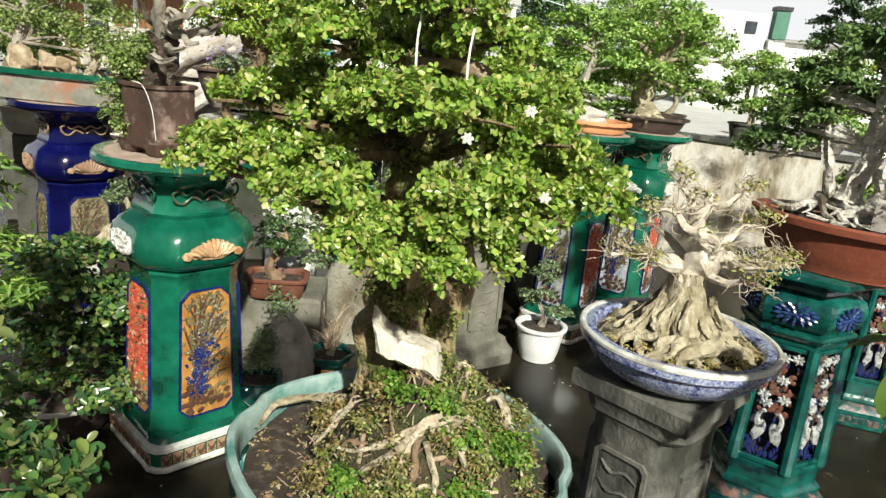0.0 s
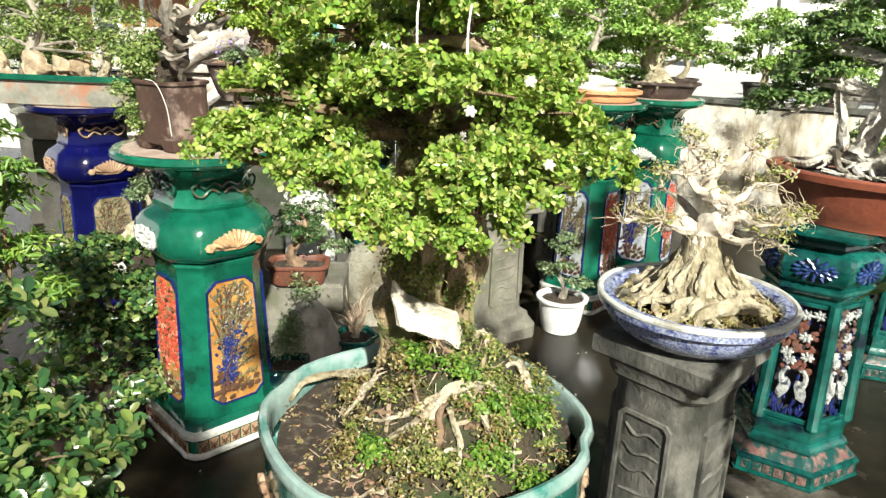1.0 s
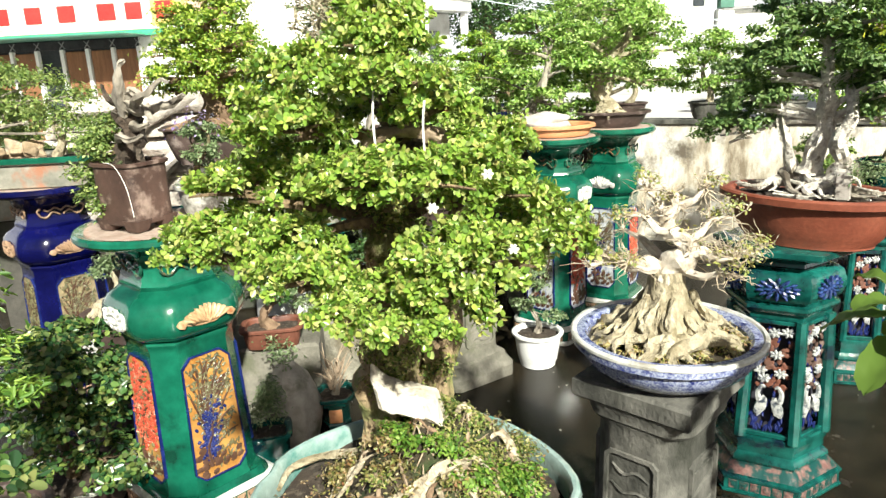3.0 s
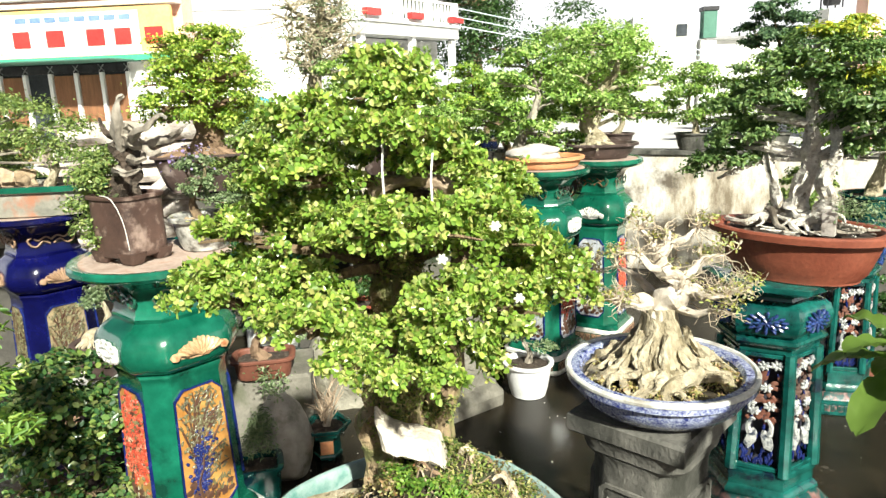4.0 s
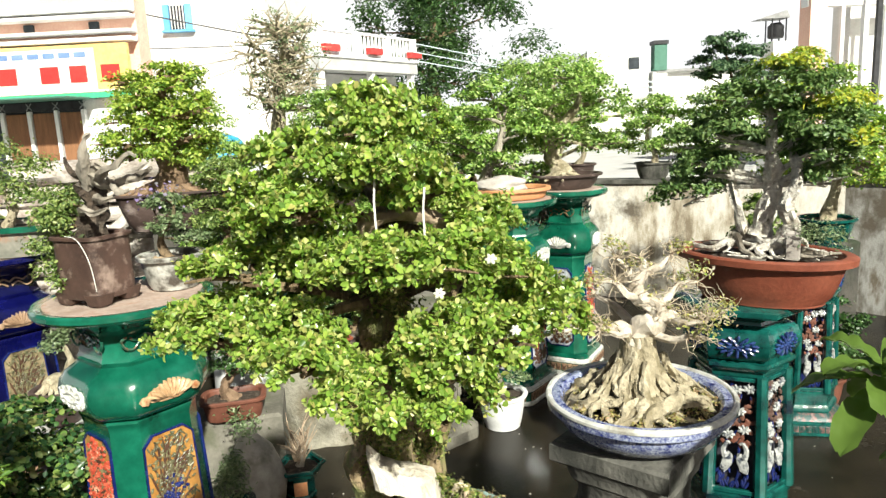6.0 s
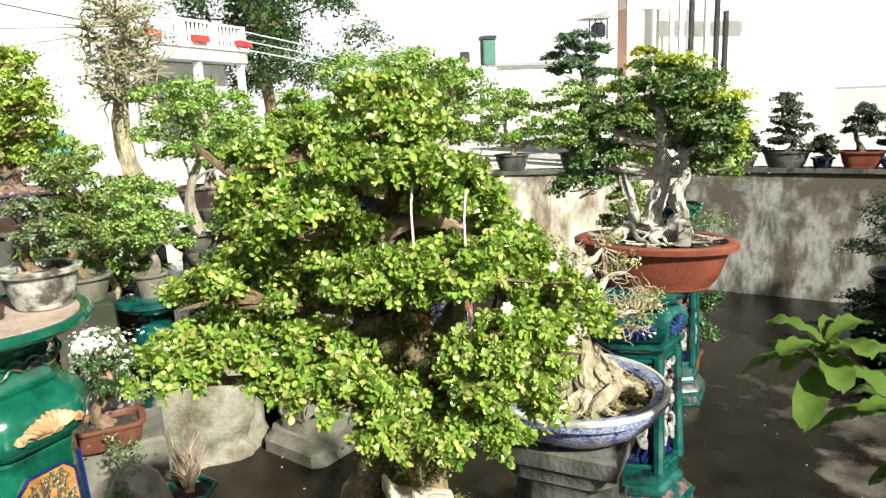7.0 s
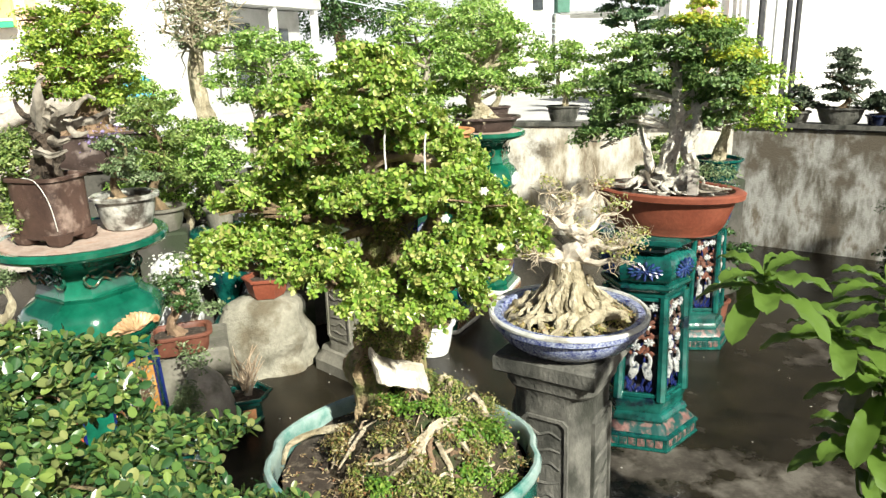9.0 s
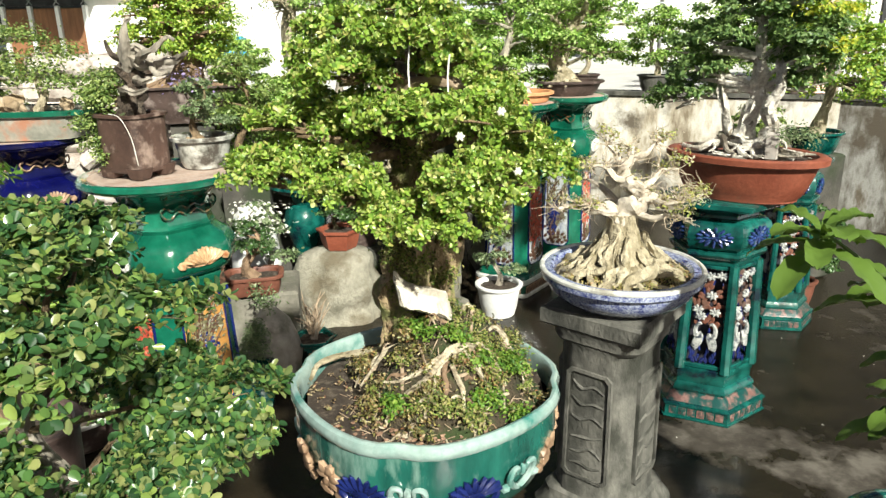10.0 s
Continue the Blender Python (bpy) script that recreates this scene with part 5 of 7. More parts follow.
PADS = [  # x, y, z in the place; half sizes
    (0.062, 1.06, 1.440, 0.060, 0.062, 0.028), (0.080, 1.02, 1.405, 0.058, 0.055, 0.028), (-0.055, 1.09, 1.385, 0.066, 0.07, 0.028), (0.085, 0.985, 1.362, 0.074, 0.065, 0.032), (0.018, 1.015, 1.372, 0.058, 0.055, 0.026),
    (-0.040, 1.005, 1.312, 0.066, 0.062, 0.034), (-0.080, 1.08, 1.335, 0.056, 0.07, 0.030), (0.100, 0.945, 1.258, 0.108, 0.07, 0.036), (0.195, 0.995, 1.228, 0.080, 0.072, 0.046),
    (0.035, 0.965, 1.250, 0.055, 0.055, 0.030), (-0.118, 1.035, 1.235, 0.070, 0.068, 0.040), (-0.150, 1.02, 1.178, 0.084, 0.072, 0.036), (-0.185, 1.00, 1.165, 0.052, 0.055, 0.032), (-0.070, 1.02, 1.165, 0.045, 0.055, 0.028),
    (-0.022, 0.915, 1.150, 0.048, 0.050, 0.036), (0.150, 0.895, 1.124, 0.058, 0.048, 0.046), (0.270, 1.04, 1.165, 0.056, 0.066, 0.046), (0.158, 0.930, 1.180, 0.062, 0.055, 0.036), (0.215, 0.97, 1.150, 0.055, 0.055, 0.040),
    (0.080, 0.890, 1.100, 0.044, 0.040, 0.024), (0.020, 0.905, 1.108, 0.040, 0.040, 0.022), (-0.012, 0.965, 1.165, 0.036, 0.040, 0.028), (0.108, 0.930, 1.160, 0.028, 0.036, 0.030), (0.045, 0.955, 1.122, 0.050, 0.040, 0.020), (-0.040, 0.970, 1.190, 0.042, 0.042, 0.024), (-0.005, 0.965, 1.140, 0.038, 0.038, 0.022), (-0.075, 0.975, 1.160, 0.042, 0.042, 0.024), (0.140, 0.865, 1.098, 0.026, 0.026, 0.024), (0.02, 1.22, 1.33, 0.08, 0.07, 0.04), (0.18, 1.20, 1.26, 0.08, 0.08, 0.05), (0.05, 1.24, 1.20, 0.09, 0.07, 0.045), (-0.10, 1.19, 1.22, 0.07, 0.07, 0.04), (0.24, 1.15, 1.17, 0.06, 0.07, 0.04),
    (0.125, 1.00, 1.330, 0.055, 0.05, 0.026), (-0.005, 1.03, 1.262, 0.050, 0.05, 0.024), (0.165, 1.0, 1.285, 0.050, 0.05, 0.024),
    (-0.085, 1.075, 1.262, 0.050, 0.055, 0.026), (-0.040, 1.105, 1.218, 0.052, 0.055, 0.026), (-0.075, 1.11, 1.190, 0.048, 0.05, 0.026)]
local = [(*(Vector(p[:3]) - BO), *p[3:]) for p in PADS]
limb_set(big, TR[2:], local, BARK, 0.011, 2)
crown("crown", local, 82000, 0.0088, LEAVES, big, 21, 0.66, clump=24, spread=0.145, up=0.45, sprig=6, wild=0.6, label="dense pads of small round bright green leaves")
frng_ = random.Random(6)
for p in ((0.142, 0.868, 1.242), (0.223, 0.905, 1.187), (0.198, 0.89, 1.272)):
    q = here([p])[0]
    bl = Geo()
    for k in range(6):
        t = k * math.pi / 3 + frng_.uniform(-0.2, 0.2)
        bl.blob((0, 0, 0), (0.0036, 0.0024, 0.0011), m=Matrix.Translation(q + Vector((math.cos(t) * 0.0034, -0.002, math.sin(t) * 0.0034))) @ Matrix.Rotation(-t, 4, "Y") @ Matrix.Rotation(1.2, 4, "X"))
    part("blossom", bl, FLOWER, big, "small white blossom among the leaves")
part("bare_limb", Geo().tube(here([(0.06, 1.06, 1.25), (0.05, 1.03, 1.292), (0.085, 1.02, 1.305), (0.12, 1.02, 1.302), (0.16, 1.03, 1.285), (0.19, 1.04, 1.26)]), [0.013, 0.011, 0.011, 0.010, 0.008, 0.005], 10, 1.0, 5, 6), TWIG, big, "bare brown limb between the leaf pads")
for p in ((0.069, 0.955, 1.349), (0.125, 0.955, 1.335)):
    q = here([p])[0]
    part("tie_string", Geo().tube([q + Vector((0.003, 0, 0.01)), q + Vector((0, 0, -0.02)), q + Vector((0.001, 0, -0.06))], [0.0014] * 3, 5), STRING, big, "white tie string")

# ---- blue and white bowl with the swollen bare tree ----
bowl = thing("bonsai_tree", pose(0.57, 1.71, 0.665), "swollen-rooted bare bonsai in blue and white bowl", "bonsai", "potted bonsai trees")
BLUE_WHITE = surface("blue_white_glaze", (0.025, 0.04, 0.20), (0.46, 0.50, 0.60), 190, 0.2, 0.1, 90, coat=0.5, stain=(0.015, 0.025, 0.15), stain_at=0.57, stain_scale=42)
pot(bowl, "round", 0.205, 0.205, 0.10, BLUE_WHITE, 0.016, 0.60, MOSS, belly=0.085, label="blue and white patterned glazed bowl")
part("rim_line", Geo().loft([shape("round", 0.214 * s, 0.214 * s, z) for s, z in ((1.006, 0.092), (1.016, 0.095), (1.016, 0.101), (1.0, 0.1045), (0.968, 0.1045), (0.945, 0.098))], False, False), WHITE_GLAZE, bowl, "white rim line")
rb = random.Random(17)
base_g = Geo()
rings = []
for i in range(18):
    t = i / 17
    r = 0.078 * (1 - t) ** 2.2 + 0.040 - 0.004 * t
    ring = []
    for j, (x, y, _) in enumerate(shape("round", r, r)):
        c_, s_ = math.cos(j * 0.1309), math.sin(j * 0.1309)
        k_ = 1 + 0.30 * noise.noise(Vector((c_ * 2.6, s_ * 2.6, t * 0.9))) * (1 - 0.4 * t) + 0.20 * noise.noise(Vector((c_ * 6, s_ * 6, t * 1.8)))
        ring.append((x * k_ - 0.006 * t, y * k_, 0.078 + 0.168 * t))
    rings.append(ring)
part("trunk", base_g.loft(rings), BARK_PALE, bowl, "swollen pale tan trunk base", 70)
for k in range(34):
    a = k * 6.283 / 34 + rb.uniform(-0.2, 0.2)
    lean_ = rb.uniform(-1.1, 1.1)
    top_z = rb.uniform(0.110, 0.185)
    p = []
    for q, (r, z) in enumerate(((0.050, top_z + 0.012), (0.078, 0.092 + (top_z - 0.088) * 0.62), (0.112, rb.uniform(0.108, 0.122)), (0.145, rb.uniform(0.090, 0.106)), (rb.uniform(0.160, 0.182), 0.078))):
        aa = a + lean_ * q * 0.24 + rb.uniform(-0.24, 0.24)
        p.append(Vector((math.cos(aa) * r, math.sin(aa) * r, z)))
    r0 = rb.uniform(0.007, 0.016)
    part("root", Geo().tube(p, [r0 * 0.6, r0, r0 * rb.uniform(0.7, 1.3), r0 * rb.uniform(0.5, 1.0), r0 * 0.3], 9, 1.1, 5, k), BARK_PALE, bowl)
tagged(crown("bowl_litter", [(math.cos(q) * 0.14, math.sin(q) * 0.14, 0.088, 0.03, 0.03, 0.012) for q in [i * 0.5 for i in range(13)]], 1500, 0.010, LEAVES_DRY, bowl, 44, 0.4, clump=10, up=0.5, label="dry yellow litter and moss in the bowl"), kind="stuff")
tops = [[(-0.006, 0, 0.225), (0.004, -0.01, 0.262), (0.034, -0.018, 0.285), (0.030, -0.022, 0.310), (-0.004, -0.018, 0.335), (-0.012, -0.012, 0.365), (0.006, -0.01, 0.392), (0.0, -0.01, 0.42)], [(0.03, -0.018, 0.282), (0.062, -0.03, 0.290), (0.09, -0.03, 0.276), (0.125, -0.02, 0.290), (0.16, -0.01, 0.282), (0.195, -0.005, 0.296)],
        [(-0.012, 0, 0.245), (-0.05, -0.015, 0.268), (-0.085, -0.02, 0.258), (-0.125, -0.02, 0.272), (-0.175, -0.012, 0.262)], [(0.0, -0.018, 0.335), (-0.035, -0.03, 0.345), (-0.06, -0.02, 0.372), (-0.10, -0.02, 0.378)], [(0.03, -0.02, 0.312), (0.065, 0.0, 0.328), (0.09, 0.015, 0.352), (0.135, 0.02, 0.358)], [(0.0, 0.02, 0.25), (-0.05, 0.06, 0.30), (-0.09, 0.08, 0.32)], [(0.062, -0.03, 0.29), (0.078, -0.065, 0.286), (0.115, -0.085, 0.295)], [(0.02, -0.015, 0.25), (0.06, -0.05, 0.244), (0.09, -0.07, 0.256), (0.13, -0.072, 0.25)], [(-0.03, -0.01, 0.255), (-0.065, -0.05, 0.262), (-0.105, -0.07, 0.282)], [(0.004, -0.01, 0.39), (0.04, -0.015, 0.405), (0.065, -0.01, 0.43)], [(-0.01, -0.01, 0.36), (-0.03, 0.0, 0.40), (-0.055, 0.0, 0.425)]]
ends = []
for i, p in enumerate(tops):
    n_ = len(p)
    r0 = 0.032 if i == 0 else 0.017 if i < 3 else 0.0115
    part("limb", Geo().tube(p, [r0 * (1 - 0.74 * j / (n_ - 1)) for j in range(n_)], 10, 0.5, 5, i), LIMB_PALE, bowl)
    ends += p[2:]
tw = twigs(rb, ends, 300, 0.017, 0.0017, 0.05, 5)
tips = [(p[0] + rb.uniform(-0.03, 0.03), p[1] + rb.uniform(-0.03, 0.03), p[2] + rb.uniform(0, 0.03)) for p in ends]
tagged(part("twig_mass", tw, PALE_TWIG, bowl, "tangle of thin pale bare twigs"), kind="stuff")
crown("sparse_leaves", [(*rb.choice(tips), 0.03, 0.03, 0.02) for _ in range(70)], 1700, 0.0095, LEAVES_SPARSE, bowl, 8, 0.5, clump=6, label="few yellow and olive leaves")

# ---- red oval pot with the exposed-root bonsai ----
red = thing("bonsai_tree", pose(1.105, 2.31, 0.81, 0, 0, -38), "dark green bonsai with exposed roots in red oval pot", "bonsai", "potted bonsai trees")
pot(red, "round", 0.252, 0.165, 0.155, TERRA, 0.018, 0.72, SOIL, label="reddish plastic oval pot")
rr_ = random.Random(23)
RT = [(-0.01, 0.0, 0.20), (0.0, 0.01, 0.27), (0.02, 0.01, 0.36), (0.015, 0.0, 0.46), (0.01, 0.0, 0.58), (0.0, 0.0, 0.63)]
part("trunk", Geo().tube(RT, [0.030, 0.027, 0.022, 0.017, 0.012, 0.006], 14, 0.9, 6, 4), BARK_FLAKY, red)
part("second_trunk", Geo().tube([(0.04, -0.02, 0.165), (0.085, -0.03, 0.24), (0.07, -0.035, 0.31), (0.095, -0.02, 0.38), (0.07, 0.0, 0.46)], [0.026, 0.022, 0.020, 0.016, 0.008], 12, 0.9, 6, 14), BARK_FLAKY, red)
part("third_trunk", Geo().tube([(-0.05, 0.01, 0.17), (-0.07, 0.0, 0.26), (-0.10, 0.02, 0.35), (-0.11, 0.0, 0.44)], [0.020, 0.017, 0.014, 0.008], 12, 0.9, 6, 24), BARK_FLAKY, red)
for k in range(34):
    a = k * 6.283 / 34 + rr_.uniform(-0.25, 0.25)
    s = Vector((rr_.uniform(-0.09, 0.09), rr_.uniform(-0.02, 0.02), rr_.uniform(0.165, 0.215)))
    p, q = [s], Vector((s.x, s.y, 0))
    reach = rr_.uniform(0.7, 1.0)
    for j in range(1, 5):
        t = j / 4 * reach
        aa = a + rr_.uniform(-0.35, 0.35)
        e_ = Vector((math.cos(aa) * 0.225, math.sin(aa) * 0.135, 0))
        q = Vector((s.x, s.y, 0)).lerp(e_, t)
        p.append(Vector((q.x, q.y, max(0.146, s.z + (0.150 - s.z) * min(1, t * 1.7) + rr_.uniform(-0.004, 0.016)))))
    r0 = rr_.uniform(0.0045, 0.011)
    part("root", Geo().tube(p, [r0 * 1.3, r0 * 1.1, r0, r0 * 0.7, r0 * 0.3], 7, 0.5, 4, k), BARK_FLAKY if k % 3 else BARK_GREY, red)
RP = [(-0.25, 0.0, 0.30, 0.11, 0.11, 0.06), (-0.2, 0.03, 0.40, 0.13, 0.12, 0.06), (-0.17, -0.02, 0.42, 0.09, 0.09, 0.045), (0.12, -0.02, 0.46, 0.10, 0.09, 0.05), (0.15, 0.0, 0.43, 0.11, 0.11, 0.05), (0.16, 0.04, 0.37, 0.09, 0.1, 0.05),
      (-0.14, 0.0, 0.51, 0.14, 0.13, 0.055), (0.02, 0.0, 0.56, 0.13, 0.12, 0.055), (0.16, 0.0, 0.53, 0.13, 0.12, 0.055), (-0.08, 0.0, 0.61, 0.13, 0.11, 0.05), (0.09, 0.0, 0.625, 0.12, 0.11, 0.05), (0.0, 0.02, 0.675, 0.11, 0.1, 0.045), (0.0, 0.1, 0.45, 0.16, 0.1, 0.08), (-0.22, 0.06, 0.34, 0.12, 0.1, 0.06), (-0.22, 0.0, 0.47, 0.10, 0.1, 0.05), (0.18, 0.0, 0.50, 0.10, 0.1, 0.05)]
limb_set(red, RT[2:], RP, BARK_FLAKY, 0.012, 5)
crown("crown", [(*p[:2], p[2] + 0.02, *p[3:]) for p in RP], 21000, 0.0160, LEAVES_RED_TREE, red, 31, 0.5, clump=16, spread=0.15, label="layered dark green leaf pads")
# yellower leaves on three pads at the crown's top and +x side
crown("new_growth", [(0.06, 0.0, 0.71, 0.09, 0.08, 0.03), (0.20, 0.0, 0.60, 0.08, 0.08, 0.03), (0.24, 0.0, 0.50, 0.05, 0.06, 0.03)], 1500, 0.015, LEAVES_YELLOW, red, 35, 0.5, clump=12, label="yellow-green leaves at the crown's top and one side")
crown("side_tuft", [(0.17, -0.06, 0.215, 0.06, 0.05, 0.045)], 600, 0.012, LEAVES_GREY, red, 32, 0.35, label="fine grey-green seedling tuft")
part("stone_slab", Geo().box((0.105, -0.08, 0.19), (0.035, 0.02, 0.09), None, 0.006), SLATE, red, "small upright grey stone")

# ---- on the green stand: dark pot with driftwood tree, and small painted bowl ----
ZT = 0.952
drift = thing("bonsai_tree", pose(-0.875, 2.085, ZT, 0, 0, -22), "driftwood bonsai in dark brown clay pot with cascading leaves", "bonsai", "potted bonsai trees")
pot(drift, "rect", 0.086, 0.078, 0.178, RUST_CLAY, 0.008, 0.97, SOIL, label="boxy dark brown clay pot, worn pale", z=0.018)
for sx in (-1, 1):
    for sy in (-1, 1):
        part("pot_foot", Geo().loft([[(sx * 0.056 + x, sy * 0.048 + y, z) for x, y, _ in shape("rect", r, r * 0.9)] for r, z in ((0.022, 0.0), (0.027, 0.006), (0.030, 0.018), (0.034, 0.034))]), RUST_CLAY, drift)
DT = [(0.0, 0.0, 0.17), (0.02, 0.0, 0.23), (0.035, 0.0, 0.28), (0.02, 0.0, 0.325), (0.05, 0.0, 0.36), (0.09, 0.0, 0.375)]
part("trunk", Geo().tube(DT, [0.040, 0.032, 0.030, 0.030, 0.022, 0.008], 14, 0.9, 6, 7), BARK_DARK, drift)
for k, (p, r0) in enumerate((([(0.02, -0.01, 0.33), (0.06, -0.02, 0.355), (0.10, -0.01, 0.335), (0.15, 0.0, 0.345), (0.20, 0.01, 0.352), (0.245, 0.01, 0.375)], 0.021), ([(0.04, -0.01, 0.35), (0.09, -0.03, 0.39), (0.12, -0.02, 0.375), (0.17, -0.02, 0.40)], 0.016), ([(0.03, 0.0, 0.30), (0.08, -0.02, 0.29), (0.12, -0.01, 0.30)], 0.016), ([(0.02, 0.0, 0.35), (-0.03, -0.01, 0.37), (-0.05, -0.01, 0.41)], 0.012), ([(0.03, -0.02, 0.33), (0.07, -0.05, 0.40), (0.085, -0.05, 0.455), (0.10, -0.04, 0.47)], 0.017), ([(0.08, -0.02, 0.345), (0.13, -0.05, 0.37), (0.19, -0.06, 0.385), (0.23, -0.05, 0.415), (0.26, -0.05, 0.41)], 0.013), ([(0.12, -0.01, 0.345), (0.16, -0.03, 0.315), (0.20, -0.03, 0.32)], 0.012), ([(0.02, -0.03, 0.26), (0.06, -0.06, 0.27), (0.11, -0.07, 0.262), (0.15, -0.06, 0.275)], 0.014))):
    n_ = len(p)
    part("dead_branch", Geo().tube(p, [r0 * (1 - 0.75 * q / (n_ - 1)) for q in range(n_)], 10, 1.0, 5, 17 + k), BARK_GREY if k != 3 else BARK_DARK, drift, "weathered dead branch")
DP = [(-0.09, -0.02, 0.235, 0.06, 0.06, 0.035), (-0.12, -0.03, 0.17, 0.055, 0.055, 0.035), (-0.10, -0.04, 0.10, 0.05, 0.05, 0.035), (-0.06, -0.05, 0.06, 0.04, 0.04, 0.03), (-0.07, 0.0, 0.29, 0.05, 0.05, 0.03), (-0.14, 0.0, 0.13, 0.045, 0.045, 0.03), (-0.13, 0.03, 0.24, 0.05, 0.05, 0.03)]
limb_set(drift, DT[1:4], DP, BARK, 0.008, 6)
crown("crown", [(*p[:3], p[3] * 1.2, p[4] * 1.2, p[5] * 1.2) for p in DP], 5600, 0.013, LEAVES_OLIVE, drift, 33, 0.5, clump=18, label="cascade of small grey-green leaves")
part("tie_wire", Geo().tube([(0.0, -0.083, 0.2), (0.045, -0.084, 0.19), (0.078, -0.082, 0.13), (0.088, -0.08, 0.05)], [0.0012] * 4, 5), STRING, drift, "white wire")
painted = surface("painted_bowl", (0.26, 0.26, 0.23), (0.58, 0.57, 0.52), 26, 0.3, 0.15, 60, stain=(0.07, 0.06, 0.05), stain_at=0.54, stain_scale=16, coat=0.3)
bonsai(pose(-0.712, 2.225, ZT), "small grey-leaved bonsai in white painted bowl", "round", 0.096, 0.096, 0.105, painted, 0.23, 0.13, 0.28, LEAVES_GREY, 1500, 0.012, 41, BARK, 0.014, 6, 0.03, stones=2)
tagged(crown("lilac_flowers", [(-0.75, 2.24, ZT + 0.27, 0.08, 0.06, 0.05)], 90, 0.012, LILAC, None, 61, 0.7), "tiny lilac blossoms", kind="stuff")
bpy.data.objects["lilac_flowers"].parent = bpy.data.objects["bonsai_tree.004"]
bpy.data.objects["lilac_flowers"].matrix_parent_inverse = pose(-0.712, 2.225, ZT).inverted()

# ---- near bush at the path's side ----
stone_pedestal(pose(-0.26, 0.485, 0, 0, 0, 20), STONE, 0.80, "grey cement stand under the leafy bush", 0.12)
bush = thing("bonsai_tree", pose(-0.26, 0.485, 0.80), "broad glossy-leaved bush in white-rimmed dark bowl", "bonsai", "potted bonsai trees")
pot(bush, "round", 0.125, 0.125, 0.10, BROWN_CLAY, 0.012, 0.6, SOIL)
part("rim_line", Geo().loft([shape("round", 0.127 * s, 0.127 * s, z) for s, z in ((1.02, 0.089), (1.05, 0.093), (1.05, 0.101), (1.0, 0.104), (0.95, 0.101))], False, False), WHITE_GLAZE, bush, "white rim")
BT = [(0.0, 0.0, 0.085), (0.02, 0.01, 0.15), (-0.02, 0.02, 0.22), (0.02, 0.02, 0.31)]
part("trunk", Geo().tube(BT, [0.018, 0.015, 0.011, 0.006], 12, 0.5, 5, 3), BARK_GREY, bush)
BP = [(x + 0.26, y - 0.485, z - 0.8, 0.064, 0.064, 0.029) for x, y, z in ((-0.146, 0.428, 1.16), (-0.2, 0.519, 1.202), (-0.142, 0.362, 1.165), (-0.225, 0.42, 1.194), (-0.291, 0.503, 1.198), (-0.183, 0.337, 1.177), (-0.324, 0.362, 1.173), (-0.142, 0.503, 1.14), (-0.233, 0.569, 1.177), (-0.308, 0.611, 1.189), (-0.374, 0.47, 1.165), (-0.374, 0.636, 1.181), (-0.407, 0.569, 1.173), (-0.274, 0.619, 1.04), (-0.324, 0.669, 1.082), (-0.374, 0.685, 1.106), (-0.142, 0.536, 1.052), (-0.183, 0.586, 1.023), (-0.117, 0.461, 1.028), (-0.142, 0.486, 0.986), (-0.1, 0.403, 1.023), (-0.167, 0.428, 0.965), (-0.25, 0.37, 0.957), (-0.274, 0.337, 1.007), (-0.324, 0.353, 1.048), (-0.216, 0.32, 0.982), (-0.225, 0.387, 1.028), (-0.175, 0.378, 1.007), (-0.274, 0.403, 1.04), (-0.088, 0.503, 1.052), (-0.1, 0.486, 1.019))]
limb_set(bush, BT[1:], BP, BARK, 0.004, 9)
crown("crown", BP, 27000, 0.0100, LEAVES_BUSH, bush, 51, 0.72, clump=17, spread=0.15, sprig=6, form=ROUND_LEAF, wild=0.55, label="glossy round mid-green leaves")

# ---- large-leaved plant on the right ----
lp = thing("leafy_plant", pose(1.12, 1.18, 0.0), "large-leaved potted plant with rosettes of oblong leaves", "plant")
pot(lp, "round", 0.15, 0.15, 0.34, TEAL, 0.014, 0.68, SOIL, label="dark teal glazed pot")
stemdef = [((-0.28, 0.06, 0.995), 13, 0.180), ((0.0, 0.06, 0.955), 11, 0.175), ((-0.13, 0.02, 0.885), 12, 0.175), ((-0.03, 0.0, 0.775), 13, 0.180), ((0.06, 0.03, 0.80), 11, 0.175), ((0.13, 0.10, 0.88), 10, 0.17), ((-0.08, -0.03, 0.66), 12, 0.170), ((0.10, -0.06, 0.62), 9, 0.16), ((0.0, 0.08, 0.55), 8, 0.15)]
lrng = random.Random(77)


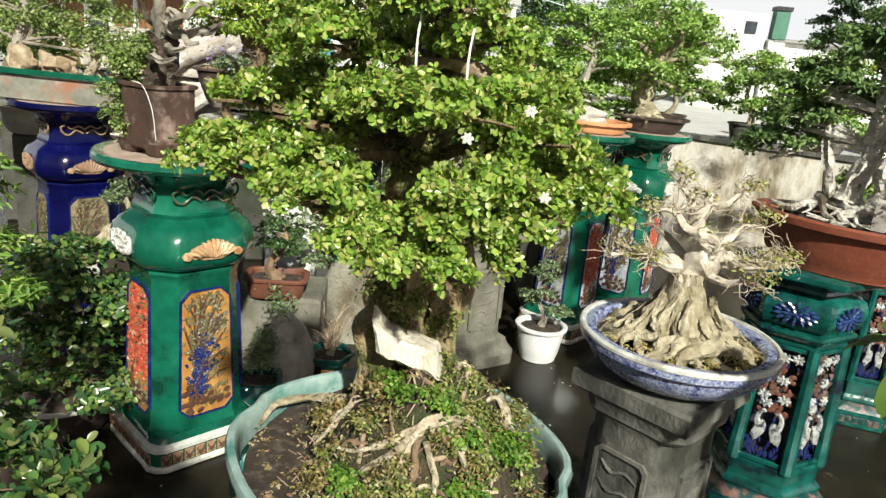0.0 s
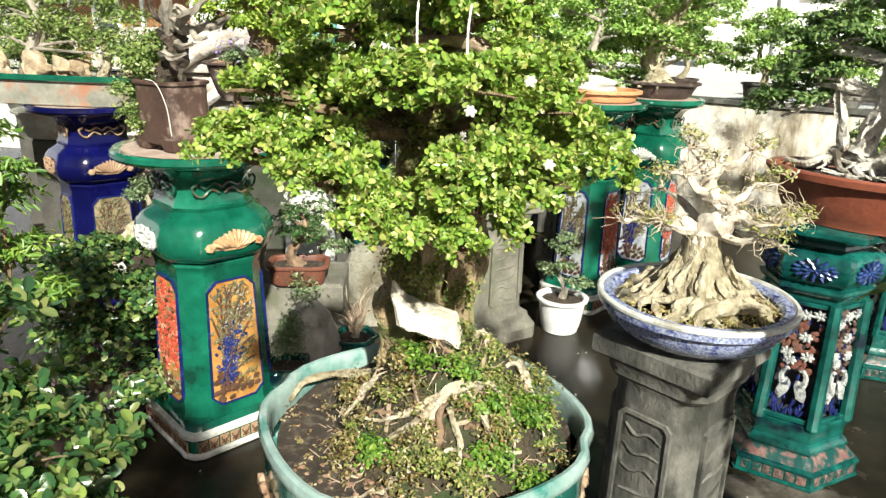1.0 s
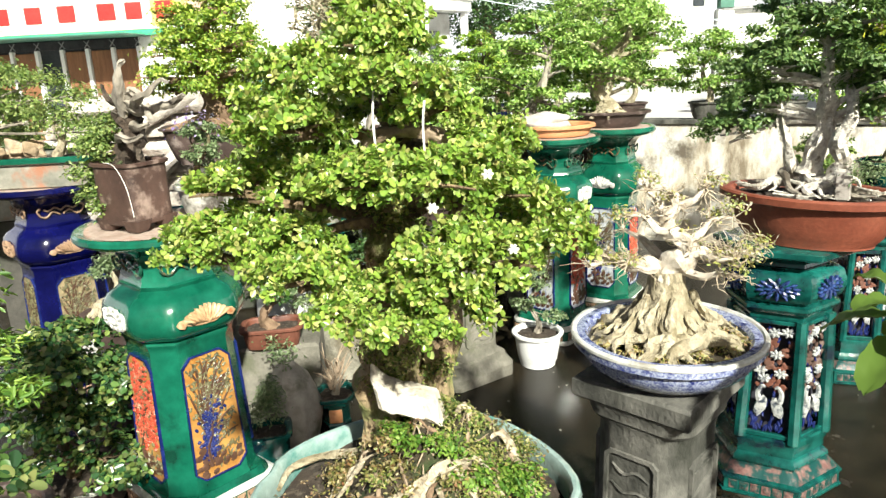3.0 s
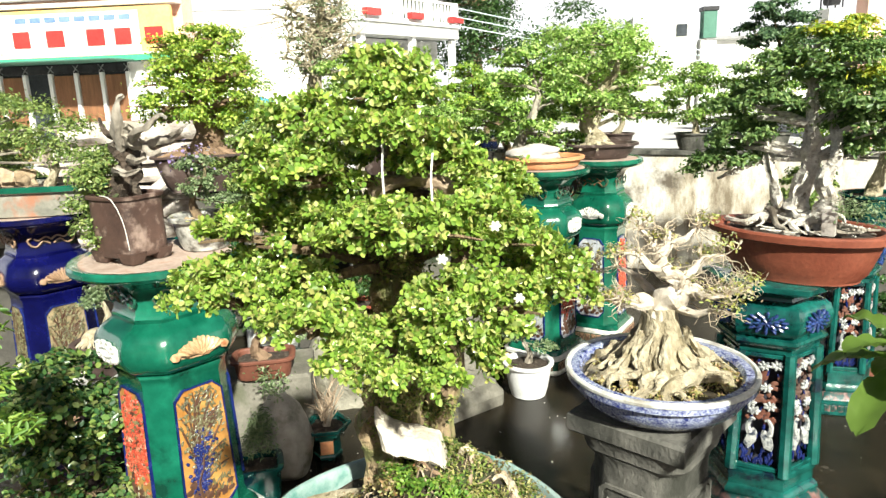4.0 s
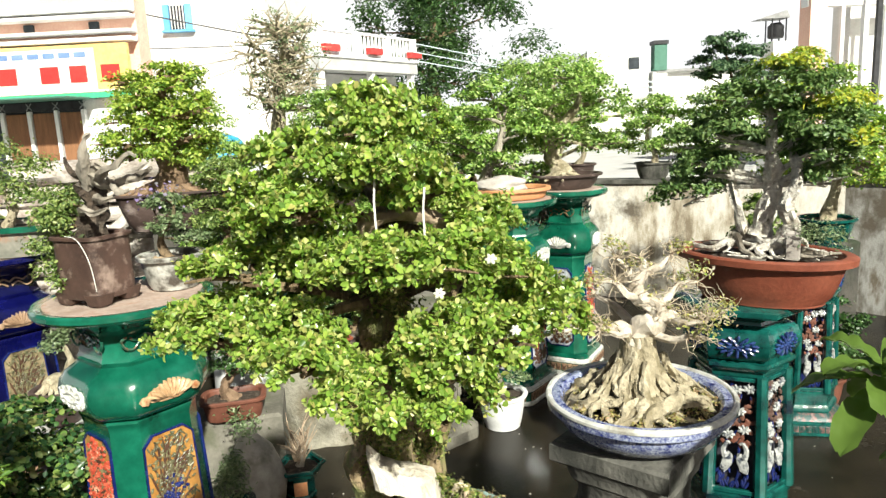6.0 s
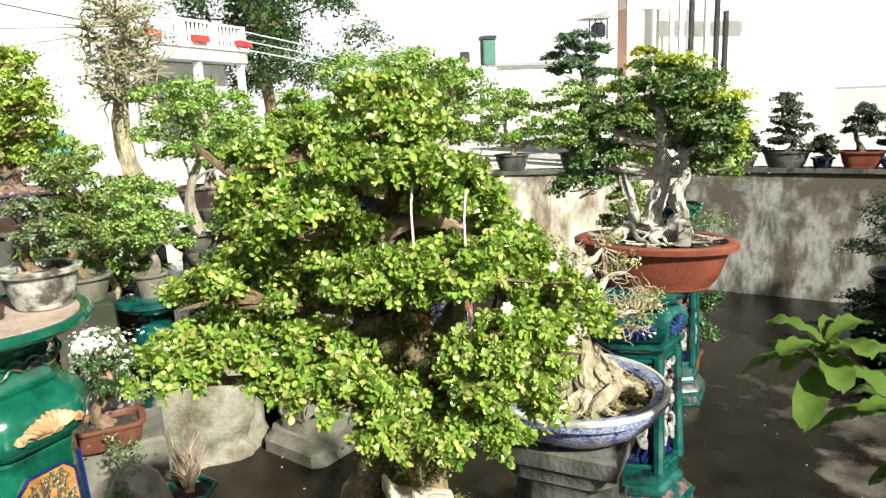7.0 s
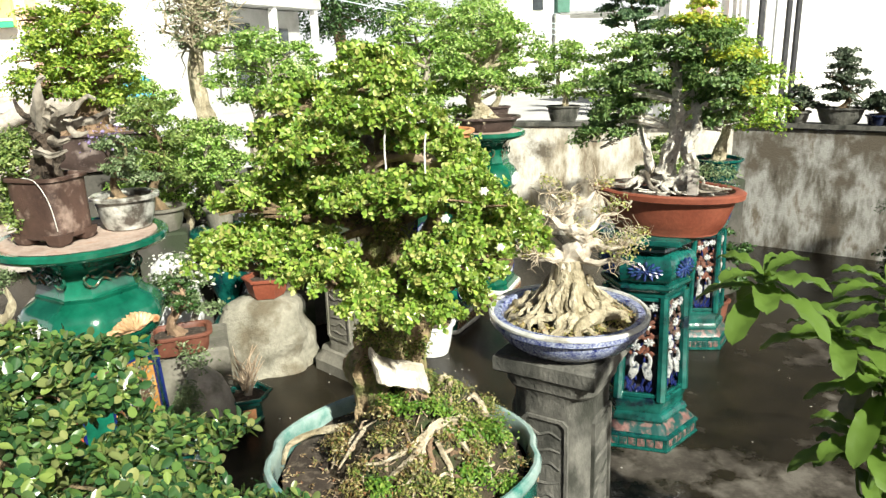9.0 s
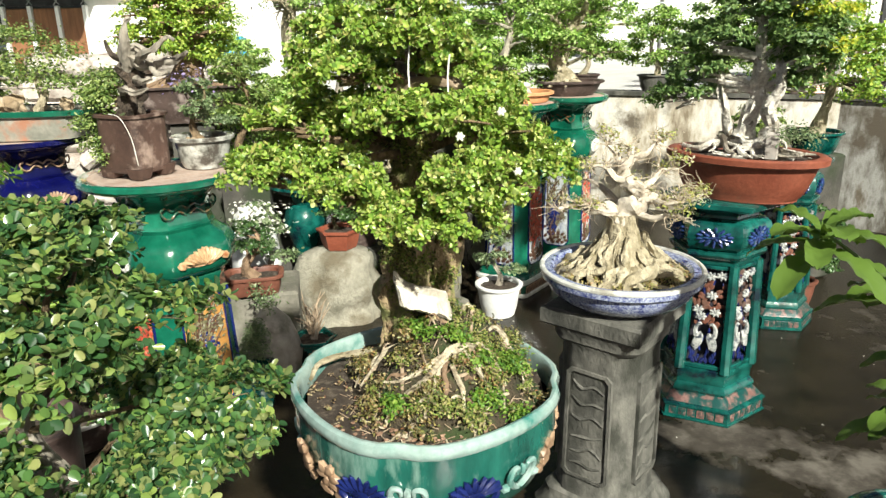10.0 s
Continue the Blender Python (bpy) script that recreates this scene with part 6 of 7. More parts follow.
def big_leaf(parent, base, yaw, rise, length, width):
    """One oblong leaf, arched along its midrib and folded across it."""
    g = Geo()
    rows = 12
    vs = []
    for i in range(rows):
        t = i / (rows - 1)
        w = width * (0.10 + 1.0 * math.sin(min(1, t * 0.90 + 0.04) * math.pi) ** 0.6 * (0.5 + 0.65 * t)) * (1 if i < rows - 1 else 0.35) * (1 + 0.03 * math.sin(t * 11 + yaw * 5))
        x = length * t * math.cos(rise * 0.7) * (1 - 0.12 * t)
        z = length * (math.sin(rise) * t - 0.46 * t * t)
        for s in (-1, -0.5, 0, 0.5, 1):
            vs.append(Vector((x, s * w / 2, z + abs(s) * w * 0.16 + 0.004 * math.sin(t * 22 + s * 3))))
    m = Matrix.Translation(base) @ Matrix.Rotation(yaw, 4, "Z")
    vs = [m @ v for v in vs]
    fs = [(i * 5 + j, i * 5 + j + 1, (i + 1) * 5 + j + 1, (i + 1) * 5 + j) for i in range(rows - 1) for j in range(4)]
    g.add(vs, fs)
    return part("leaf", g, BIG_LEAF, parent, sharp=80)


for top, cnt, L in stemdef:
    top = Vector(top)
    low = Vector((top.x * 0.15, top.y * 0.15, 0.33))
    part("stem", Geo().tube([low, Vector((top.x * 0.12 + 0.03, top.y * 0.3, 0.33 + (top.z - 0.33) * 0.6)), Vector((top.x * 0.55, top.y * 0.7, top.z - 0.10)), top], [0.009, 0.006, 0.0045, 0.003], 8, 0.2, 6, cnt), BIG_LEAF, lp)
    for k in range(cnt):
        tier = k / cnt
        big_leaf(lp, top + Vector((0, 0, 0.004 - 0.05 * tier)), k * 2.4 + lrng.uniform(-0.25, 0.25), 0.70 - 0.72 * tier + lrng.uniform(-0.12, 0.12), L * (0.70 + 0.30 * tier) * lrng.uniform(0.92, 1.06), L * lrng.uniform(0.24, 0.30))
part("air_layer_wrap", Geo().tube([(-0.03, 0.08, 0.62), (-0.025, 0.08, 0.65), (-0.015, 0.08, 0.70), (-0.005, 0.08, 0.73)], [0.012, 0.030, 0.028, 0.010], 12, 0.4, 5, 3), STONE_PALE, lp, "grey-white wrapped bundle on a stem")

# ---- small pots on the floor between the stands ----
bonsai(pose(0.326, 3.20, 0), "small shrub in white plastic bucket pot on floor", "round", 0.112, 0.112, 0.165, WHITE_PLASTIC, 0.26, 0.22, 0.46, LEAVES_GREY, 900, 0.016, 71, BARK_GREY, 0.014, 6, 0.03, foot=0.72, name="potted_shrub", group="small potted shrubs")


def hexpot(m):
    e = thing("potted_shrub", m, "bare twiggy shrub in small six-sided teal pot", "plant", "small potted shrubs")
    part("pot_foot", turned("hex", [(0.05, 0), (0.056, 0.006), (0.058, 0.02), (0.052, 0.026), (0.052, 0.095), (0.06, 0.105)]), TEAL, e)
    part("pot_plaque", Geo().box((0, -0.049, 0.06), (0.05, 0.008, 0.055), None, 0.003), ORANGE_CLAY, e, "tan pierced plaque")
    pot(e, "hex", 0.096, 0.096, 0.045, TEAL, 0.008, 0.62, SOIL, z=0.10)
    r = random.Random(3)
    tg = Geo()
    for k in range(34):
        s = Vector((r.uniform(-0.015, 0.015), r.uniform(-0.015, 0.015), 0.135 + r.uniform(0, 0.08)))
        q = s + Vector((r.uniform(-0.07, 0.07), r.uniform(-0.07, 0.07), r.uniform(0.03, 0.14)))
        tg.tube([s, s.lerp(q, 0.5) + Vector((r.uniform(-0.02, 0.02), 0, 0.01)), q], [0.004, 0.003, 0.001], 5, steps=3)
    tagged(part("twig_mass", tg, TWIG, e), kind="stuff")
    part("trunk", Geo().tube([(0, 0, 0.125), (0.01, 0, 0.175), (-0.01, 0, 0.235)], [0.018, 0.013, 0.006], 8, 0.6, 4, 2), BARK_GREY, e)
    return e


for bx, by, br, bh in ((-0.635, 2.53, 0.12, 0.33),):
    b_ = thing("wrapped_bundle", pose(bx, by, 0), "root ball wrapped in dull grey plastic", "bundle", "wrapped root balls")
    part("wrap", Geo().loft([[(x * (1 + 0.22 * noise.noise(Vector((x * 14, y * 14, t * 3 + bx)))), y * (1 + 0.22 * noise.noise(Vector((x * 14, y * 14, t * 3 + 4)))), bh * t) for x, y, _ in shape("round", br * r_, br * r_)] for t, r_ in ((0, 0.86), (0.12, 0.97), (0.35, 1.0), (0.6, 0.86), (0.8, 0.56), (0.92, 0.3), (1.0, 0.12))]), GREY_WRAP, b_, "", 70)
    tagged(crown("foliage", [(0, 0, bh + 0.03, br * 0.7, br * 0.7, 0.05)], 260, 0.018, LEAVES_GREY, b_, 7, 0.35, clump=8), kind="stuff")

hexpot(pose(-0.489, 2.625, 0, 0, 0, 12))

rock = thing("boulder", pose(-0.50, 3.22, 0), "pale domed boulder standing on the floor", "rock")
rings = []
for i in range(15):
    t = i / 14
    r = 0.25 * (1 - 0.36 * t ** 1.4) if t < 0.8 else 0.25 * 0.737 * math.sqrt(max(0.0, 1 - ((t - 0.8) / 0.203) ** 2)) + 0.002
    ring = []
    for x, y, _ in shape("round", r, r * 0.8):
        u = Vector((x, y, t * 0.36)).normalized()
        k_ = 1 + 0.20 * noise.noise(u * 2.1 + Vector((3, 1, 7))) + 0.08 * noise.noise(u * 5.5)
        ring.append((x * k_ + 0.02 * t, y * k_, 0.36 * t))
    rings.append(ring)
part("stone", Geo().loft(rings), BOULDER, rock, sharp=60)
bonsai(pose(-0.46, 3.22, 0.352), "small shrub in six-sided terracotta pot on the boulder", "hex", 0.108, 0.108, 0.10, TERRA, 0.26, 0.14, 0.24, LEAVES_DARK, 900, 0.015, 72, BARK, 0.012, 6, 0.03, name="potted_shrub", group="small potted shrubs", foot=0.75)

shelf = thing("low_stand", pose(-0.86, 2.78, 0, 0, 0, 12), "low grey cement block carrying small pots", "stand")
part("block", Geo().box((0, 0, 0.16), (0.56, 0.30, 0.32), None, 0.012), STONE_PALE, shelf)
bonsai(pose(-0.74, 2.70, 0.32, 0, 0, 14), "reddish rooted bonsai in brown rectangular tray pot", "rect", 0.118, 0.082, 0.085, DULL_CLAY, 0.24, 0.16, 0.30, LEAVES_DARK, 700, 0.015, 73, BARK_RED, 0.024, 6, 0.03, foot=0.85, name="potted_shrub", group="small potted shrubs")
bonsai(pose(-1.02, 2.80, 0.32), "small shrub in dark brown square pot", "rect", 0.09, 0.09, 0.12, BROWN_CLAY, 0.24, 0.16, 0.34, LEAVES_MID, 800, 0.015, 74, BARK, 0.014, 6, 0.03, name="potted_shrub", group="small potted shrubs")
wf = bonsai(pose(-0.80, 3.05, 0.0), "white-flowering shrub in teal round pot", "round", 0.11, 0.11, 0.26, TEAL, 0.34, 0.34, 0.62, LEAVES_GREY, 1000, 0.02, 75, BARK_GREY, 0.016, 7, 0.04, name="potted_shrub", group="small potted shrubs")
tagged(crown("blossom", [(0.0, 0.0, 0.58, 0.15, 0.13, 0.06), (0.08, -0.06, 0.5, 0.1, 0.08, 0.05)], 170, 0.017, FLOWER, wf, 76, 0.9, label="white blossoms"), kind="stuff")
vs = thing("vase_stand", pose(-1.37, 2.62, 0), "brown pot-bellied vase with white-rimmed bowl on top", "vase")
part("vase", turned("round", [(0.075, 0.0), (0.082, 0.01), (0.070, 0.04), (0.088, 0.12), (0.102, 0.19), (0.092, 0.25), (0.062, 0.285), (0.058, 0.295)]), BROWN_CLAY, vs, "dark brown glazed vase")
part("bowl", turned("round", [(0.060, 0.285), (0.085, 0.30), (0.100, 0.325), (0.102, 0.335)]), STONE_PALE, vs)
part("bowl_rim", turned("round", [(0.100, 0.330), (0.112, 0.334), (0.115, 0.345), (0.112, 0.353), (0.098, 0.352)]), WHITE_GLAZE, vs, "white rim")
rt = thing("potted_shrub", pose(-1.37, 2.62, 0.353), "bare curved rooted bonsai in dark grey pot", "plant", "small potted shrubs")
pot(rt, "round", 0.095, 0.095, 0.14, BROWN_CLAY, 0.01, 0.66, SOIL)
part("trunk", Geo().tube([(-0.05, 0, 0.12), (-0.015, 0, 0.165), (0.035, 0, 0.19), (0.06, 0, 0.24), (0.045, 0, 0.30)], [0.026, 0.022, 0.018, 0.013, 0.006], 10, 0.7, 5, 6), BARK_PALE, rt)
for k in range(5):
    part("root", Geo().tube([(-0.03, 0, 0.155), (-0.045 + 0.02 * k, -0.04, 0.14), (-0.06 + 0.03 * k, -0.07, 0.122)], [0.012, 0.009, 0.003], 6, 0.5, 4, k), BARK_PALE, rt)
crown("crown", [(0.05, 0, 0.33, 0.06, 0.05, 0.03), (0.0, 0.02, 0.30, 0.05, 0.05, 0.03)], 900, 0.012, LEAVES_GREY, rt, 77)
ct = thing("potted_shrub", pose(-0.655, 2.33, 0, 0, 0, 20), "spiky dry clump in teal square pot", "plant", "small potted shrubs")
pot(ct, "rect", 0.075, 0.075, 0.15, TEAL, 0.01, 0.8, SOIL)
crown("leaves", [(0, 0, 0.21, 0.06, 0.06, 0.07), (0.02, 0, 0.28, 0.04, 0.04, 0.06)], 1500, 0.016, LEAVES_GREY, ct, 78, 0.25, label="dry olive spiky leaves")
db = bonsai(pose(-1.22, 2.08, 0), "dark bushy bonsai in white-rimmed dark bowl on floor", "round", 0.17, 0.17, 0.13, BROWN_CLAY, 0.62, 0.16, 0.60, LEAVES_BUSH, 4600, 0.026, 79, BARK, 0.02, 13, 0.03, cone=0.3, aspect=0.7)
part("rim_line", Geo().loft([shape("round", 0.172 * s, 0.172 * s, z) for s, z in ((1.02, 0.118), (1.05, 0.122), (1.05, 0.131), (1.0, 0.134), (0.95, 0.131))], False, False), WHITE_GLAZE, db, "white rim")
bonsai(pose(-0.90, 1.36, 0), "light green feathery shrub in tall brown pot", "round", 0.12, 0.12, 0.5, BROWN_CLAY, 0.30, 0.74, 1.10, LEAVES_FEATHER, 1700, 0.028, 80, BARK, 0.014, 11, 0.04, cone=0.3, aspect=0.28, name="potted_shrub", group="small potted shrubs")

# planter with rocks on the blue stand
pl = thing("rock_planter", pose(-1.86, 2.95, 0.952, 0, 0, 6), "oblong glazed planter with rocks and small trees", "planter")
PLANTER = surface("planter_glaze", (0.18, 0.18, 0.15), (0.34, 0.32, 0.27), 8, 0.35, 0.2, 60, stain=(0.34, 0.16, 0.10), stain_at=0.6, stain_scale=9, coat=0.3)
pot(pl, "rect", 0.40, 0.17, 0.12, PLANTER, 0.014, 0.88, SOIL, label="oblong planter with green rim")
part("rim_line", Geo().loft([shape("rect", 0.40 * s, 0.17 * (s + 0.02), z) for s, z in ((1.01, 0.100), (1.035, 0.104), (1.035, 0.122), (1.01, 0.126), (0.97, 0.124))], False, False), GLAZE, pl, "green glazed rim")
prng = random.Random(12)
for k in range(9):
    x = prng.uniform(-0.33, 0.34)
    s = prng.uniform(0.022, 0.05)
    part("rock", Geo().blob((x, prng.uniform(-0.08, 0.05), 0.11 + s * 0.6), (s * 1.1, s * 0.8, s * 1.3), 0.7, fine=True), ROCK, pl)
PP = [(-0.25, 0.0, 0.36, 0.12, 0.1, 0.06), (-0.12, 0.0, 0.30, 0.1, 0.09, 0.05), (0.05, 0.0, 0.33, 0.12, 0.1, 0.05), (0.2, 0.0, 0.27, 0.12, 0.1, 0.05), (0.3, -0.02, 0.22, 0.1, 0.09, 0.04), (-0.05, 0.02, 0.44, 0.12, 0.1, 0.06), (-0.22, 0.02, 0.5, 0.12, 0.1, 0.05), (0.12, 0.0, 0.42, 0.13, 0.1, 0.05), (0.26, 0.02, 0.35, 0.12, 0.1, 0.05), (-0.32, 0.0, 0.42, 0.11, 0.1, 0.06), (-0.30, -0.03, 0.27, 0.10, 0.08, 0.05)]
PT = [(-0.1, 0, 0.11), (-0.13, 0, 0.22), (-0.08, 0, 0.34), (-0.14, 0, 0.46)]
part("trunk", Geo().tube(PT, [0.035, 0.026, 0.018, 0.008], 12, 0.6, 5, 4), BARK_GREY, pl)
part("second_trunk", Geo().tube([(0.16, 0, 0.11), (0.2, 0, 0.18), (0.17, 0, 0.26)], [0.024, 0.018, 0.008], 10, 0.6, 5, 9), BARK_PALE, pl)
limb_set(pl, PT[1:], PP, BARK_GREY, 0.008, 4)
crown("crown", PP, 6400, 0.017, LEAVES_OLIVE, pl, 81, 0.5, label="greyish green leaf pads")

# ---- on the pair of green stands ----
ZS = 0.952 * 1.06
tray = thing("clay_tray", pose(0.43, 3.60, ZS), "shallow orange clay tray with flat pale rock", "tray")
pot(tray, "round", 0.185, 0.15, 0.055, ORANGE_CLAY, 0.012, 0.86, MOSS, label="orange clay tray")
part("rock", Geo().blob((-0.05, -0.02, 0.07), (0.13, 0.10, 0.042), 0.35, fine=True), SLATE, tray, "flat pale grey rock", 60)
bonsai(pose(0.75, 3.95, ZS), "pale-trunked spreading bonsai in brown oval pot", "round", 0.19, 0.15, 0.08, BROWN_CLAY, 0.78, 0.20, 0.60, LEAVES_MID, 5200, 0.022, 91, BARK_PALE, 0.045, 13, 0.08, cone=0.35, roots=8, d=0.6)
bonsai(pose(0.36, 3.98, 0.86), "bright green bonsai in brown pot at the wall", "round", 0.16, 0.13, 0.10, BROWN_CLAY, 0.62, 0.2, 0.72, LEAVES_MID, 4200, 0.024, 92, BARK_GREY, 0.035, 11, 0.06, cone=0.4)
stone_pedestal(pose(0.36, 3.98, 0, 0, 0, 10), STONE_PALE, 0.86, "pale cement stand by the wall")

# ---- trees on the wall's top ----
WT = WALL_H + 0.04


def on_wall(s, label, pot_mat, w, z0, z1, leaf, seed, kind="round", pa=0.15, ph=0.11, bark=BARK, n=8, count=2200, size=0.024, cone=0.6):
    a, b = Vector((2.72, 4.80)), Vector((5.6, 2.1))
    d = (b - a).normalized()
    p = a + d * s + Vector((-d.y, d.x)) * 0.06
    return bonsai(pose(p.x, p.y, WT, 0, 0, -37), label, kind, pa, 0.09, ph, pot_mat, w, z0, z1, leaf, count, size, seed, bark, 0.02, n, 0.04, cone=cone, group="bonsai on the boundary wall", d=min(w, 0.34))


on_wall(0.66, "conical dark bonsai on the boundary wall", STONE, 0.44, 0.12, 0.48, LEAVES_DUSK, 101, cone=0.75, n=14, count=3600, size=0.02)
on_wall(0.40, "low dark shrub in small grey pot on the wall", STONE, 0.30, 0.10, 0.24, LEAVES_DUSK, 102, pa=0.08, ph=0.08, count=1200)
on_wall(0.88, "low dark shrub in small black pot on the wall", NAVY, 0.20, 0.09, 0.20, LEAVES_DUSK, 108, pa=0.07, ph=0.07, count=900)
on_wall(1.10, "twin-trunk bonsai in terracotta pot on the wall", TERRA, 0.30, 0.20, 0.40, LEAVES_DUSK, 103, "rect", 0.13, 0.11, n=9, count=2600, size=0.02)
on_wall(1.31, "small windswept bonsai in blue oval pot on wall", surface("blue_pot", (0.04, 0.2, 0.26), (0.08, 0.3, 0.36), 8, 0.3, 0.1, 60, coat=0.3), 0.24, 0.12, 0.29, LEAVES_DUSK, 104, "round", 0.12, 0.07)
on_wall(1.53, "rounded green shrub on the boundary wall", STONE, 0.36, 0.08, 0.31, LEAVES_MID, 105, cone=0.3)
on_wall(1.86, "tall sparse bonsai on the boundary wall", BROWN_CLAY, 0.56, 0.25, 0.75, LEAVES_DUSK, 106, count=2200, n=12)
on_wall(0.10, "yellow-green shrub in pot at the wall corner", BROWN_CLAY, 0.40, 0.12, 0.45, LEAVES_LIGHT, 107, cone=0.3, count=2600)


def on_back(s, label, pot_mat, w, z0, z1, leaf, seed, kind="round", pa=0.13, ph=0.12, bark=BARK, n=8, count=2200, size=0.024, cone=0.5):
    a, b = Vector((-0.6, 6.15)), Vector((2.72, 4.80))
    d = (b - a).normalized()
    p = a + d * s + Vector((-d.y, d.x)) * 0.06
    return bonsai(pose(p.x, p.y, WT, 0, 0, -22), label, kind, pa, 0.09, ph, pot_mat, w, z0, z1, leaf, count, size, seed, bark, 0.022, n, 0.05, cone=cone, group="bonsai on the back wall", d=min(w, 0.45))


on_back(0.25, "bonsai in terracotta pot on the back wall", TERRA, 0.45, 0.18, 0.55, LEAVES_MID, 111, "rect")
on_back(0.75, "bright bonsai in dark pot on the back wall", NAVY, 0.5, 0.18, 0.50, LEAVES_LIGHT, 112)
on_back(1.25, "tall green bonsai in brown pot on the back wall", BROWN_CLAY, 0.6, 0.2, 0.6, LEAVES_MID, 113, bark=BARK_PALE, count=3200)
on_back(1.80, "spreading bonsai in brown tray on the back wall", BROWN_CLAY, 0.65, 0.2, 0.7, LEAVES_MID, 114, bark=BARK_PALE, count=3400)
on_back(2.35, "soft green bonsai in small pot on the back wall", STONE, 0.70, 0.16, 0.56, LEAVES_MID, 115, count=4400, bark=BARK_PALE, n=12, cone=0.3)
on_back(2.85, "low green shrubs in grey pots on the back wall", STONE, 0.80, 0.12, 0.60, LEAVES_MID, 116, count=5200, n=14, cone=0.3)
on_back(3.32, "yellow-green spreading bonsai on the back wall", BROWN_CLAY, 0.70, 0.2, 0.85, LEAVES_YELLOW, 117, count=3600)
on_back(2.83, "dark cloud-pruned bonsai on the back wall", BROWN_CLAY, 0.60, 0.66, 0.96, LEAVES_CLOUD, 118, n=9, count=4200)

# ---- tall potted trees in the left background ----
def stood(x, y, h, label, *args, **kw):
    """A potted tree on a plain cement block of its own."""
    s = thing("cement_block", pose(x, y, 0, 0, 0, (x * 70) % 40), "plain grey cement block under a pot", "stand", "cement blocks")
    part("block", Geo().box((0, 0, h / 2), (0.24, 0.22, h), None, 0.012), DARK_CEMENT, s)
    return bonsai(pose(x, y, h, 0, 0, (x * 50) % 30), label, *args, **kw)


stood(-1.44, 4.05, 0.88, "round-topped bonsai with flared trunk in brown pot", "rect", 0.30, 0.2, 0.21, BROWN_CLAY, 0.74, 0.36, 0.86, LEAVES_ROUND, 10500, 0.022, 121, BARK_RED, 0.08, 20, 0.03, cone=0.26, roots=14)
bare = stood(-1.0, 5.0, 0.6, "bare grey bonsai with few leaves in grey pot", "round", 0.2, 0.2, 0.2, STONE, 0.66, 0.90, 1.54, LEAVES_GREY, 1500, 0.020, 122, BARK_PALE, 0.075, 24, 0.05, cone=0.15)
brg = random.Random(90)
bst = [(math.cos(k * 2.4) * 0.22 * brg.random(), math.sin(k * 2.4) * 0.22 * brg.random(), brg.uniform(0.88, 1.46)) for k in range(40)]
btw = twigs(brg, bst, 190, 0.075, 0.008, 0.1)
tagged(part("twig_mass", btw, BARK_PALE, bare, "tangle of bare grey twigs"), kind="stuff")
stood(-0.50, 3.98, 0.74, "spreading bonsai with leaning pole in grey tray", "round", 0.2, 0.15, 0.1, STONE, 0.72, 0.42, 0.82, LEAVES_MID, 4200, 0.022, 123, BARK_GREY, 0.03, 11, 0.06, cone=0.3)
stood(-1.0, 3.58, 0.62, "grey-leaved bonsai in pale bowl", "round", 0.12, 0.12, 0.12, STONE_PALE, 0.5, 0.25, 0.62, LEAVES_OLIVE, 3000, 0.02, 124, BARK, 0.024, 9, 0.05, cone=0.3)
stood(-0.22, 3.80, 0.55, "rooted bonsai with curved pale trunk in brown tray", "rect", 0.2, 0.14, 0.1, BROWN_CLAY, 0.55, 0.26, 0.55, LEAVES_MID, 3000, 0.02, 125, BARK_PALE, 0.045, 9, 0.08)
stood(-0.15, 4.35, 0.6, "bright green bonsai in terracotta pot", "round", 0.15, 0.15, 0.14, TERRA, 0.7, 0.28, 0.66, LEAVES_MID, 4200, 0.022, 126, BARK, 0.03, 10, 0.05, cone=0.3)
stood(0.25, 4.9, 0.7, "leafy bonsai in teal glazed pot", "round", 0.15, 0.15, 0.14, TEAL, 0.7, 0.28, 0.75, LEAVES_MID, 4200, 0.022, 127, BARK, 0.03, 10, 0.05, cone=0.3)
stood(-2.35, 3.5, 0.7, "grey-green bonsai with pale twisted trunk", "round", 0.2, 0.2, 0.14, PLANTER, 0.7, 0.3, 0.75, LEAVES_OLIVE, 3600, 0.02, 128, BARK_PALE, 0.04, 10, 0.06)
stood(-3.5, 5.0, 0.6, "low dense bonsai in oblong pot", "rect", 0.26, 0.17, 0.14, PLANTER, 0.8, 0.26, 0.6, LEAVES_OLIVE, 3600, 0.02, 129, BARK_GREY, 0.03, 10, 0.06, cone=0.2)
stood(-3.0, 4.2, 0.7, "olive bonsai in wide grey pot", "round", 0.2, 0.2, 0.14, STONE, 0.8, 0.3, 0.75, LEAVES_OLIVE, 3000, 0.022, 130, BARK_GREY, 0.03, 9, 0.06)
stood(2.05, 3.75, 0.7, "yellow-green bonsai in teal pot", "round", 0.14, 0.14, 0.12, TEAL, 0.72, 0.26, 0.86, LEAVES_LIGHT, 4600, 0.022, 132, BARK_PALE, 0.03, 11, 0.06, cone=0.25)
stood(1.62, 3.45, 0.55, "low bonsai in teal dish beside the red pot", "round", 0.17, 0.17, 0.1, TEAL, 0.45, 0.2, 0.42, LEAVES_OLIVE, 2200, 0.02, 133, BARK_PALE, 0.024, 8, 0.05)
stood(-0.60, 5.20, 0.80, "broad green bonsai in brown pot by the back", "rect", 0.2, 0.15, 0.14, BROWN_CLAY, 0.72, 0.30, 0.72, LEAVES_MID, 4200, 0.022, 171, BARK_GREY, 0.035, 12, 0.05, cone=0.3)
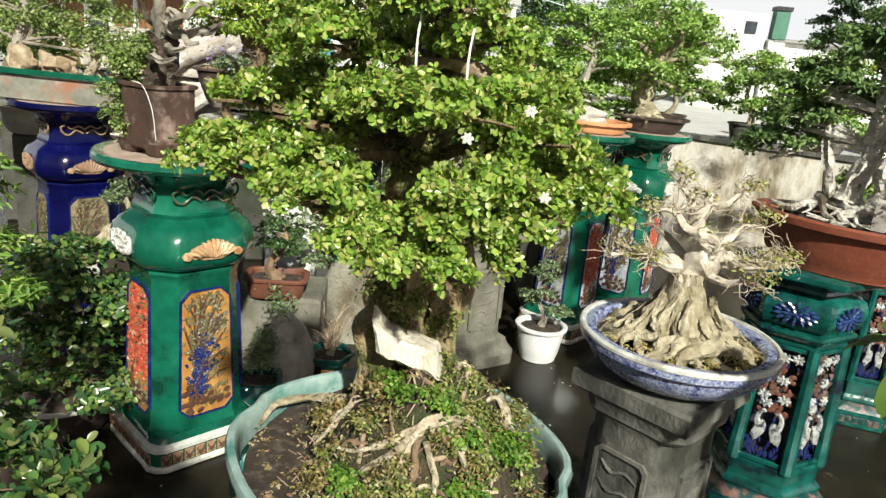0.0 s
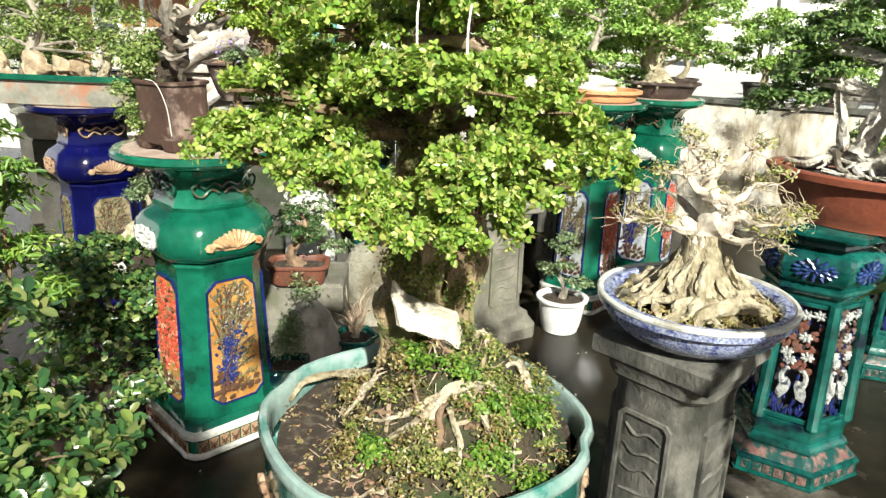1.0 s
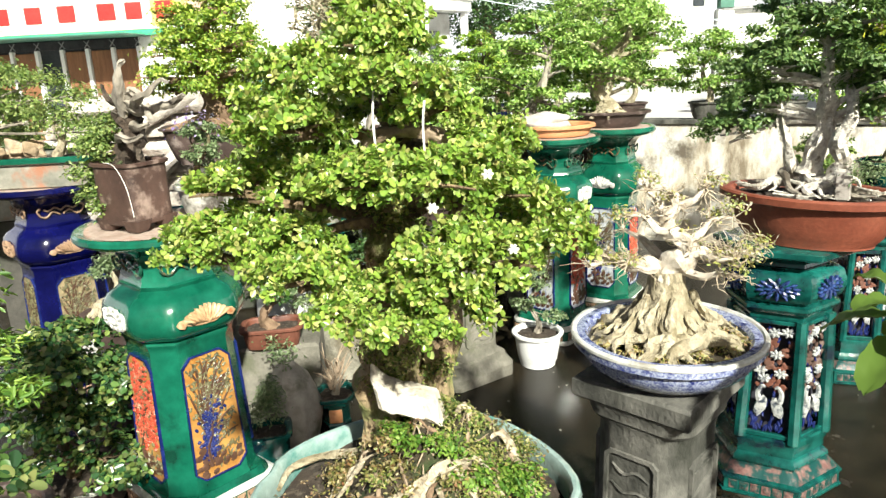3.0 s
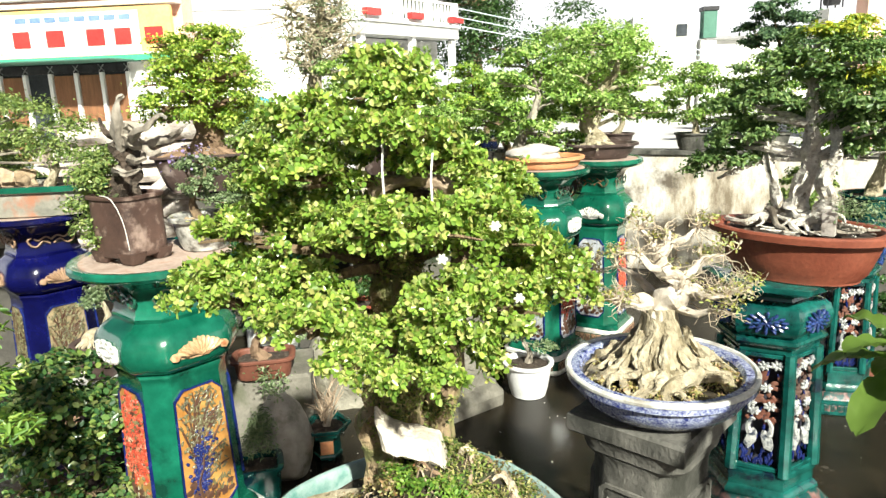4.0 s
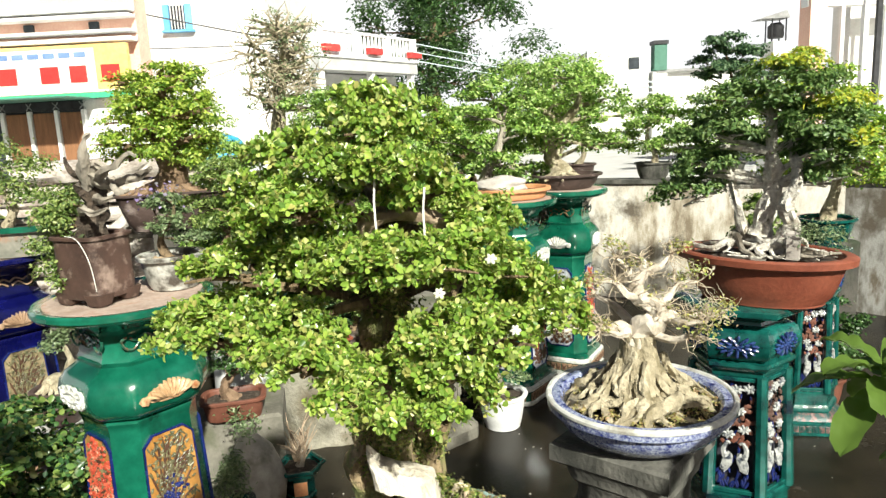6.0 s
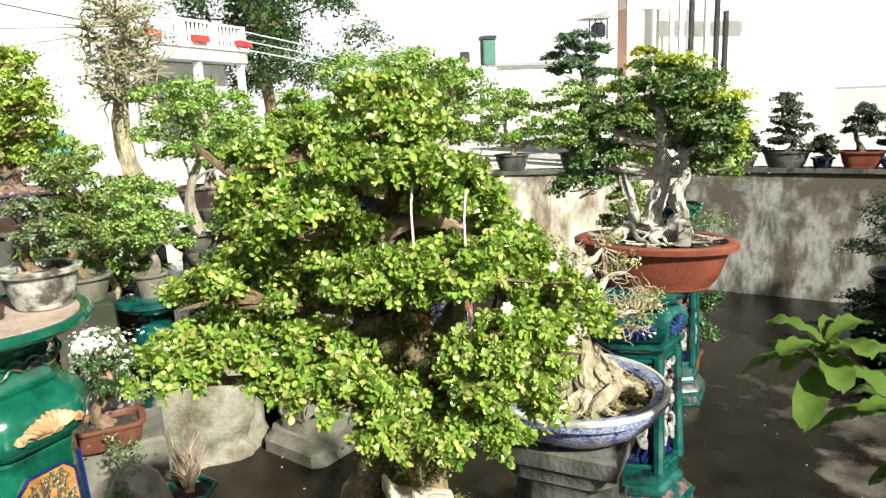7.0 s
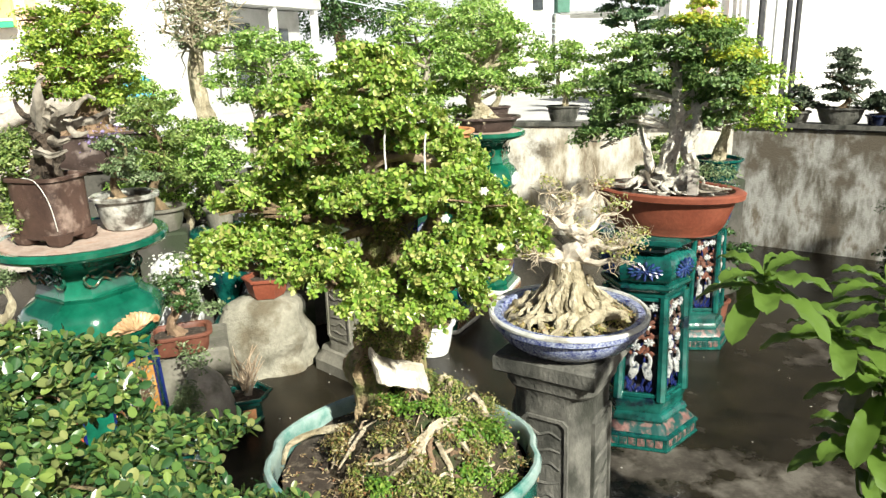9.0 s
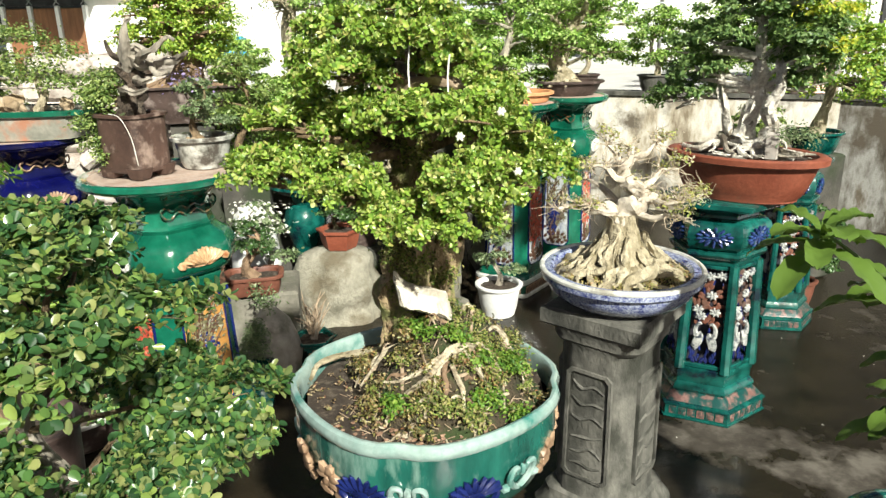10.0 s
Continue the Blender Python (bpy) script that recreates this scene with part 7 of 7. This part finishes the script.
stood(0.03, 5.35, 0.80, "upright green bonsai in dark pot", "round", 0.16, 0.16, 0.14, NAVY, 0.56, 0.28, 0.66, LEAVES_MID, 3600, 0.022, 172, BARK, 0.03, 12, 0.05, cone=0.4)
stood(0.02, 4.62, 0.80, "low bright bonsai in terracotta pot on block", "round", 0.12, 0.12, 0.18, TERRA, 0.44, 0.40, 0.72, LEAVES_LIGHT, 2200, 0.02, 173, BARK, 0.02, 8, 0.04, cone=0.3)
stood(0.80, 4.80, 0.70, "tall bright bonsai with pale bare trunk", "round", 0.2, 0.16, 0.1, BROWN_CLAY, 0.76, 0.50, 1.02, LEAVES_MID, 5600, 0.022, 174, BARK_PALE, 0.05, 14, 0.09, cone=0.4, roots=8)
stood(-0.98, 4.45, 0.48, "dense olive shrub in grey pot before the bare tree", "round", 0.15, 0.15, 0.12, STONE, 0.66, 0.2, 0.58, LEAVES_OLIVE, 3600, 0.022, 181, BARK_GREY, 0.025, 10, 0.05, cone=0.25)
stood(-0.40, 3.52, 0.28, "low olive shrub in brown pot on low block", "round", 0.12, 0.12, 0.12, BROWN_CLAY, 0.46, 0.18, 0.50, LEAVES_OLIVE, 2400, 0.02, 182, BARK, 0.018, 9, 0.04, cone=0.3)
stood(-0.98, 3.86, 0.42, "bushy green bonsai in pale tray", "rect", 0.16, 0.12, 0.09, STONE_PALE, 0.62, 0.2, 0.62, LEAVES_MID, 3400, 0.022, 183, BARK_PALE, 0.025, 11, 0.05, cone=0.25)
stood(-1.30, 4.75, 0.85, "low yellow-green shrub in grey tray", "rect", 0.2, 0.14, 0.1, STONE, 0.44, 0.2, 0.46, LEAVES_MID, 2200, 0.02, 178, BARK, 0.02, 8, 0.04, cone=0.3)
stood(-1.75, 5.3, 0.8, "broad green bonsai in oblong pot", "rect", 0.24, 0.16, 0.12, PLANTER, 0.8, 0.3, 0.8, LEAVES_MID, 4200, 0.022, 179, BARK_GREY, 0.03, 12, 0.05, cone=0.3)
tagged(part("bamboo_prop", Geo().tube([(-0.42, 3.24, 1.31), (-0.10, 3.20, 0.99), (0.02, 3.22, 0.85)], [0.014, 0.015, 0.014], 8, 0.3), BARK), "weathered brown pole propping a bonsai", "pole")
cup = thing("small_bowl_stand", pose(-0.72, 3.62, 0.02), "teal glazed stand with bowl beside flowers", "stand")
part("foot", turned("round", [(0.10, 0), (0.105, 0.05), (0.07, 0.10)]), TEAL, cup)
part("stem", turned("round", [(0.068, 0.095), (0.06, 0.20), (0.09, 0.28), (0.115, 0.36), (0.10, 0.42), (0.06, 0.46)]), TEAL, cup, "swollen glazed stem")
part("dish", turned("round", [(0.058, 0.452), (0.07, 0.50), (0.145, 0.535), (0.165, 0.555), (0.16, 0.575), (0.14, 0.585)]), TEAL, cup, "wide glazed dish")
bonsai(pose(-0.72, 3.62, 0.595), "dense little bonsai in pale pot on teal stand", "round", 0.075, 0.075, 0.12, STONE_PALE, 0.46, 0.22, 0.55, LEAVES_MID, 2800, 0.018, 177, BARK_GREY, 0.02, 11, 0.04, cone=0.25)

# ---- stacked logs behind the left pots ----
pile = thing("log_pile", pose(-2.52, 5.25, 0, 0, 0, 8), "stack of pale weathered logs in full sun", "logs")
lg_ = random.Random(41)
z_ = 0.0
while z_ < 1.16:
    r0 = lg_.uniform(0.055, 0.085)
    z_ += r0
    for row in range(3):
        y0, half, rise = (row - 1) * 0.17 + lg_.uniform(-0.03, 0.03), lg_.uniform(0.5, 0.75), lg_.uniform(-0.03, 0.03)
        bend, x0 = lg_.uniform(-0.04, 0.04), lg_.uniform(-0.12, 0.12)
        part("log", Geo().tube([(x0 - half, y0, z_ - rise), (x0 - half * 0.3, y0 + bend, z_), (x0 + half * 0.3, y0 + bend, z_ + rise * 0.4), (x0 + half, y0, z_ + rise)], [r0, r0 * 1.02, r0 * 0.96, r0 * 0.85], 10, 0.35, 4, lg_.random() * 40), LOG_BARK, pile)
    z_ += r0 * 0.94
for k, (x0, y0, lean_) in enumerate(((0.35, -0.24, 0.34), (0.5, -0.30, 0.26), (0.1, -0.28, 0.30))):
    part("log", Geo().tube([(x0 - 0.6, y0 - 0.1, 0.62 - lean_ * 0.9 + 0.10 * k), (x0, y0, 0.84 + 0.10 * k), (x0 + 0.55, y0 + 0.12, 0.86 + lean_ * 0.85 + 0.1 * k)], [0.06, 0.055, 0.04], 10, 0.4, 5, k + 60), LOG_BARK, pile)

# ---- right side: big pots ----
bonsai(pose(3.33, 3.36, 0.15), "dark spreading conifer bonsai in navy pot", "round", 0.27, 0.22, 0.24, NAVY, 0.85, 0.30, 0.72, LEAVES_DARK, 5200, 0.024, 141, BARK, 0.05, 12, 0.06, cone=0.35, aspect=0.3)
s = thing("cement_block", pose(3.33, 3.36, 0), "plain grey cement block under a pot", "stand", "cement blocks")
part("block", Geo().box((0, 0, 0.075), (0.5, 0.4, 0.15), None, 0.012), STONE_PALE, s)
mp_ = thing("large_pot", pose(3.22, 2.72, 0.0), "large maroon plastic pot holding small clay pots", "pot")
pot(mp_, "round", 0.36, 0.36, 0.67, MAROON, 0.03, 0.62, SOIL)
for k, (dx, dy, mt, lf) in enumerate(((-0.2, 0.08, ORANGE_CLAY, LEAVES_DARK), (-0.12, -0.12, BROWN_CLAY, LEAVES_DARK), (0.06, -0.18, ORANGE_CLAY, LEAVES_MID), (0.1, 0.1, TERRA, LEAVES_DARK))):
    bonsai(pose(3.22 + dx, 2.72 + dy, 0.66), "seedling tree in small clay pot", "round", 0.085, 0.085, 0.12, mt, 0.34, 0.2, 0.62, lf, 1100, 0.02, 150 + k, BARK, 0.01, 7, 0.03, name="potted_shrub", group="seedlings in the large pot", aspect=0.35)
bonsai(pose(2.95, 3.18, 0), "low dark shrub in black pot on floor", "round", 0.15, 0.15, 0.16, NAVY, 0.6, 0.14, 0.36, LEAVES_DARK, 2600, 0.022, 161, BARK, 0.015, 9, 0.03, cone=0.3, name="potted_shrub", group="small potted shrubs")
bonsai(pose(2.72, 2.62, 0), "low dark shrub in brown pot on floor", "round", 0.15, 0.15, 0.16, BROWN_CLAY, 0.6, 0.14, 0.40, LEAVES_DARK, 2600, 0.022, 162, BARK, 0.015, 9, 0.03, cone=0.3, name="potted_shrub", group="small potted shrubs")
bonsai(pose(1.87, 3.32, 0), "dark leafy shrub in dull terracotta pot on floor", "round", 0.075, 0.075, 0.13, DULL_CLAY, 0.42, 0.2, 0.5, LEAVES_DARK, 1500, 0.022, 163, BARK, 0.014, 8, 0.03, cone=0.3, name="potted_shrub", group="small potted shrubs")

# ---- fallen petals and leaf bits on the floor ----
frg = np.random.default_rng(8)
fp = np.column_stack([frg.uniform(-0.9, 1.9, 110), frg.uniform(1.2, 3.2, 110), np.full(110, 0.004)])
fl_ = frg.uniform(0.006, 0.014, 110)
petals = new("fallen_petals", leaf_mesh("fallen_petals", fp, np.column_stack([frg.normal(size=(110, 2)) * 0.15, np.ones(110)]), frg.normal(size=(110, 3)), fl_, fl_ * 0.6, FLOWER))
tagged(petals, "fallen pale petals and leaf bits on wet floor", "litter", kind="stuff")

# ---- behind the flowering shrub ----
sack = thing("sack", pose(-0.93, 3.36, 0), "crumpled white plastic sack standing on the floor", "sack")
part("cloth", Geo().loft([[(x * (1 + 0.25 * noise.noise(Vector((x * 9, y * 9, t * 3)))), y * (1 + 0.25 * noise.noise(Vector((x * 9, y * 9, t * 3 + 4)))), 0.55 * t) for x, y, _ in shape("round", 0.12 * r_, 0.11 * r_)] for t, r_ in ((0, 0.9), (0.15, 1.0), (0.45, 1.02), (0.7, 0.9), (0.88, 0.66), (0.97, 0.36), (1.0, 0.1))]), WHITE_PLASTIC, sack, "", 70)


# ---- the street behind ----
def slab(name, c, s, mat_, parent, label="", bevel=0.01):
    return part(name, Geo().box(c, s, None, bevel), mat_, parent, label)


shop = thing("shop_building", pose(-7.27, 12.2, 0), "orange and white shop front with long yellow signboard", "building")
slab("wall", (0.1, 0.22, 2.9), (4.2, 0.44, 5.8), ORANGE_PAINT, shop)
slab("side_wall", (1.66, -0.03, 1.0), (1.05, 0.06, 2.0), PLASTER, shop, "plain white wall beside the doors")
for z, h in ((2.93, 0.07), (3.06, 0.05), (3.30, 0.06), (3.42, 0.10)):
    slab("cornice", (0.1, -0.12, z), (4.2, 0.28, h), WHITE_PAINT, shop)
slab("parapet", (0.1, -0.10, 4.1), (4.2, 0.22, 0.5), PLASTER, shop)
for x in (-1.2, 0.4, 1.5):
    slab("upper_vent", (x, -0.02, 3.18), (0.16, 0.06, 0.12), GLASS_DARK, shop, "small dark vent")
sign = slab("signboard", (0.05, -0.22, 2.43), (4.1, 0.10, 0.86), YELLOW_SIGN, shop, "yellow signboard with red bars")
slab("sign_field", (-0.2, -0.274, 2.46), (3.5, 0.012, 0.68), PALE_SIGN, sign, "pale sign field")
slab("sign_base", (0.05, -0.276, 2.04), (4.1, 0.014, 0.09), GREEN_SIGN, sign, "green bottom stripe")
slab("sign_stripe", (0.05, -0.276, 2.11), (4.1, 0.013, 0.035), PALE_SIGN, sign, "pale line over the green stripe")
for x, w in ((-1.73, 0.34), (-1.13, 0.36), (-0.53, 0.34), (0.07, 0.36), (0.78, 0.36), (1.26, 0.33), (1.80, 0.36)):
    slab("sign_bar", (x, -0.284, 2.39), (w * 0.86, 0.012, 0.27), RED_SIGN, sign, "red lettering bar", 0.004)
for k in range(8):
    slab("small_sign_bar", (-0.5 + k * 0.26, -0.284, 2.70), (0.19, 0.012, 0.085), BLUE_SIGN, sign, "blue lettering bar", 0.004)
for k in range(6):
    slab("small_sign_bar", (-1.6 + k * 0.24, -0.284, 2.18), (0.17, 0.012, 0.05), ORANGE_PAINT, sign, "orange lettering bar", 0.004)
slab("awning", (-0.35, -0.55, 2.0), (3.5, 1.0, 0.03), GREEN_PAINT, shop, "thin green awning over the doors")
door = slab("shopfront", (-0.45, -0.03, 1.0), (3.2, 0.08, 2.0), GLASS_DARK, shop, "dark glazed shop front")
grille = slab("lintel_grille", (-0.45, -0.09, 1.90), (3.2, 0.04, 0.15), DARK_METAL, shop, "dark grille over the doors")
for k in range(7):
    for q in (-1, 1):
        part("grille_bar", Geo().tube([(-1.6 + k * 0.46 - 0.05 * q, -0.115, 1.84), (-1.6 + k * 0.46 + 0.05 * q, -0.115, 1.96)], [0.008, 0.008], 5, steps=1), STEEL, grille)
for k in range(7):
    x = -1.86 + k * 0.466
    if k not in (0, 3):
        slab("door_leaf", (x, -0.09, 0.9), (0.36, 0.05, 1.78), WOOD, door, "brown wooden door leaf")
    slab("door_post", (x + 0.233, -0.11, 0.92), (0.06, 0.08, 1.82), WHITE_PAINT, door, "white door post")

white = thing("house", pose(-4.95, 14.2, 0), "plain white rendered house with blue-shuttered window", "building")
slab("wall", (-0.45, 2.0, 3.5), (4.0, 4.0, 7.0), PLASTER, white)
wwin = slab("window", (-0.15, -0.02, 3.54), (0.30, 0.06, 0.44), GLASS_DARK, white, "barred window")
for s_ in (-1, 1):
    slab("shutter", (-0.15 + s_ * 0.215, -0.06, 3.54), (0.12, 0.05, 0.48), BLUE_PAINT, wwin, "blue shutter", 0.006)
for k in range(5):
    slab("bar", (-0.27 + k * 0.06, -0.07, 3.54), (0.014, 0.02, 0.44), WHITE_PAINT, wwin, "", 0.002)
slab("sill", (-0.15, -0.06, 3.28), (0.62, 0.12, 0.05), BLUE_PAINT, white)
slab("band", (-0.45, -0.04, 4.4), (4.0, 0.08, 0.12), WHITE_PAINT, white)

balc = thing("balcony_house", pose(-4.3, 24.0, 0, 0, 0, 62), "white house with balustraded roof terrace and red flower boxes", "building")
slab("wall", (3.2, 2.6, 1.55), (5.6, 3.6, 3.1), AGED_WHITE, balc)
slab("terrace", (3.1, 2.0, 3.37), (6.3, 4.2, 0.46), AGED_WHITE, balc)
slab("terrace_edge", (3.1, -0.12, 3.60), (6.4, 0.10, 0.08), WHITE_PAINT, balc)
for z in (3.70, 4.46):
    slab("rail", (3.1, -0.02, z), (6.3, 0.13, 0.09), WHITE_PAINT, balc)
    slab("end_rail", (0.0, 2.0, z), (0.13, 4.1, 0.09), WHITE_PAINT, balc)
for k in range(26):
    x = 0.1 + k * 0.24
    part("baluster", Geo().tube([(x, -0.02, 3.74), (x, -0.02, 4.0), (x, -0.02, 4.42)], [0.04, 0.065, 0.035], 8), WHITE_PAINT, balc)
for k in range(16):
    y = 0.2 + k * 0.24
    part("baluster", Geo().tube([(0, y, 3.74), (0, y, 4.0), (0, y, 4.42)], [0.04, 0.065, 0.035], 8), WHITE_PAINT, balc)
for x in (0.1, 2.2, 4.2, 6.15):
    slab("rail_post", (x, -0.02, 4.08), (0.18, 0.18, 0.86), WHITE_PAINT, balc)
for x in (0.5, 3.1, 5.9):
    slab("flower_box", (x, -0.2, 3.86), (0.8, 0.22, 0.22), RED_SIGN, balc, "red flower box")
for x in (0.2, 3.2, 6.0):
    slab("column", (x, 0.1, 1.57), (0.22, 0.22, 3.14), WHITE_PAINT, balc)
slab("dark_door", (2.2, 0.78, 1.5), (1.0, 0.06, 2.2), GLASS_DARK, balc, "dark doorway under the terrace")
slab("dark_door", (4.7, 0.78, 1.7), (0.8, 0.06, 1.5), GLASS_DARK, balc, "dark window under the terrace")
for y in (1.1, 2.9):
    slab("end_window", (0.38, y, 2.2), (0.06, 0.7, 1.0), GLASS_DARK, balc, "dark window in the end wall")
slab("stair_head", (2.6, 3.2, 4.6), (2.0, 1.6, 2.0), PLASTER, balc)

far = thing("far_house", pose(7.0, 13.5, 0, 0, 0, 8), "white house with orange corner column", "building")
slab("wall", (3.2, 0.6, 2.3), (5.0, 0.5, 4.6), PLASTER, far)
slab("column", (-0.42, -0.2, 1.9), (0.32, 0.32, 3.8), ORANGE_PAINT, far, "orange corner column")
slab("beam", (1.2, -0.2, 3.1), (3.6, 0.2, 0.2), WHITE_PAINT, far)
for k in range(3):
    slab("pipe", (0.1 + k * 0.42, -0.25, 1.6), (0.07, 0.07, 3.2), WHITE_PAINT, far, "", 0.01)
slab("annex", (-1.14, -0.3, 1.21), (0.40, 0.40, 2.42), PLASTER, far, "slim white pier")
tank = thing("water_tank", pose(5.75, 13.0, 0), "black roof water tank on legs under small canopy", "tank")
part("tank", Geo().loft([[(x + 0.10, y, z) for x, y, _ in shape("round", r, r)] for r, z in ((0.12, 2.48), (0.135, 2.52), (0.135, 2.68), (0.08, 2.74))]), DARK_METAL, tank)
part("canopy", Geo().add([(-0.28, -0.2, 2.80), (0.26, -0.2, 2.80), (0.26, 0.2, 2.80), (-0.28, 0.2, 2.80), (0.2, -0.2, 2.93), (0.2, 0.2, 2.93)], [(0, 1, 4), (1, 2, 5, 4), (2, 3, 5), (3, 0, 4, 5), (3, 2, 1, 0)]), STEEL, tank)
for dx in (-0.02, 0.22):
    for dy in (-0.13, 0.13):
        part("leg", Geo().tube([(dx, dy, 2.42), (dx, dy, 2.80)], [0.014, 0.012], 6), DARK_METAL, tank)
twr = thing("tower_house", pose(9.6, 31.0, 0), "distant pale house with green stair tower", "building")
slab("tower", (-0.66, 0, 3.40), (0.52, 0.6, 1.06), GREEN_PAINT, twr, "green stair tower")
slab("tower_base", (-0.66, 0.1, 1.42), (0.6, 0.6, 2.84), PLASTER, twr)
slab("window", (-1.72, -0.02, 3.24), (0.44, 0.06, 0.48), GLASS_DARK, twr, "dark window")
slab("tower_cap", (-0.66, 0, 4.02), (0.62, 0.7, 0.16), DARK_METAL, twr)
slab("wall", (1.6, 1.0, 1.4), (4.6, 2.0, 2.8), PLASTER, twr)
slab("wall", (-2.4, 1.0, 1.9), (2.6, 2.0, 3.8), PLASTER, twr)
slab("roof_edge", (1.6, -0.1, 2.85), (4.8, 0.3, 0.12), STEEL, twr)
gate = thing("metal_gate_posts", pose(5.0, 8.1, 0), "tall dark and white steel gate posts", "gate")
for k, (dx, mt, h) in enumerate(((-0.36, WHITE_PAINT, 3.2), (-0.22, DARK_METAL, 3.2), (-0.02, WHITE_PAINT, 3.2), (0.12, DARK_METAL, 3.4), (0.24, DARK_METAL, 2.35))):
    part("post", Geo().box((dx, 0, h / 2), (0.05, 0.05, h), None, 0.006), mt, gate)
tarp = thing("covered_stall", pose(-2.08, 7.0, 0), "white stall box under crumpled blue tarpaulin", "stall")
part("box", Geo().box((-0.4, 0.2, 0.55), (1.2, 0.8, 1.1), None, 0.02), WHITE_PAINT, tarp)
rings = []
for i in range(8):
    t = i / 7
    r = 0.20 * math.cos(t * 1.5) + 0.01
    rings.append([(x * (1 + 0.3 * noise.noise(Vector((x * 9, y * 9, t)))), y * 0.9, 1.10 + 0.25 * math.sin(t * 1.55) + 0.04 * noise.noise(Vector((x * 14, y * 14, t)))) for x, y, _ in shape("round", r, r)])
part("sheet", Geo().loft(rings), TARP, tarp, "bright blue crumpled tarpaulin", 50)

tree = thing("street_tree", pose(-0.7, 33, 0), "tall dark leafy street tree with open crown", "tree")
TT = [(0, 0, 0), (0.1, 0, 1.6), (-0.1, 0, 3.2), (0.1, 0, 4.8), (0, 0, 6.4), (0.2, 0, 8.0)]
part("trunk", Geo().tube(TT, [0.32, 0.27, 0.22, 0.17, 0.11, 0.04], 12, 0.3, 5, 3), BARK, tree)
trg = random.Random(55)
TP = []
for k in range(64):
    z = trg.uniform(2.2, 9.0)
    a = trg.uniform(0, 6.28)
    r = trg.uniform(0.4, 4.8) * (1 - ((z - 4.6) / 6.5) ** 2)
    TP.append((math.cos(a) * r, math.sin(a) * r * 0.7, z, trg.uniform(0.7, 1.2), trg.uniform(0.7, 1.1), trg.uniform(0.5, 0.9)))
limb_set(tree, TT[2:], TP[:22], BARK, 0.07, 3)
crown("crown", TP, 24000, 0.21, LEAVES_DARK, tree, 61, 0.4, clump=30, spread=0.32, label="dark drooping leaves with gaps")
bt = thing("street_tree", pose(3.4, 26, 0), "low bright leafy tree behind the yard", "tree")
part("trunk", Geo().tube([(0, 0, 0), (0.1, 0, 1.0), (0, 0, 2.2)], [0.16, 0.12, 0.05], 10, 0.3, 5, 6), BARK, bt)
BTP = [(trg.uniform(-1.8, 1.8), trg.uniform(-0.8, 0.8), trg.uniform(1.0, 2.9), 0.7, 0.6, 0.45) for _ in range(16)]
limb_set(bt, [(0, 0, 1.0), (0, 0, 1.6), (0, 0, 2.2)], BTP, BARK, 0.04, 8)
crown("crown", BTP, 6000, 0.14, LEAVES_MID, bt, 62, 0.45)


def cable(label, pts, r, mat_):
    a, b = Vector(pts[0]), Vector(pts[-1])
    path = [a.lerp(b, i / 8) - Vector((0, 0, (b - a).length * 0.012 * math.sin(math.pi * i / 8))) for i in range(9)]
    tagged(part("overhead_cable", Geo().tube(path, [r] * 9, 5, steps=2), mat_), label, "cable", "overhead cables")


cable("dark overhead street cable", [(-7.4, 12.0, 4.0), (-2.8, 14.15, 2.95)], 0.014, CABLE)
cable("dark overhead street cable", [(-8.2, 11.9, 2.92), (-2.9, 14.15, 2.95)], 0.010, CABLE)
for k in range(3):
    cable("pale overhead street cable", [(-1.5, 28.4, 4.3 - k * 0.33), (8.65, 30.75, 2.4 - k * 0.22)], 0.02, PALE_CABLE)
for k in range(4):
    cable("dark overhead street cable", [(-3.9, 14.15, 1.65 + k * 0.15), (-4.6, 23.7, 2.6 + k * 0.13)], 0.014, CABLE)

for k, (y, x0, x1) in enumerate(((8.3, -6.4, -3.2), (9.2, -7.2, -3.4), (10.1, -8.0, -3.8), (10.9, -8.4, -4.2))):
    tagged(part("kerb_slab", Geo().box(((x0 + x1) / 2, y, 0.05 + 0.045 * k), (x1 - x0, 0.5, 0.10 + 0.09 * k), None, 0.01), AGED_WHITE if k % 2 else PLASTER), "pale stone step slab on the street", "step", "street steps")
